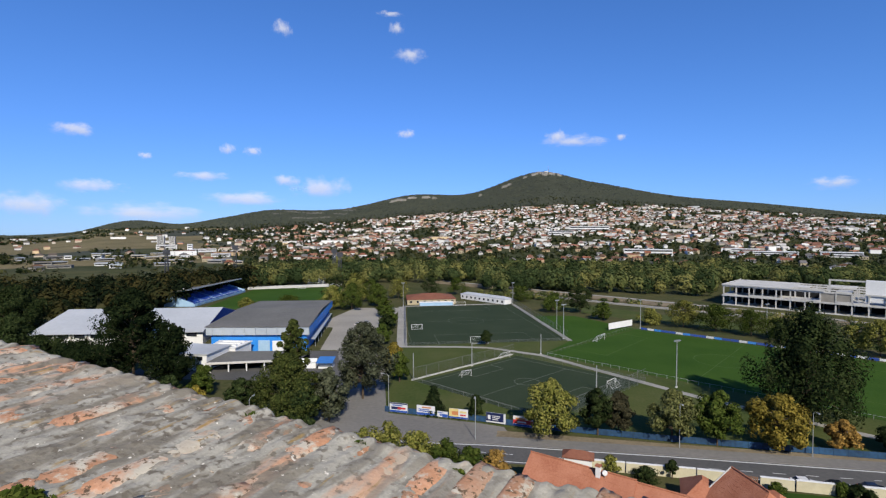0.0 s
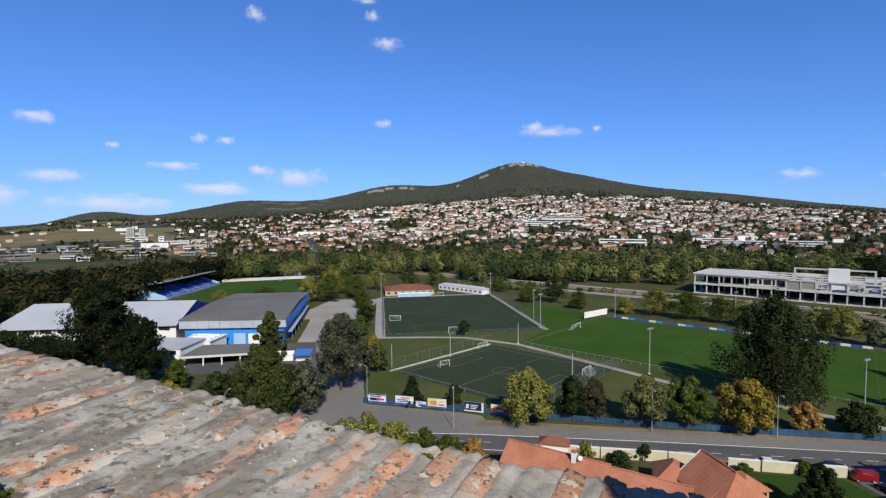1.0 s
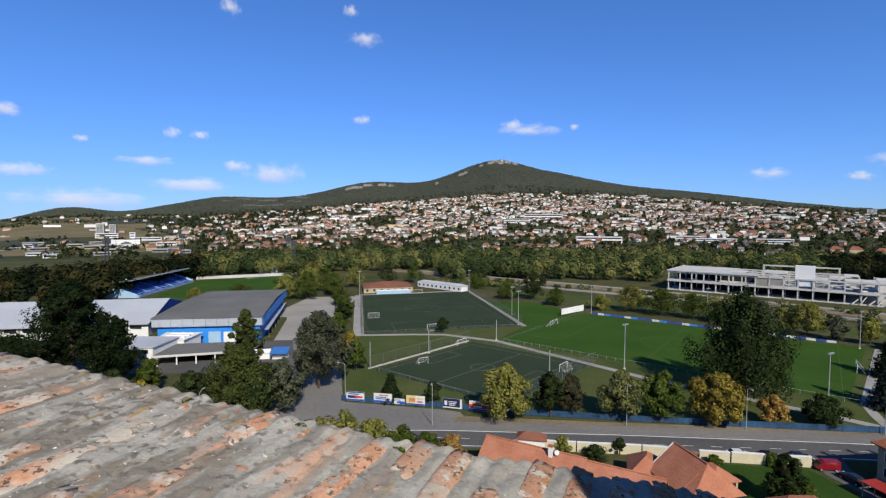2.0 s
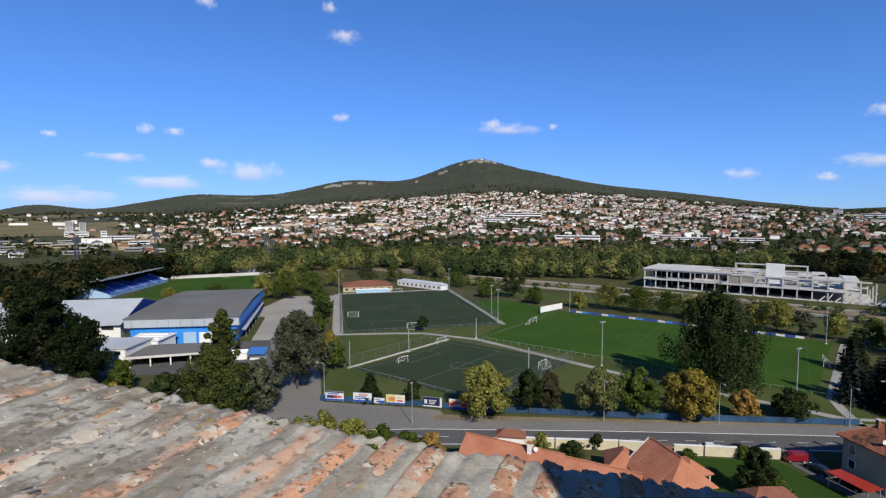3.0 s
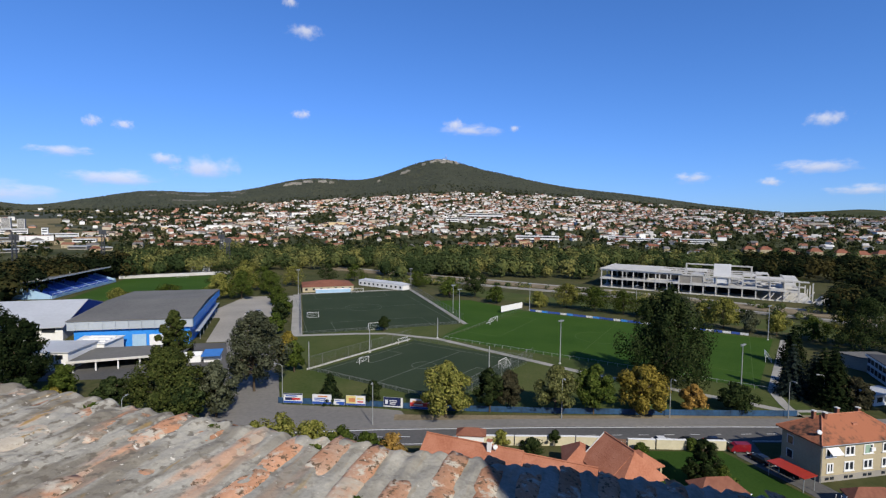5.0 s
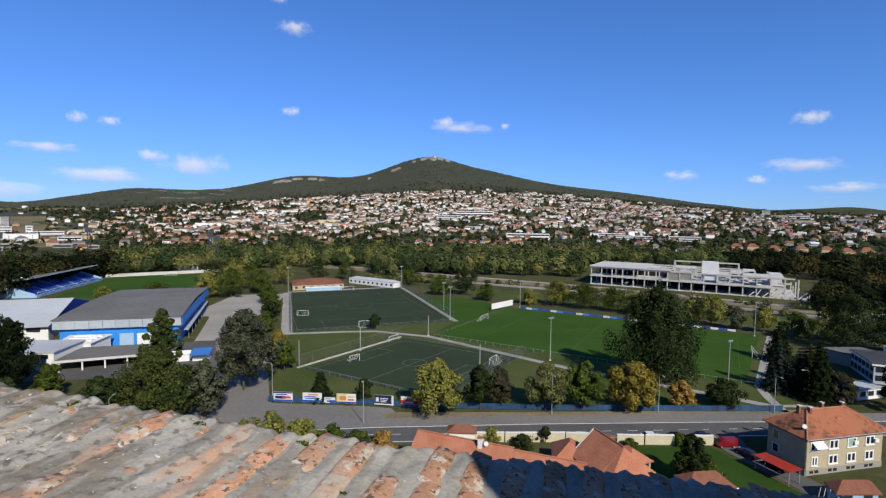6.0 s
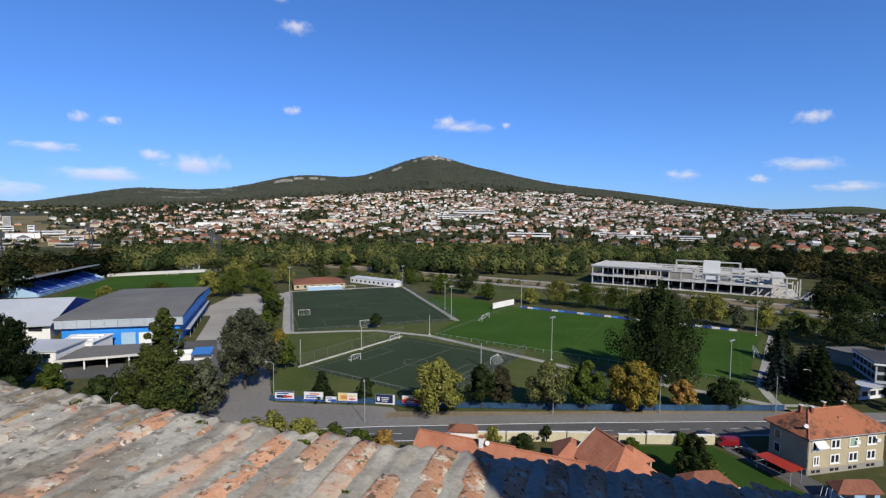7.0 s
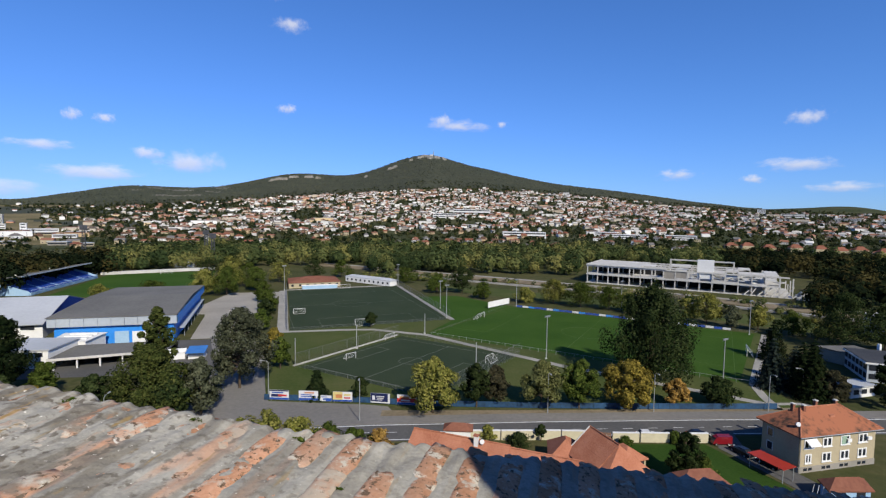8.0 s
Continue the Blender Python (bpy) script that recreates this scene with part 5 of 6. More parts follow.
            for (p, q) in (((-w0, -w0, z0), (w1, -w1, z1)), ((w0, -w0, z0), (w1, w1, z1)), ((w0, w0, z0), (-w1, w1, z1)), ((-w0, w0, z0), (-w1, -w1, z1)), ((-w1, -w1, z1), (w1, -w1, z1)), ((-w1, w1, z1), (w1, w1, z1))):
                g.tube(p, q, 0.14, n=4)
        part("bracing", g, M_DARKM, m)
        part("lamp_frame", Geo().box(-2.6, 2.6, -0.35, 0.35, h - 3.4, h + 0.6), M_DARKM, m)


build_stadium()


# ---- goals, poles, fences, boards
def goal(x, y, turn, w, h, label):
    g = thing("football_goal", label, "goal", "goals", pose(x, y, 0.05, 0, 0, turn))
    part("post", Geo().tube((-w / 2, 0, 0), (-w / 2, 0, h), 0.07), M_WHITE, g)
    part("post", Geo().tube((w / 2, 0, 0), (w / 2, 0, h), 0.07), M_WHITE, g)
    part("crossbar", Geo().tube((-w / 2, 0, h), (w / 2, 0, h), 0.07), M_WHITE, g)
    for s in (-1, 1):
        part("stay", Geo().tube((s * w / 2, 0, h), (s * w / 2, 1.8, 0.05), 0.04), M_WHITE, g)
    part("ground_bar", Geo().tube((-w / 2, 1.8, 0.05), (w / 2, 1.8, 0.05), 0.04), M_WHITE, g)
    n = Geo()
    for k in range(1, 9):
        n.tube((-w / 2 + w * k / 9, 0, h), (-w / 2 + w * k / 9, 1.8, 0.05), 0.014, n=3)
    for k in range(1, 5):
        n.tube((-w / 2, 1.8 * k / 5, h * (1 - k / 5)), (w / 2, 1.8 * k / 5, h * (1 - k / 5)), 0.014, n=3)
    tagged(part("net", n, M_WHITE, g), kind="stuff")


ang = math.degrees(math.atan2(V.y, V.x))
goal(65.2, 202.0, ang, 7.32, 2.44, "white full-size goal on the grass pitch")
goal(136.5, 134.0, ang + 180, 7.32, 2.44, "white full-size goal on the grass pitch")
goal(14.7, 198.6, 188, 7.32, 2.44, "white full-size goal on the artificial pitch")
goal(10.0, 297.5, 8, 7.32, 2.44, "white full-size goal on the artificial pitch")
goal(-12.1, 227.0, 185, 5, 2, "small white goal beside the artificial pitch")
goal(-112, 386, 20, 7.32, 2.44, "white goal on the stadium pitch")
goal(7.3, 151.3, 30, 3.4, 2, "small white training goal")
goal(22.2, 173.8, 43, 5, 2, "small white goal at the low wall")
goal(48.9, 141.8, 225, 5, 2, "small white goal on the small pitch")


def light_pole(x, y, h, label, head=True, r=0.11):
    p = thing("light_pole", label, "light pole", "pitch light poles", pose(x, y, 0, 0, 0, 20))
    part("pole", Geo().tube((0, 0, 0), (0, 0, h), r * 1.25, r * 0.8), M_STEEL, p)
    part("foot", Geo().tube((0, 0, 0), (0, 0, 0.35), r * 3, r * 2.4), M_CONC, p)
    if head:
        part("crossarm", Geo().box(-1.1, 1.1, -0.08, 0.08, h - 0.1, h + 0.08), M_STEEL, p)
        for s in (-0.85, -0.3, 0.3, 0.85):
            part("lamp", Geo().box(s - 0.22, s + 0.22, -0.3, 0.1, h + 0.08, h + 0.42), M_STEEL, p)


for x, y, h in ((67.5, 141, 13.4), (106.9, 112, 11.6), (50.6, 205.4, 14.3), (91.9, 227.9, 13.2), (160.2, 156.5, 13.0), (141.8, 214.4, 13.2), (-24, 296, 14), (43.5, 306, 13), (53, 228, 13)):
    light_pole(x, y, h, "grey steel floodlight pole beside a pitch", True, 0.13)
for x, y, h in ((-9, 148.2, 8.2), (9.7, 163.7, 7.8), (36, 179.8, 7.6), (43.7, 138.8, 7.0)):
    light_pole(x, y, h, "bare pale concrete pole beside the small pitch", False, 0.15)


def street_lamp(x, y, h, turn):
    p = thing("street_lamp", "grey street lamp with a curved arm", "street lamp", "street lamps", pose(x, y, 0, 0, 0, turn))
    part("pole", Geo().tube((0, 0, 0), (0, 0, h - 0.5), 0.1, 0.065), M_STEEL, p)
    part("arm", Geo().tube((0, 0, h - 0.5), (0.5, 0, h - 0.08), 0.05).tube((0.5, 0, h - 0.08), (1.5, 0, h), 0.045), M_STEEL, p)
    part("lamp_head", Geo().box(1.4, 2.1, -0.14, 0.14, h - 0.08, h + 0.1), M_STEEL, p)
    part("base", Geo().tube((0, 0, 0), (0, 0, 0.9), 0.14, 0.13), M_STEEL, p)


street_lamp(7.0, 105.0, 9.8, -100)
street_lamp(49.3, 101.2, 9.6, -100)
street_lamp(73.9, 97.0, 9.4, -100)
street_lamp(-14.0, 125.5, 8.5, 170)
street_lamp(-42.0, 105.5, 9.0, 80)
street_lamp(101.0, 92.0, 9.0, -100)
street_lamp(116.0, 96.5, 8.0, 170)


def rail_fence(name, pts, h, step, label, post=0.05, rails=(1.0,), wires=0, material=None):
    """Posts and rails along a line; wires make the netting above."""
    m = material or M_WIRE
    f = thing(name, label, "fence")
    for (x0, y0), (x1, y1) in zip(pts, pts[1:]):
        L = math.hypot(x1 - x0, y1 - y0)
        n = max(1, round(L / step))
        for k in range(n):
            x, y = x0 + (x1 - x0) * k / n, y0 + (y1 - y0) * k / n
            part("post", Geo().tube((x, y, 0), (x, y, h), post, n=6), m, f)
        for q in rails:
            part("rail", Geo().tube((x0, y0, q), (x1, y1, q), post * 0.75, n=6), m, f)
        if wires:
            g = Geo()
            for k in range(wires):
                z = 0.15 + (h - 0.2) * k / (wires - 1)
                g.tube((x0, y0, z), (x1, y1, z), 0.012, n=3)
            for k in range(int(L / 0.6)):
                x, y = x0 + (x1 - x0) * k / (L / 0.6), y0 + (y1 - y0) * k / (L / 0.6)
                g.tube((x, y, 0.1), (x, y, h), 0.009, n=3)
            tagged(part("netting", g, m, f), kind="stuff")
    return f


ga, gb, gc, gd = (38, 177.5), (87.5, 227.5), (164.5, 157), (112, 108.5)
rail_fence("pitch_railing", [ga, gd], 1.1, 3, "low pale steel railing along the grass pitch", rails=(1.05,), post=0.05, material=M_STEEL)
rail_fence("pitch_railing", [gb, gc], 1.1, 3, "low grey steel railing along the far touchline", rails=(1.05, 0.55), post=0.035, material=M_WIRE)
rail_fence("pitch_railing", [ga, gb], 1.1, 3, "low railing behind the goal", rails=(1.05,), post=0.035, material=M_WIRE)
rail_fence("pitch_fence", [(-14.6, 192.9), (-22.7, 294.5)], 4, 5, "tall steel netting fence beside the pitch", post=0.06, rails=(4.0, 2.0), wires=9)
rail_fence("pitch_fence", [(42.6, 305.5), (51.9, 203.0)], 4, 5, "tall steel netting fence beside the pitch", post=0.06, rails=(4.0, 2.0), wires=9)
rail_fence("pitch_fence", [(-14.0, 192.8), (51.0, 202.2)], 1.2, 4, "low steel fence before the artificial pitch", rails=(1.15,), wires=4)
rail_fence("small_pitch_fence", [tuple(SA + Vector((-1.5, 0.5))), tuple(SB + Vector((-1, 1)))], 4, 5, "grey netting fence round the small pitch", post=0.05, rails=(4.0,), wires=14)
rail_fence("small_pitch_fence", [tuple(SD + Vector((1, -1))), tuple(SC + Vector((1.5, 0)))], 4, 5, "grey netting fence round the small pitch", post=0.05, rails=(4.0,), wires=14)
rail_fence("small_pitch_fence", [tuple(SA + Vector((-1.5, 0.5))), tuple(SD + Vector((1, -1)))], 1.3, 4, "low grey fence beside the small pitch", rails=(1.2,), wires=5)
rail_fence("small_pitch_fence", [tuple(SB + Vector((-1, 1))), tuple(SC + Vector((1.5, 0)))], 1.2, 4, "low grey fence beside the path", rails=(1.15,), wires=5)
lw = thing("low_wall", "low pale concrete wall along the small pitch", "wall")
part("wall", ribbon([tuple(SA + Vector((-2.0, 0.9))), tuple(SB + Vector((-1.4, 1.4)))], 0.3, 0, 0.45), M_CONC, lw)

ad = thing("advert_board", "long blue and white advert boards along the touchline", "advert boards")
dv = (Vector(gc) - Vector(gb)).normalized()
for k in range(30):
    a = Vector(gb) + dv * (4 + 3.05 * k) + Vector((0.7, 0.7))
    part("panel", ribbon([tuple(a), tuple(a + dv * 2.9)], 0.08, 0.1, 1.0), (M_BLUE2, M_WHITE, M_BLUE, M_BLUE2)[k % 4 if k < 22 else (1 if k % 2 else 0)], ad)
bh = thing("white_screen", "white board behind the goal on short posts", "board")
part("panel", ribbon([(75.5, 223), (90.0, 233)], 0.15, 0.5, 3.3), M_WHITE, bh)
for k in range(4):
    part("post", Geo().tube((75.7 + 4.7 * k, 223.4 + 3.24 * k, 0), (75.7 + 4.7 * k, 223.4 + 3.24 * k, 3.2), 0.08), M_STEEL, bh)


# ---- blue fence with billboards
FENCE = [(-14.5, 121.7), (9, 115.1), (20.5, 110.9), (48.4, 103.9), (86, 95.8), (104, 92.4)]


def build_fence():
    f = thing("boundary_fence", "blue sheet fence along the pavement", "fence")
    for (x0, y0), (x1, y1) in zip(FENCE, FENCE[1:]):
        L = math.hypot(x1 - x0, y1 - y0)
        n = round(L / 2.5)
        for k in range(n):
            a = Vector((x0, y0)).lerp(Vector((x1, y1)), k / n)
            b = Vector((x0, y0)).lerp(Vector((x1, y1)), (k + 0.97) / n)
            part("panel", ribbon([tuple(a), tuple(b)], 0.05, 0.15, 1.5), M_FENCE, f)
            part("post", Geo().tube((*a, 0), (*a, 1.6), 0.045, n=6), M_FENCE, f)
    colours = {k: plain(k, c, 0.4) for k, c in (("board_white", (0.78, 0.78, 0.78)), ("board_blue", (0.03, 0.10, 0.42)), ("board_navy", (0.015, 0.025, 0.09)), ("board_yellow", (0.75, 0.62, 0.25)), ("board_red", (0.6, 0.05, 0.05)), ("board_orange", (0.62, 0.25, 0.10)))}
    K = lambda k: colours["board_" + k]
    # position along x, width, colour of field, marks (x, z, w, h, colour) as shares of the field
    boards = [
        (-13.2, 4.6, "white", [(0.0, 0.0, 1.0, 0.2, "blue"), (0.08, 0.28, 0.55, 0.3, "navy"), (0.45, 0.34, 0.45, 0.2, "red"), (0.12, 0.68, 0.6, 0.12, "blue"), (0.0, 0.88, 1.0, 0.12, "navy")]),
        (-6.4, 4.6, "white", [(0.0, 0.0, 1.0, 0.24, "blue"), (0.1, 0.36, 0.8, 0.1, "blue"), (0.1, 0.54, 0.6, 0.1, "blue"), (0.3, 0.74, 0.5, 0.14, "orange")]),
        (-1.4, 2.6, "white", [(0.5, 0.0, 0.5, 0.55, "blue"), (0.25, 0.2, 0.25, 0.3, "blue"), (0.1, 0.68, 0.5, 0.15, "blue")]),
        (1.5, 4.6, "white", [(0.0, 0.0, 1.0, 0.16, "blue"), (0.0, 0.16, 0.5, 0.84, "yellow"), (0.14, 0.34, 0.34, 0.4, "orange"), (0.58, 0.3, 0.32, 0.14, "red"), (0.58, 0.6, 0.34, 0.2, "yellow")]),
        (10.2, 4.6, "navy", [(0.08, 0.3, 0.14, 0.45, "white"), (0.3, 0.64, 0.42, 0.08, "white"), (0.32, 0.46, 0.36, 0.08, "white"), (0.32, 0.28, 0.3, 0.08, "white"), (0.0, 0.0, 1.0, 0.12, "white"), (0.9, 0.12, 0.1, 0.88, "white")]),
        (16.2, 4.6, "white", [(0.0, 0.0, 1.0, 0.2, "blue"), (0.0, 0.24, 1.0, 0.4, "red"), (0.12, 0.64, 0.5, 0.2, "orange"), (0.2, 0.34, 0.45, 0.16, "white"), (0.74, 0.7, 0.2, 0.16, "red")]),
    ]
    for x, w, base, marks in boards:
        y = 121.7 - 0.281 * (x + 14.5) if x < 9 else 115.1 - 0.365 * (x - 9)
        turn = -math.degrees(math.atan(0.281 if x < 9 else 0.365))
        low = 0.4 if w > 3 else 0.35
        hh = 2.25 if w > 3 else 1.3
        b = thing("billboard", "advert billboard with coloured bars on the blue fence", "billboard", "billboards", pose(x, y - 0.25, 0, 0, 0, turn))
        part("board", Geo().box(0, w, -0.06, 0.02, low, low + hh), K(base), b)
        part("frame", Geo().box(-0.06, w + 0.06, -0.03, 0.05, low - 0.08, low + hh + 0.06), M_STEEL, b)
        for i, (mx, mz, mw, mh, mc) in enumerate(marks):
            part("print", Geo().box(mx * w, (mx + mw) * w, -0.075 - 0.004 * i, -0.06, low + mz * hh, low + (mz + mh) * hh), K(mc), b)
        for s in (0.3, w - 0.3):
            part("leg", Geo().tube((s, 0.08, 0), (s, 0.08, low + hh), 0.05), M_STEEL, b)


build_fence()


# ---- concrete car-park skeleton
def build_skeleton():
    s = thing("concrete_skeleton", "unfinished concrete frame building of two storeys", "building")
    o = Vector((173.4, 303.9))
    d = (Vector((256.4, 224.2)) - o).normalized()
    n = Vector((-d.y, d.x))
    P = lambda a, b: tuple(o + d * a + n * b)
    L, D = 116, 46
    bays, bx = 17, 116 / 17

    def slab(a0, a1, b0, b1, z0, z1, name, m=M_CONC):
        part(name, Geo().prism([P(a0, b0), P(a1, b0), P(a1, b1), P(a0, b1)], z0, z1), m, s)

    slab(-0.5, L, -0.5, D, -0.2, 0.35, "ground_slab")
    slab(-0.5, L - 6, -0.5, D, 5.6, 6.5, "floor_slab")
    rng = random.Random(6)
    rows = (0, D / 3, 2 * D / 3, D - 0.7)
    for b in rows:
        slab(-0.4, L - 2 if b == 0 else 92, b - 0.1, b + 0.6, 11.3, 12.1, "edge_beam")
    for k in range(bays):
        for i in range(3):
            a0, b0, b1 = k * bx, rows[i] + 0.3, rows[i + 1] + 0.3
            if rng.random() > (0.92 if k < 5 else 0.6 if k < 9 else 0.3):
                continue
            drop = rng.uniform(1.2, 3.6) if k > 3 and rng.random() < 0.2 else 0.0
            q = [(*P(a0 + 0.1, b0), 12.35), (*P(a0 + bx - 0.15, b0), 12.35), (*P(a0 + bx - 0.15, b1), 12.35 - drop), (*P(a0 + 0.1, b1), 12.35 - drop)]
            part("roof_panel", Geo().slab(*q, 0.4), M_CONC, s)
    slab(-0.7, 50, -0.7, -0.4, 12.2, 12.8, "parapet")
    slab(-0.7, -0.4, -0.4, D, 12.2, 12.8, "parapet")
    for k in range(bays + 1):
        for b in rows:
            x = min(k * bx, L - 0.6)
            top = 11.4 + rng.choice((0, 0, 0.9, 2.2)) * (k > 11 and b == 0) if x < L - 8 or b == 0 else rng.uniform(4, 9)
            slab(x, x + 0.65, b, b + 0.65, 0.3, top, "column")
        if k in (2, 4, 5, 9):
            slab(k * bx + 2.6, k * bx + 3.0, 0.1, 0.4, 6.5, 11.4, "mullion")
    for k in range(bays - 2):
        if k % 3 != 1:
            slab(k * bx + 0.7, (k + 1) * bx, -0.3, 0.0, 6.5, 7.3, "balustrade")
    # black sheets behind the openings stand in for the shaded depth
    slab(2, 90, 15.9, 16.3, 0.35, 5.6, "back_wall", M_SHADE)
    slab(2, 60, 15.9, 16.3, 6.5, 11.3, "back_wall", M_SHADE)
    for a in (7, 8):
        slab(a * bx + 0.7, (a + 1) * bx - 0.1, 0.3, 0.5, 6.5, 11.3, "infill_panel", M_GREYR)
    for a in (51.5, 86):
        slab(a, a + 0.9, 1.0, 1.8, 12.1, 18.3, "penthouse_column")
    slab(51.5, 86.9, 1.0, 1.8, 18.3, 19.1, "penthouse_beam")
    slab(67, 76, 0.6, 5.0, 8.0, 19.3, "stair_tower", M_WHITE)
    for k in range(14):
        a, z = rng.uniform(62, L - 6), rng.uniform(6.6, 10.5)
        q = [(*P(a, 0.5), z), (*P(a + rng.uniform(4, 8), 0.8), z + rng.uniform(-2.2, 2.2)), (*P(a + 6, 5), z + 0.4), (*P(a - 0.4, 5), z)]
        part("fallen_slab", Geo().slab(*q, 0.35), M_CONC, s)
    rng = random.Random(2)
    for k in range(26):
        a, b = rng.uniform(L + 1, L + 22), rng.uniform(-3, 20)
        w = rng.uniform(1, 3.5)
        r = part("concrete_rubble", Geo().prism([P(a, b), P(a + w * 1.8, b + 0.4), P(a + w * 1.5, b + w), P(a - 0.3, b + w * 0.8)], -0.2, rng.uniform(0.8, 2.6)), M_CONC)
        tagged(r, "broken pale concrete slab on bare ground", "rubble", "rubble beside the concrete frame")
    for k in range(8):
        a = L - 24 + 3.4 * k
        part("leaning_beam", Geo().tube((*P(a, -1), 0.4), (*P(a + 4, 1.5), rng.uniform(4, 7)), 0.3, n=4), M_CONC, s)


build_skeleton()


# ---- low buildings behind the artificial pitch
def low_house(name, poly, h, label, wall, roof, over=0.5, rise=2.2, windows=0):
    """A four-cornered house: walls, hipped roof, chimney."""
    b = thing(name, label, "building")
    c = Vector((sum(p[0] for p in poly) / 4, sum(p[1] for p in poly) / 4))
    part("wall", Geo().prism(poly, -0.2, h), wall, b)
    ps = [Vector(p) + (Vector(p) - c).normalized() * over for p in poly]
    long_first = (ps[1] - ps[0]).length > (ps[2] - ps[1]).length
    if not long_first:
        ps = ps[1:] + ps[:1]
    m0, m1 = (ps[3] + ps[0]) / 2, (ps[1] + ps[2]) / 2
    k = min(0.45, (ps[3] - ps[0]).length / 2 / (m1 - m0).length)
    r0, r1 = m0.lerp(m1, k), m1.lerp(m0, k)
    z = h
    g = Geo().add([(*ps[0], z), (*ps[1], z), (*ps[2], z), (*ps[3], z), (*r0, z + rise), (*r1, z + rise), (*ps[0], z - 0.2), (*ps[1], z - 0.2), (*ps[2], z - 0.2), (*ps[3], z - 0.2)],
                  [(0, 1, 5, 4), (2, 3, 4, 5), (1, 2, 5), (3, 0, 4), (9, 8, 7, 6), (0, 6, 7, 1), (1, 7, 8, 2), (2, 8, 9, 3), (3, 9, 6, 0)])
    part("roof", g, roof, b)
    a = Vector(poly[0])
    e = Vector(poly[1]) - a
    d = e.normalized()
    for i in range(windows):
        q = a + e * ((i + 0.5) / windows)
        part("window", ribbon([tuple(q - d * 0.7), tuple(q + d * 0.7)], 0.14, 1.0, min(2.3, h - 0.3)), M_GLASS, b)
    return b


low_house("club_building", [(-22, 302), (8, 307), (5, 330), (-24, 325)], 3.2, "low changing-room building with a dull red roof", M_CREAM, M_BRICKR, rise=2.5, windows=7)
low_house("white_barrack", [(12, 331), (38, 303), (43, 307), (17, 336)], 3.4, "long white low building with a pale roof", M_WHITE, M_WROOF, rise=1.2, windows=10)
low_house("store_shed", [(-14, 297.5), (6, 300), (5.6, 302), (-14.4, 299.5)], 2.2, "low pale dugouts along the pitch end", M_PALEB, M_WHITE, rise=0.3)


# ---- apartment house beside the road
def build_apartment():
    a = thing("apartment_house", "cream two-storey apartment house with a hipped red roof", "house")
    x0, x1, y0, y1, ze = 81.5, 98.8, 67.5, 75.2, 6.9
    part("wall", Geo().box(x0, x1, y0, y1, -0.3, ze), M_CREAM, a)
    part("plinth", Geo().box(x0 - 0.08, x1 + 0.08, y0 - 0.08, y1 + 0.08, -0.3, 1.1), M_GREYR, a, "grey rendered plinth")
    e = 0.75
    ym = (y0 + y1) / 2
    roof = part("roof", Geo().add([(x0 - e, y0 - e, ze), (x1 + e, y0 - e, ze), (x1 + e, y1 + e, ze), (x0 - e, y1 + e, ze), (x0 + 4.2, ym, ze + 3.25), (x1 - 4.2, ym, ze + 3.25), (x0 - e, y0 - e, ze - 0.22), (x1 + e, y0 - e, ze - 0.22), (x1 + e, y1 + e, ze - 0.22), (x0 - e, y1 + e, ze - 0.22)],
                       [(0, 1, 5, 4), (2, 3, 4, 5), (1, 2, 5), (3, 0, 4), (9, 8, 7, 6), (0, 6, 7, 1), (1, 7, 8, 2), (2, 8, 9, 3), (3, 9, 6, 0)]), M_REDT2, a, "blackened red tile roof")
    for p in ((x0 - e, y0 - e), (x0 - e, y1 + e)):
        part("hip_ridge", Geo().tube((*p, ze + 0.03), (x0 + 4.2, ym, ze + 3.3), 0.12, n=6), M_REDT, roof)
    for p in ((x1 + e, y0 - e), (x1 + e, y1 + e)):
        part("hip_ridge", Geo().tube((*p, ze + 0.03), (x1 - 4.2, ym, ze + 3.3), 0.12, n=6), M_REDT, roof)
    part("ridge", Geo().tube((x0 + 4.2, ym, ze + 3.3), (x1 - 4.2, ym, ze + 3.3), 0.13, n=6), M_REDT, roof)
    for x, y in ((84.7, 72.0), (85.9, 70.9), (90.4, 72.4), (94.4, 71.8)):
        c = part("chimney", Geo().box(x - 0.27, x + 0.27, y - 0.27, y + 0.27, ze + 0.8, ze + 3.85), M_BRICKR, a)
        part("cap", Geo().box(x - 0.34, x + 0.34, y - 0.34, y + 0.34, ze + 3.85, ze + 4.0), M_CONC, c)
    part("dormer", Geo().box(90.4, 91.5, 69.4, 70.8, ze + 0.9, ze + 2.2), M_REDT, a)
    dish = part("satellite_dish", Geo().tube((82.2, 68.6, ze + 1.55), (82.1, 68.45, ze + 1.6), 0.42, 0.36, 12), M_WHITE, a)
    part("arm", Geo().tube((82.4, 68.8, ze + 0.9), (82.2, 68.6, ze + 1.5), 0.04), M_STEEL, dish)
    for f in range(2):
        for i in range(4):
            x = x0 + 2.0 + i * 4.1
            z = 1.75 + 2.75 * f
            w = 0.6 if i in (0,) and f == 0 else 0.95
            wd = part("window", Geo().box(x - w, x + w, y0 - 0.05, y0 + 0.05, z, z + 1.5), M_GLASS, a)
            fr = Geo()
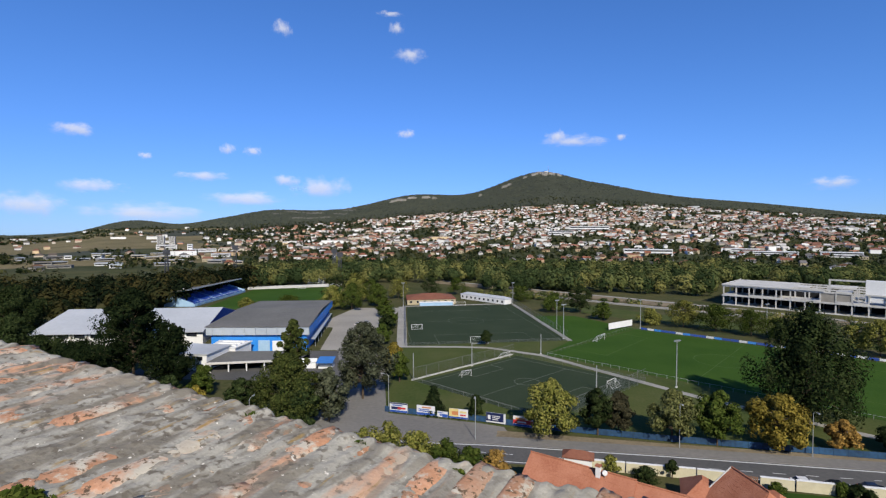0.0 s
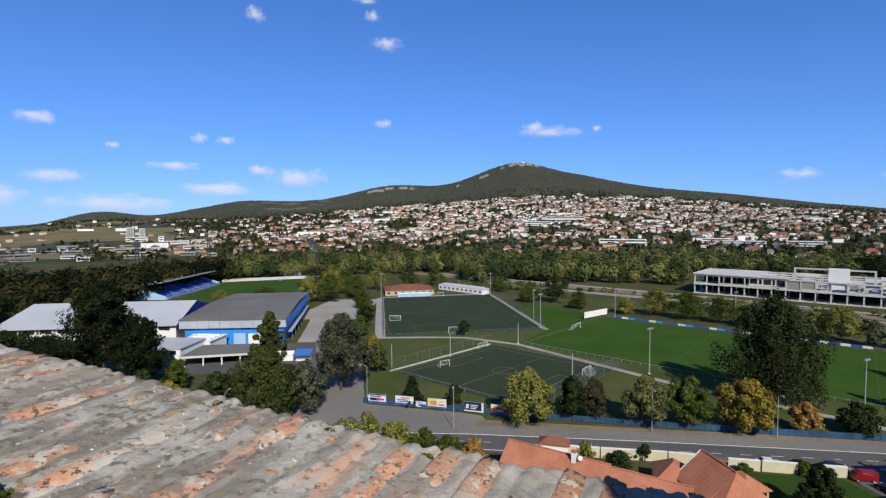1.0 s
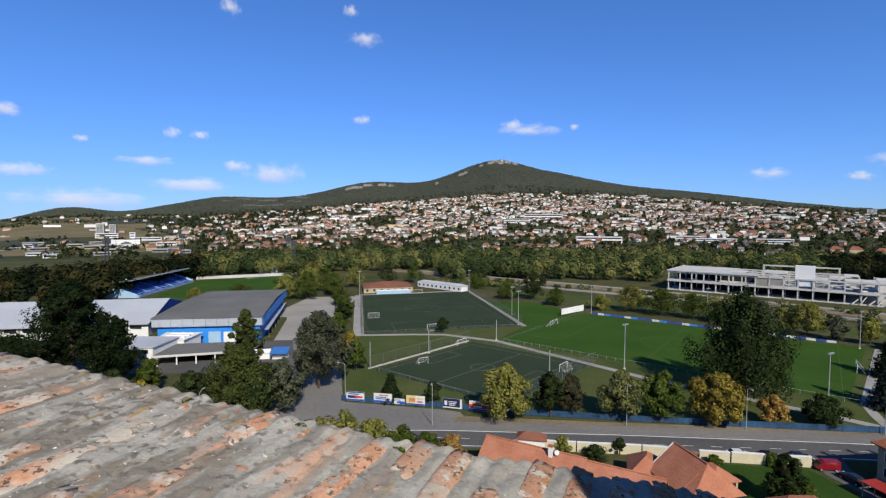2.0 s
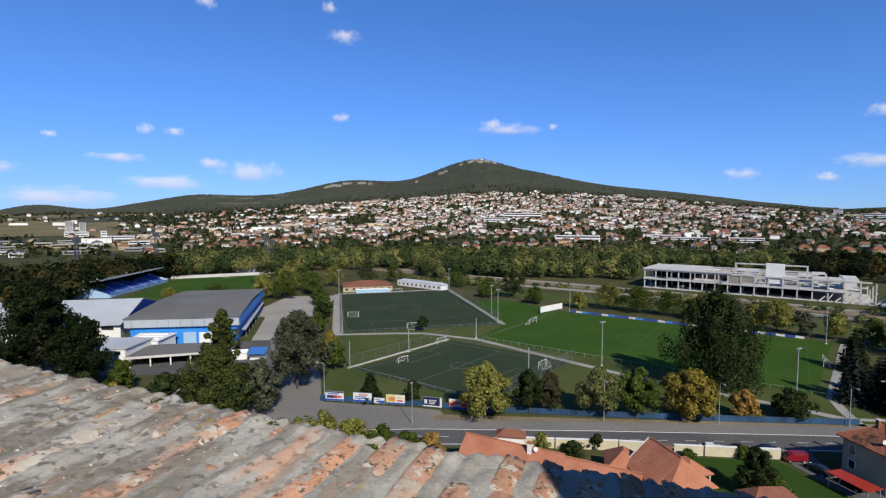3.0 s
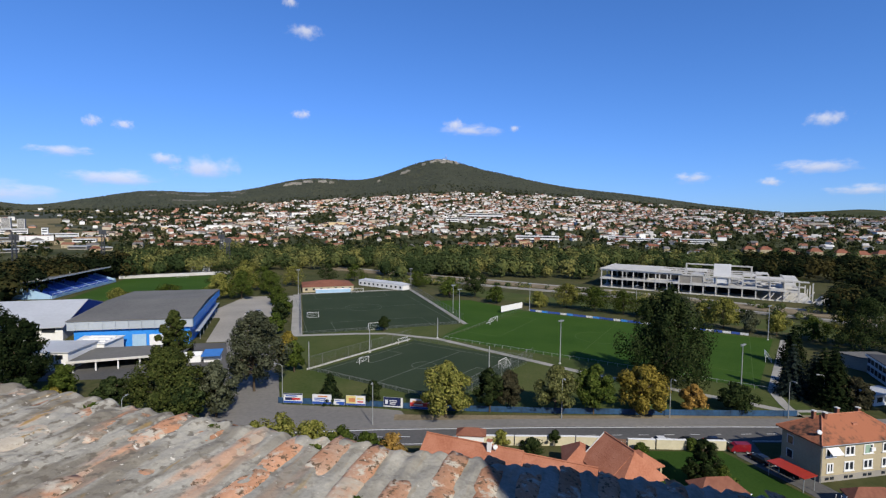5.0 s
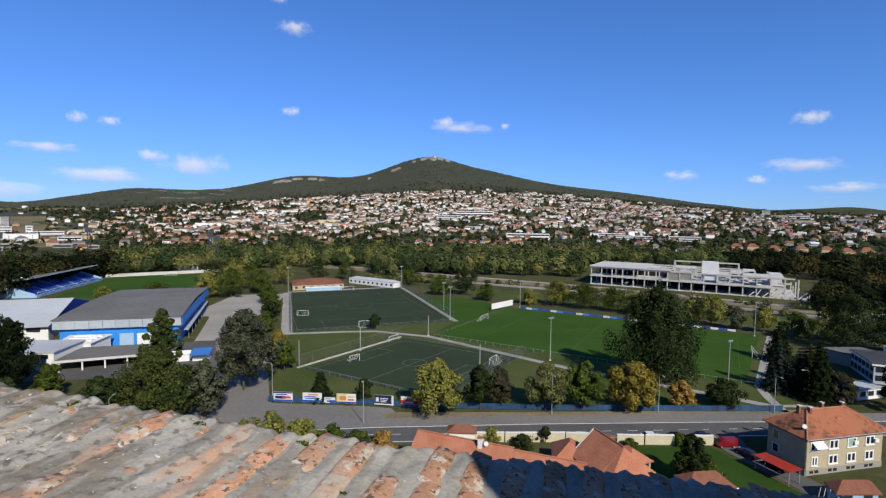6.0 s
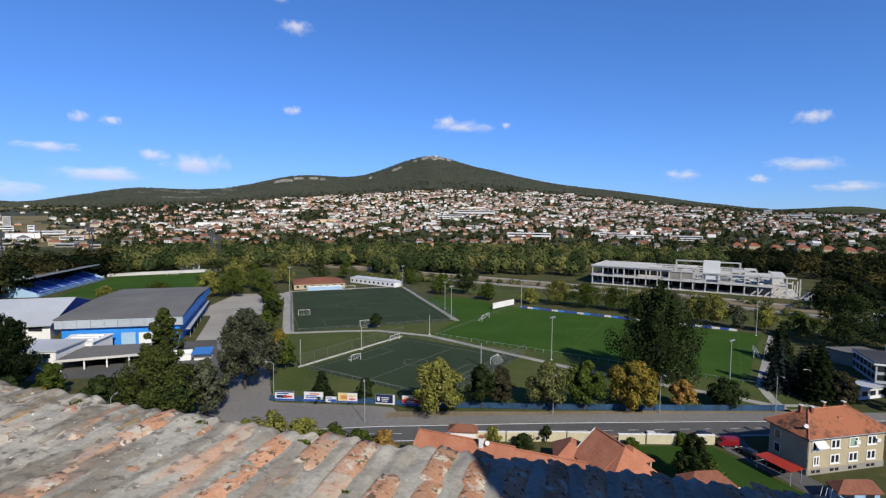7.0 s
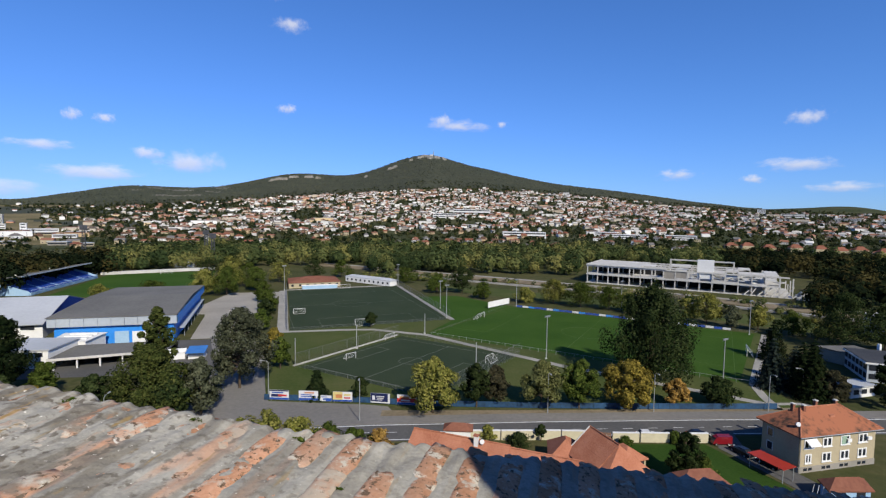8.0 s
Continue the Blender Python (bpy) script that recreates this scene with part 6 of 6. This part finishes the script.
            for q0, q1, r0, r1 in ((-w - 0.1, w + 0.1, z - 0.1, z + 0.12), (-w - 0.1, w + 0.1, z + 1.4, z + 1.6), (-w - 0.1, -w + 0.14, z + 0.12, z + 1.4), (w - 0.14, w + 0.1, z + 0.12, z + 1.4), (-0.14, 0.14, z + 0.12, z + 1.4)):
                fr.box(x + q0, x + q1, y0 - 0.09, y0 + 0.02, r0, r1)
            part("frame", fr, M_WHITE, wd)
            part("sill", Geo().box(x - w - 0.2, x + w + 0.2, y0 - 0.2, y0 + 0.02, z - 0.18, z - 0.1), M_WHITE, wd)
    aw = part("awning", Geo().slab((82.7, y0 - 1.2, 5.2), (85.1, y0 - 1.2, 5.2), (85.1, y0 - 0.05, 6.1), (82.7, y0 - 0.05, 6.1), 0.06), M_WHITE, a)
    part("shutter", Geo().box(90.9, 92.0, y0 - 0.12, y0 - 0.05, 4.5, 6.0), plain("green_shutter", (0.35, 0.5, 0.38)), a)
    for i in range(4):
        for s in (-0.6, 0.5):
            x = x0 + 2.0 + i * 4.1 + s
            part("cellar_window", Geo().box(x - 0.4, x + 0.4, y0 - 0.12, y0 + 0.02, 0.35, 0.85), M_GLASS, a)
    for y, z in ((73.4, 4.4), (73.4, 1.8)):
        wd = part("window", Geo().box(x0 - 0.05, x0 + 0.05, y - 0.55, y + 0.55, z, z + 1.4), M_GLASS, a)
        part("frame", Geo().box(x0 - 0.09, x0 + 0.02, y - 0.65, y - 0.55, z - 0.1, z + 1.5).box(x0 - 0.09, x0 + 0.02, y + 0.55, y + 0.65, z - 0.1, z + 1.5).box(x0 - 0.09, x0 + 0.02, y - 0.55, y + 0.55, z + 1.4, z + 1.5), M_WHITE, wd)
    part("gutter", Geo().tube((x0 - e, y0 - e - 0.06, ze - 0.1), (x1 + e, y0 - e - 0.06, ze - 0.1), 0.08, n=6), M_STEEL, a)
    part("downpipe", Geo().tube((x0 + 0.1, y0 - 0.12, 0), (x0 + 0.1, y0 - 0.12, ze), 0.06, n=6), M_STEEL, a)
    for x in (92.3, 97.0):
        part("air_conditioner", Geo().box(x - 0.45, x + 0.45, y0 - 0.45, y0 - 0.1, 4.9, 5.5), M_WHITE, a)

    s = thing("carport", "low carport with a bright red sheet roof", "carport")
    part("roof", Geo().slab((74.6, 71.6, 2.6), (77.4, 71.6, 2.8), (78.4, 65.2, 2.8), (75.4, 65.0, 2.6), 0.1), M_REDP, s, "red sheet-metal roof")
    for p in ((74.9, 71.3), (77.1, 71.3), (78.1, 65.5), (75.7, 65.3)):
        part("post", Geo().tube((*p, 0), (*p, 2.6), 0.07), M_STEEL, s)
    t = low_house("garden_shed", [(77.4, 58.4), (83.8, 57.2), (86.0, 60.2), (79.0, 61.4)], 2.5, "garden house with a dull red hipped roof", M_PALEB, M_BRICKR, rise=1.3, windows=2)
    for k in range(6):
        part("lattice", Geo().tube((76.0 + 0.5 * k, 60.5 - 0.4 * k, 0), (76.3 + 0.5 * k, 60.3 - 0.4 * k, 2.6), 0.05, n=5), M_WHITE, t)


build_apartment()


# ---- red-roofed houses below the wall
def tiled_slope(parent, a, b, c, d, material, rows=9):
    """A roof slope of overlapping tile courses: a, b along the ridge, d, c along the eave."""
    a, b, c, d = (Vector(p) for p in (a, b, c, d))
    nn = (b - a).cross(d - a).normalized()
    if nn.z < 0:
        nn = -nn
    for k in range(rows):
        u0, u1 = k / rows, (k + 1.12) / rows
        p0, p1, p2, p3 = a.lerp(d, u0), b.lerp(c, u0), b.lerp(c, min(u1, 1.02)), a.lerp(d, min(u1, 1.02))
        part("tile_course", Geo().slab(p0 + nn * 0.02, p1 + nn * 0.02, p2 + nn * 0.04, p3 + nn * 0.04, 0.04), material, parent)


def build_red_houses():
    h = thing("long_house", "long low house with an orange-red tiled roof", "house")
    r0, r1 = Vector((15.2, 83.8)), Vector((39.2, 67.2))
    d = (r1 - r0).normalized()
    n = Vector((d.y, -d.x))
    if n.y > 0:
        n = -n
    q = lambda s, t: tuple(r0 + d * s + n * t)
    L = (r1 - r0).length
    part("wall", Geo().prism([q(0.5, -4.6), q(L - 0.5, -4.6), q(L - 0.5, 4.6), q(0.5, 4.6)], -0.2, 3.6), M_CREAM, h)
    for s0, s1, z in ((0, L * 0.60, 7.0), (L * 0.60, L, 6.7)):
        ra = part("roof", Geo().slab((*q(s0, 0), z), (*q(s1, 0), z), (*q(s1, 5.4), z - 3.6), (*q(s0, 5.4), z - 3.6), 0.2), M_REDT, h, "orange-red tiled roof")
        tiled_slope(ra, (*q(s0, 0), z + 0.02), (*q(s1, 0), z + 0.02), (*q(s1, 5.4), z - 3.58), (*q(s0, 5.4), z - 3.58), M_REDT)
        part("roof", Geo().slab((*q(s0, -5.4), z - 3.6), (*q(s1, -5.4), z - 3.6), (*q(s1, 0), z), (*q(s0, 0), z), 0.2), M_REDT, h)
        part("ridge", Geo().tube((*q(s0, 0), z + 0.12), (*q(s1, 0), z + 0.12), 0.14, n=7), M_REDT, h)
    for s in (11.5,):
        c = part("chimney", Geo().prism([q(s, 0.4), q(s + 0.7, 0.4), q(s + 0.7, 1.1), q(s, 1.1)], 5.8, 8.1), M_WHITE, h)
        part("cap", Geo().prism([q(s - 0.1, 0.3), q(s + 0.8, 0.3), q(s + 0.8, 1.2), q(s - 0.1, 1.2)], 8.1, 8.25), M_REDT, c)
    dd = thing("satellite_dish", "small white satellite dish on the roof", "satellite dish")
    part("dish", Geo().tube((*q(12.9, 0.9), 7.3), (*q(12.95, 1.05), 7.33), 0.42, 0.36, 12), M_WHITE, dd)
    part("pole", Geo().tube((*q(12.9, 0.85), 6.2), (*q(12.9, 0.85), 7.3), 0.04), M_STEEL, dd)

    g2 = thing("gabled_house", "small house with a steep orange tiled roof", "house")
    a, b = Vector((46.0, 77.2)), Vector((47.0, 69.6))
    d = (b - a).normalized()
    n = Vector((-d.y, d.x))
    if n.x > 0:
        n = -n
    p = lambda s, t: tuple(a + d * s + n * t)
    L = (b - a).length
    part("wall", Geo().prism([p(0.3, -4.2), p(L, -4.2), p(L, 4.2), p(0.3, 4.2)], -0.2, 3.8), M_CREAM, g2)
    part("gable", Geo().add([(*p(0.3, -4.2), 3.8), (*p(0.3, 4.2), 3.8), (*p(0.3, 0), 7.3), (*p(0.6, -4.2), 3.8), (*p(0.6, 4.2), 3.8), (*p(0.6, 0), 7.3)], [(0, 1, 2), (5, 4, 3), (0, 2, 5, 3), (1, 4, 5, 2)]), M_WHITE, g2)
    for s in (1, -1):
        rr = part("roof", Geo().slab((*p(0, 0), 7.5), (*p(L, 0), 7.5), (*p(L, s * 4.9), 3.5), (*p(0, s * 4.9), 3.5), 0.2), M_REDT, g2)
        tiled_slope(rr, (*p(0, 0), 7.52), (*p(L, 0), 7.52), (*p(L, s * 4.9), 3.52), (*p(0, s * 4.9), 3.52), M_REDT)
    part("hip", Geo().add([(*p(L, 0), 7.5), (*p(L + 2.6, 4.9), 3.4), (*p(L + 2.6, -4.9), 3.4), (*p(L, 4.9), 3.4), (*p(L, -4.9), 3.4)], [(0, 2, 1), (0, 1, 3), (0, 4, 2), (1, 2, 4, 3)]), M_REDT, g2)
    part("verge", Geo().tube((*p(-0.05, 0), 7.55), (*p(-0.05, 4.9), 3.55), 0.13, n=6), M_CONC, g2, "pale mortared verge")
    part("ridge", Geo().tube((*p(0, 0), 7.6), (*p(L, 0), 7.6), 0.13, n=6), M_REDT, g2)
    low_house("side_house", [(50.5, 72.8), (55.0, 73.5), (54.2, 79), (50.0, 78.4)], 2.6, "low extension with an orange tiled roof", M_CREAM, M_REDT, rise=1.6, windows=2)
    low_house("small_house", [(38.0, 76.5), (43.2, 74.2), (46.0, 80.6), (40.8, 82.8)], 2.7, "small house with a dark red hipped roof", M_CREAM, M_REDT, rise=2.6, windows=2)
    low_house("white_house", [(22.0, 88.0), (26.6, 86.6), (27.4, 89.2), (22.8, 90.6)], 4.3, "small white house with a dull red roof beside the road", M_WHITE, M_BRICKR, rise=0.9, windows=2)
    low_house("porch", [(53.6, 62.0), (60.4, 61.0), (60.8, 65.0), (54.0, 65.6)], 4.1, "low house with a dark red roof in the garden", M_CREAM, M_BRICKR, rise=1.6, windows=2)
    pg = thing("pergola", "white wooden pergola beside the garden house", "pergola")
    for k in range(5):
        y = 62.2 + 1.2 * k
        part("post", Geo().box(61.9, 62.05, y, y + 0.15, 0, 2.8), M_WHITE, pg)
        part("rafter", Geo().box(61.6, 62.6, y + 0.02, y + 0.12, 2.8, 2.98), M_WHITE, pg)
    for z in (0.9, 1.8, 2.6):
        part("rail", Geo().box(61.93, 62.02, 62.2, 67.1, z, z + 0.1), M_WHITE, pg)

    w = thing("garden_wall", "cream rendered garden wall along the road", "wall")
    for (q0, q1) in (((28, 91.8), (34, 90.6)), ((34.2, 90.5), (46, 88.2)), ((46.2, 88.1), (53, 86.4)), ((55.8, 85.2), (61, 84)), ((61.3, 84), (67, 82.7)), ((70, 82), (74.6, 81))):
        ww = part("wall", ribbon([q0, q1], 0.35, -0.1, 1.9), plain("pale_cream_paint", (0.66, 0.6, 0.42), 0.9), w)
        part("coping", ribbon([q0, q1], 0.5, 1.9, 2.02), M_WHITE, ww)
    gt = thing("brick_gate", "brown wooden gate in the garden wall", "gate")
    for k in range(9):
        part("slat", ribbon([(53.1 + 0.28 * k, 86.3 - 0.11 * k), (53.32 + 0.28 * k, 86.22 - 0.11 * k)], 0.06, 0.1, 1.8), plain("brown_wood", (0.25, 0.14, 0.09), 0.8) if k == 0 else bpy.data.materials["brown_wood"], gt)
    part("rail", ribbon([(53.1, 86.36), (55.6, 85.36)], 0.05, 0.5, 0.6), bpy.data.materials["brown_wood"], gt)


build_red_houses()


# ---- school beside the conifers
def build_school():
    s = thing("school_building", "pale flat-roofed school with rows of windows", "building")
    p = [(156, 117), (147, 104), (166, 91), (175, 105)]
    part("wall", Geo().prism(p, -0.2, 5.2), plain("pale_blue_render", (0.5, 0.55, 0.6), 0.9), s)
    c = Vector((161, 104.3))
    part("roof", Geo().prism([tuple(c + (Vector(q) - c) * 1.03) for q in p], 5.5, 5.75), M_FELT, s, "dark felt flat roof")
    part("roof_edge", Geo().prism([tuple(c + (Vector(q) - c) * 1.05) for q in p], 5.1, 5.55), M_WHITE, s)
    part("annexe", Geo().prism([(155, 125.3), (168, 123.3), (166.5, 112.2), (156.4, 117.3)], -0.2, 3.8), M_GREYR, s)
    part("annexe_roof", Geo().prism([(154.6, 125.8), (168.5, 123.7), (166.9, 112.1), (156.2, 117.5)], 3.8, 4.1), M_ROOFG, s, "grey felt roof")
    part("chimney", Geo().box(164, 164.8, 113, 113.8, 4, 7.4), M_WHITE, s)
    for a, b, n in ((p[0], p[1], 6), (p[1], p[2], 8)):
        a, b = Vector(a), Vector(b)
        d = (b - a).normalized()
        for i in range(n):
            q = a.lerp(b, (i + 0.5) / n)
            for z in (0.9, 3.3):
                part("window", ribbon([tuple(q - d * 1.0), tuple(q + d * 1.0)], 0.16, z, z + 1.5), M_GLASS, s)
    u = thing("school_wing", "small white flat-roofed wing of the school", "building")
    part("wall", Geo().prism([(129, 94.5), (137.5, 94.9), (137.1, 99.5), (128.6, 99.1)], -0.2, 2.7), M_WHITE, u)
    part("roof", Geo().prism([(128.6, 94.1), (137.9, 94.5), (137.5, 99.9), (128.2, 99.5)], 2.7, 2.95), M_WROOF, u)
    for k in range(3):
        part("window", ribbon([(129.8 + 2.8 * k, 94.53 + 0.13 * k), (131.6 + 2.8 * k, 94.61 + 0.13 * k)], 0.16, 0.9, 2.1), M_GLASS, u)
    v = thing("gym_building", "larger flat-roofed building behind the school", "building")
    part("wall", Geo().prism([(200, 128), (232, 116), (240, 138), (208, 150)], -0.2, 8), plain("pale_grey_cladding", (0.5, 0.52, 0.55)), v)
    part("roof", Geo().prism([(199.5, 127.6), (232.2, 115.4), (240.6, 138.3), (207.8, 150.6)], 8, 8.5), M_WHITE, v)
    part("window_band", Geo().prism([(200.2, 127.7), (231.6, 115.9), (231.7, 116.2), (200.3, 128)], 4.5, 6.2), M_GLASS, v)


build_school()


# ---- cars
def car(x, y, turn, paint, label, z=0.05):
    c = thing("car", label, "car", "cars", pose(x, y, z, 0, 0, turn))
    prof = [(-2.15, 0.35), (-2.2, 0.75), (-1.95, 0.92), (-1.3, 1.0), (1.0, 0.96), (1.95, 0.80), (2.2, 0.62), (2.15, 0.32)]
    g = Geo()
    n = len(prof)
    g.add([(a, -0.85, b) for a, b in prof] + [(a, 0.85, b) for a, b in prof], [tuple(range(n))[::-1], tuple(range(n, 2 * n))] + [(i, (i + 1) % n, n + (i + 1) % n, n + i) for i in range(n)])
    part("body", g, paint, c)
    gl = Geo().add([(-1.75, -0.76, 0.95), (1.05, -0.76, 0.95), (0.35, -0.6, 1.38), (-1.2, -0.6, 1.38), (-1.75, 0.76, 0.95), (1.05, 0.76, 0.95), (0.35, 0.6, 1.38), (-1.2, 0.6, 1.38)],
                   [(0, 1, 2, 3), (7, 6, 5, 4), (1, 5, 6, 2), (4, 0, 3, 7), (3, 2, 6, 7)])
    part("glasshouse", gl, M_GLASS, c)
    part("roof", Geo().box(-1.2, 0.36, -0.61, 0.61, 1.37, 1.44), paint, c)
    for i in (-1.35, 1.35):
        for s in (-1, 1):
            w = part("wheel", Geo().tube((i, s * 0.68, 0.31), (i, s * 0.88, 0.31), 0.31, n=14), M_TYRE, c)
            part("rim", Geo().tube((i, s * 0.86, 0.31), (i, s * 0.895, 0.31), 0.18, n=10), M_STEEL, w)
    for s in (-0.6, 0.6):
        part("headlight", Geo().box(2.02, 2.2, s - 0.2, s + 0.2, 0.6, 0.74), M_WHITE, c)
        part("tail_light", Geo().box(-2.2, -2.05, s - 0.2, s + 0.2, 0.7, 0.85), M_REDP, c)


P_BLACK, P_SILVER, P_WHITE, P_RED = plain("black_car_paint", (0.015, 0.016, 0.02), 0.2), plain("silver_car_paint", (0.55, 0.56, 0.58), 0.25, 0.3), plain("white_car_paint", (0.78, 0.78, 0.78), 0.25), plain("red_car_paint", (0.24, 0.012, 0.02), 0.25)
car(64.0, 85.6, -12, P_WHITE, "white car parked along the garden wall")
car(69.0, 84.4, -12, P_BLACK, "black car parked along the garden wall")
car(74.5, 83.6, -12, P_BLACK, "dark car parked at the drive")
car(77.4, 75.6, 95, P_BLACK, "black car parked on the drive")
car(78.6, 70.6, 98, P_BLACK, "black car parked on the drive")
car(22.5, 92.0, -10, P_WHITE, "white car parked at the roadside")
car(-36.0, 142.0, 20, P_BLACK, "dark car parked before the shed")
car(-41.0, 236.0, 70, P_WHITE, "white car parked in the stadium yard")
car(-37.5, 240.0, 70, P_SILVER, "silver car parked in the stadium yard")


def van(x, y, turn, paint, label, size=1.0):
    v = thing("van", label, "van", "", pose(x, y, 0.05, 0, 0, turn) @ Matrix.Diagonal((size, size, size, 1)))
    part("box", Geo().box(-2.6, 1.2, -1.0, 1.0, 0.5, 2.5), paint, v)
    side = [(1.2, 0.5), (2.7, 0.5), (2.6, 1.2), (1.9, 2.1), (1.2, 2.4)]
    n = len(side)
    part("cab", Geo().add([(a, -0.98, z) for a, z in side] + [(a, 0.98, z) for a, z in side], [tuple(range(n)), tuple(range(n, 2 * n))[::-1]] + [(i, n + i, n + (i + 1) % n, (i + 1) % n) for i in range(n)]), paint, v)
    part("windscreen", Geo().slab((2.62, -0.85, 1.28), (2.62, 0.85, 1.28), (1.98, 0.85, 2.08), (1.98, -0.85, 2.08), 0.06), M_GLASS, v)
    part("rear_window", Geo().box(-2.63, -2.58, -0.8, 0.8, 1.5, 2.2), M_GLASS, v)
    for i in (-1.6, 1.8):
        for k in (-1, 1):
            w = part("wheel", Geo().tube((i, k * 0.8, 0.36), (i, k * 1.03, 0.36), 0.36, n=14), M_TYRE, v)
            part("rim", Geo().tube((i, k * 1.01, 0.36), (i, k * 1.05, 0.36), 0.2, n=10), M_STEEL, w)


van(-90.5, 156.0, 8, P_WHITE, "white box van parked beside the yard building")
van(76.6, 79.8, 168, P_RED, "dark red van parked beside the drive", 0.72)


# ---- landmarks of the town and the mountain
def town_block(x, y, w, d, h, turn, wall, label, floors=2, name="apartment_block", roof=None):
    b = thing(name, label, "building", "", pose(x, y, land(x, y), 0, 0, turn))
    part("wall", Geo().box(-w / 2, w / 2, -d / 2, d / 2, -5, h), wall, b)
    part("roof", Geo().box(-w / 2 - 0.4, w / 2 + 0.4, -d / 2 - 0.4, d / 2 + 0.4, h, h + 0.6), roof or M_WHITE, b)
    for f in range(floors):
        z = (f + 0.35) * h / floors
        part("window_band", Geo().box(-w / 2 + 1, w / 2 - 1, -d / 2 - 0.1, -d / 2 + 0.1, z, z + h / floors * 0.45), M_GLASS, b)


def polar(az, r):
    return r * math.sin(radians(az)), r * math.cos(radians(az))


for az, r, w, d, h, tn, lb in ((22.6, 885, 74, 14, 10, -20, "long white two-storey building at the foot of the town"), (16.5, 1290, 95, 14, 12, -14, "long white block among the houses"), (13.5, 1210, 60, 12, 9, -14, "white block among the houses"),
                               (34.0, 940, 60, 20, 6, -30, "low pale hall beside the wood"), (39.0, 950, 50, 16, 7, -35, "low grey hall beside the wood"), (31.5, 960, 40, 14, 7, -28, "low white hall beside the wood"),
                               (-26.0, 1000, 44, 16, 7, 25, "white factory hall in the plain"), (-29.3, 1120, 36, 14, 8, 25, "white factory hall in the plain"), (48.5, 1900, 60, 20, 11, -45, "white blocks at the far edge of town"),
                               (52.5, 1800, 60, 30, 7, -50, "white halls at the far edge of town"), (55.5, 1700, 60, 30, 7, -50, "white halls at the far edge of town"), (46.0, 2100, 24, 14, 17, -45, "pale tower block at the far edge of town")):
    town_block(*polar(az, r), w, d, h, tn, M_WHITE, lb, 2 if h < 15 else 6)
town_block(*polar(-29.8, 1260), 14, 14, 20, 20, M_CONC, "grey concrete tower block in the plain", 9)
town_block(*polar(-28.8, 1270), 12, 12, 17, 20, M_CONC, "grey concrete tower block in the plain", 8)
town_block(*polar(-27.2, 1000), 8, 8, 16, 20, M_WHITE, "white church-like tower in the plain", 4)

for k in range(8):
    x, y = polar(43.6 + 1.7 * k + 0.35 * math.sin(5.1 * k), 800 + 22 * math.sin(2.3 * k))
    low_house("row_house", [(x - 9, y - 2), (x + 5, y - 8), (x + 9, y + 1), (x - 5, y + 7)], 7.5, "pale house with a steep red roof beside the wood", M_CREAM, M_BRICKR, rise=4.6, windows=3)
wr = random.Random(12)
for k in range(30):
    az = wr.uniform(-43, -29) if k < 21 else wr.uniform(-29, -22)
    x, y = polar(az, wr.uniform(720, 1010))
    town_block(x, y, wr.uniform(9, 30), wr.uniform(8, 14), wr.uniform(3, 5), -az + wr.uniform(-30, 30), wr.choice((M_WHITE, M_GREYR, M_GREYR, M_CREAM)), "low works hall in the plain with a pale roof", 1, "works_hall", wr.choice((M_ROOFG, M_WROOF, M_FASC)))

mt = thing("summit_mast", "thin red and white transmitter mast on the summit", "mast")
sx, sy = polar(12.0, 2850)
sz = land(sx, sy) - 2
part("mast", Geo().tube((sx, sy, sz), (sx, sy, sz + 34), 1.6, 0.7), M_STEEL, mt)
part("platform", Geo().tube((sx, sy, sz + 14), (sx, sy, sz + 16), 4, 4), M_STEEL, mt)
sb = thing("summit_building", "pale building on the mountain top", "building")
part("wall", Geo().box(sx - 20, sx - 5, sy - 6, sy + 6, sz - 6, sz + 7), M_WHITE, sb)
part("roof", Geo().box(sx - 20.6, sx - 4.4, sy - 6.6, sy + 6.6, sz + 7, sz + 8.2), M_ROOFG, sb)


# ---- plants on the wall cap
def tuft(x, y, w, leaf, seed, label, n=500, size=0.03, h=0.12):
    rng = np.random.default_rng(seed)
    p = rng.normal(size=(n, 3)) * np.array([w * 0.5, w * 0.3, 0])
    zz = np.array([cap_z(x + a, y + b) for a, b, _ in p]) - 0.02 + rng.random(n) * h * np.exp(-(p[:, 0] / w) ** 2 - (p[:, 1] / w) ** 2 * 3)
    q = np.stack([p[:, 0] + x, p[:, 1] + y, zz], 1)
    tagged(new("moss_tuft", quad_mesh("moss_tuft", leaf_quads(q, np.full(n, size), rng), leaf)), label, "plant", "", "stuff")


tuft(-1.98, 2.27, 0.13, L_GREEN, 80, "green tuft of moss and grass on the tiles", 900, 0.022, 0.09)
for k, (x, y) in enumerate(((0.35, 2.55), (-0.55, 3.2), (0.1, 3.05), (-1.3, 3.35))):
    tuft(x, y, 0.05, L_GREEN, 81 + k, "small tuft of moss between old tiles", 60, 0.016, 0.03)
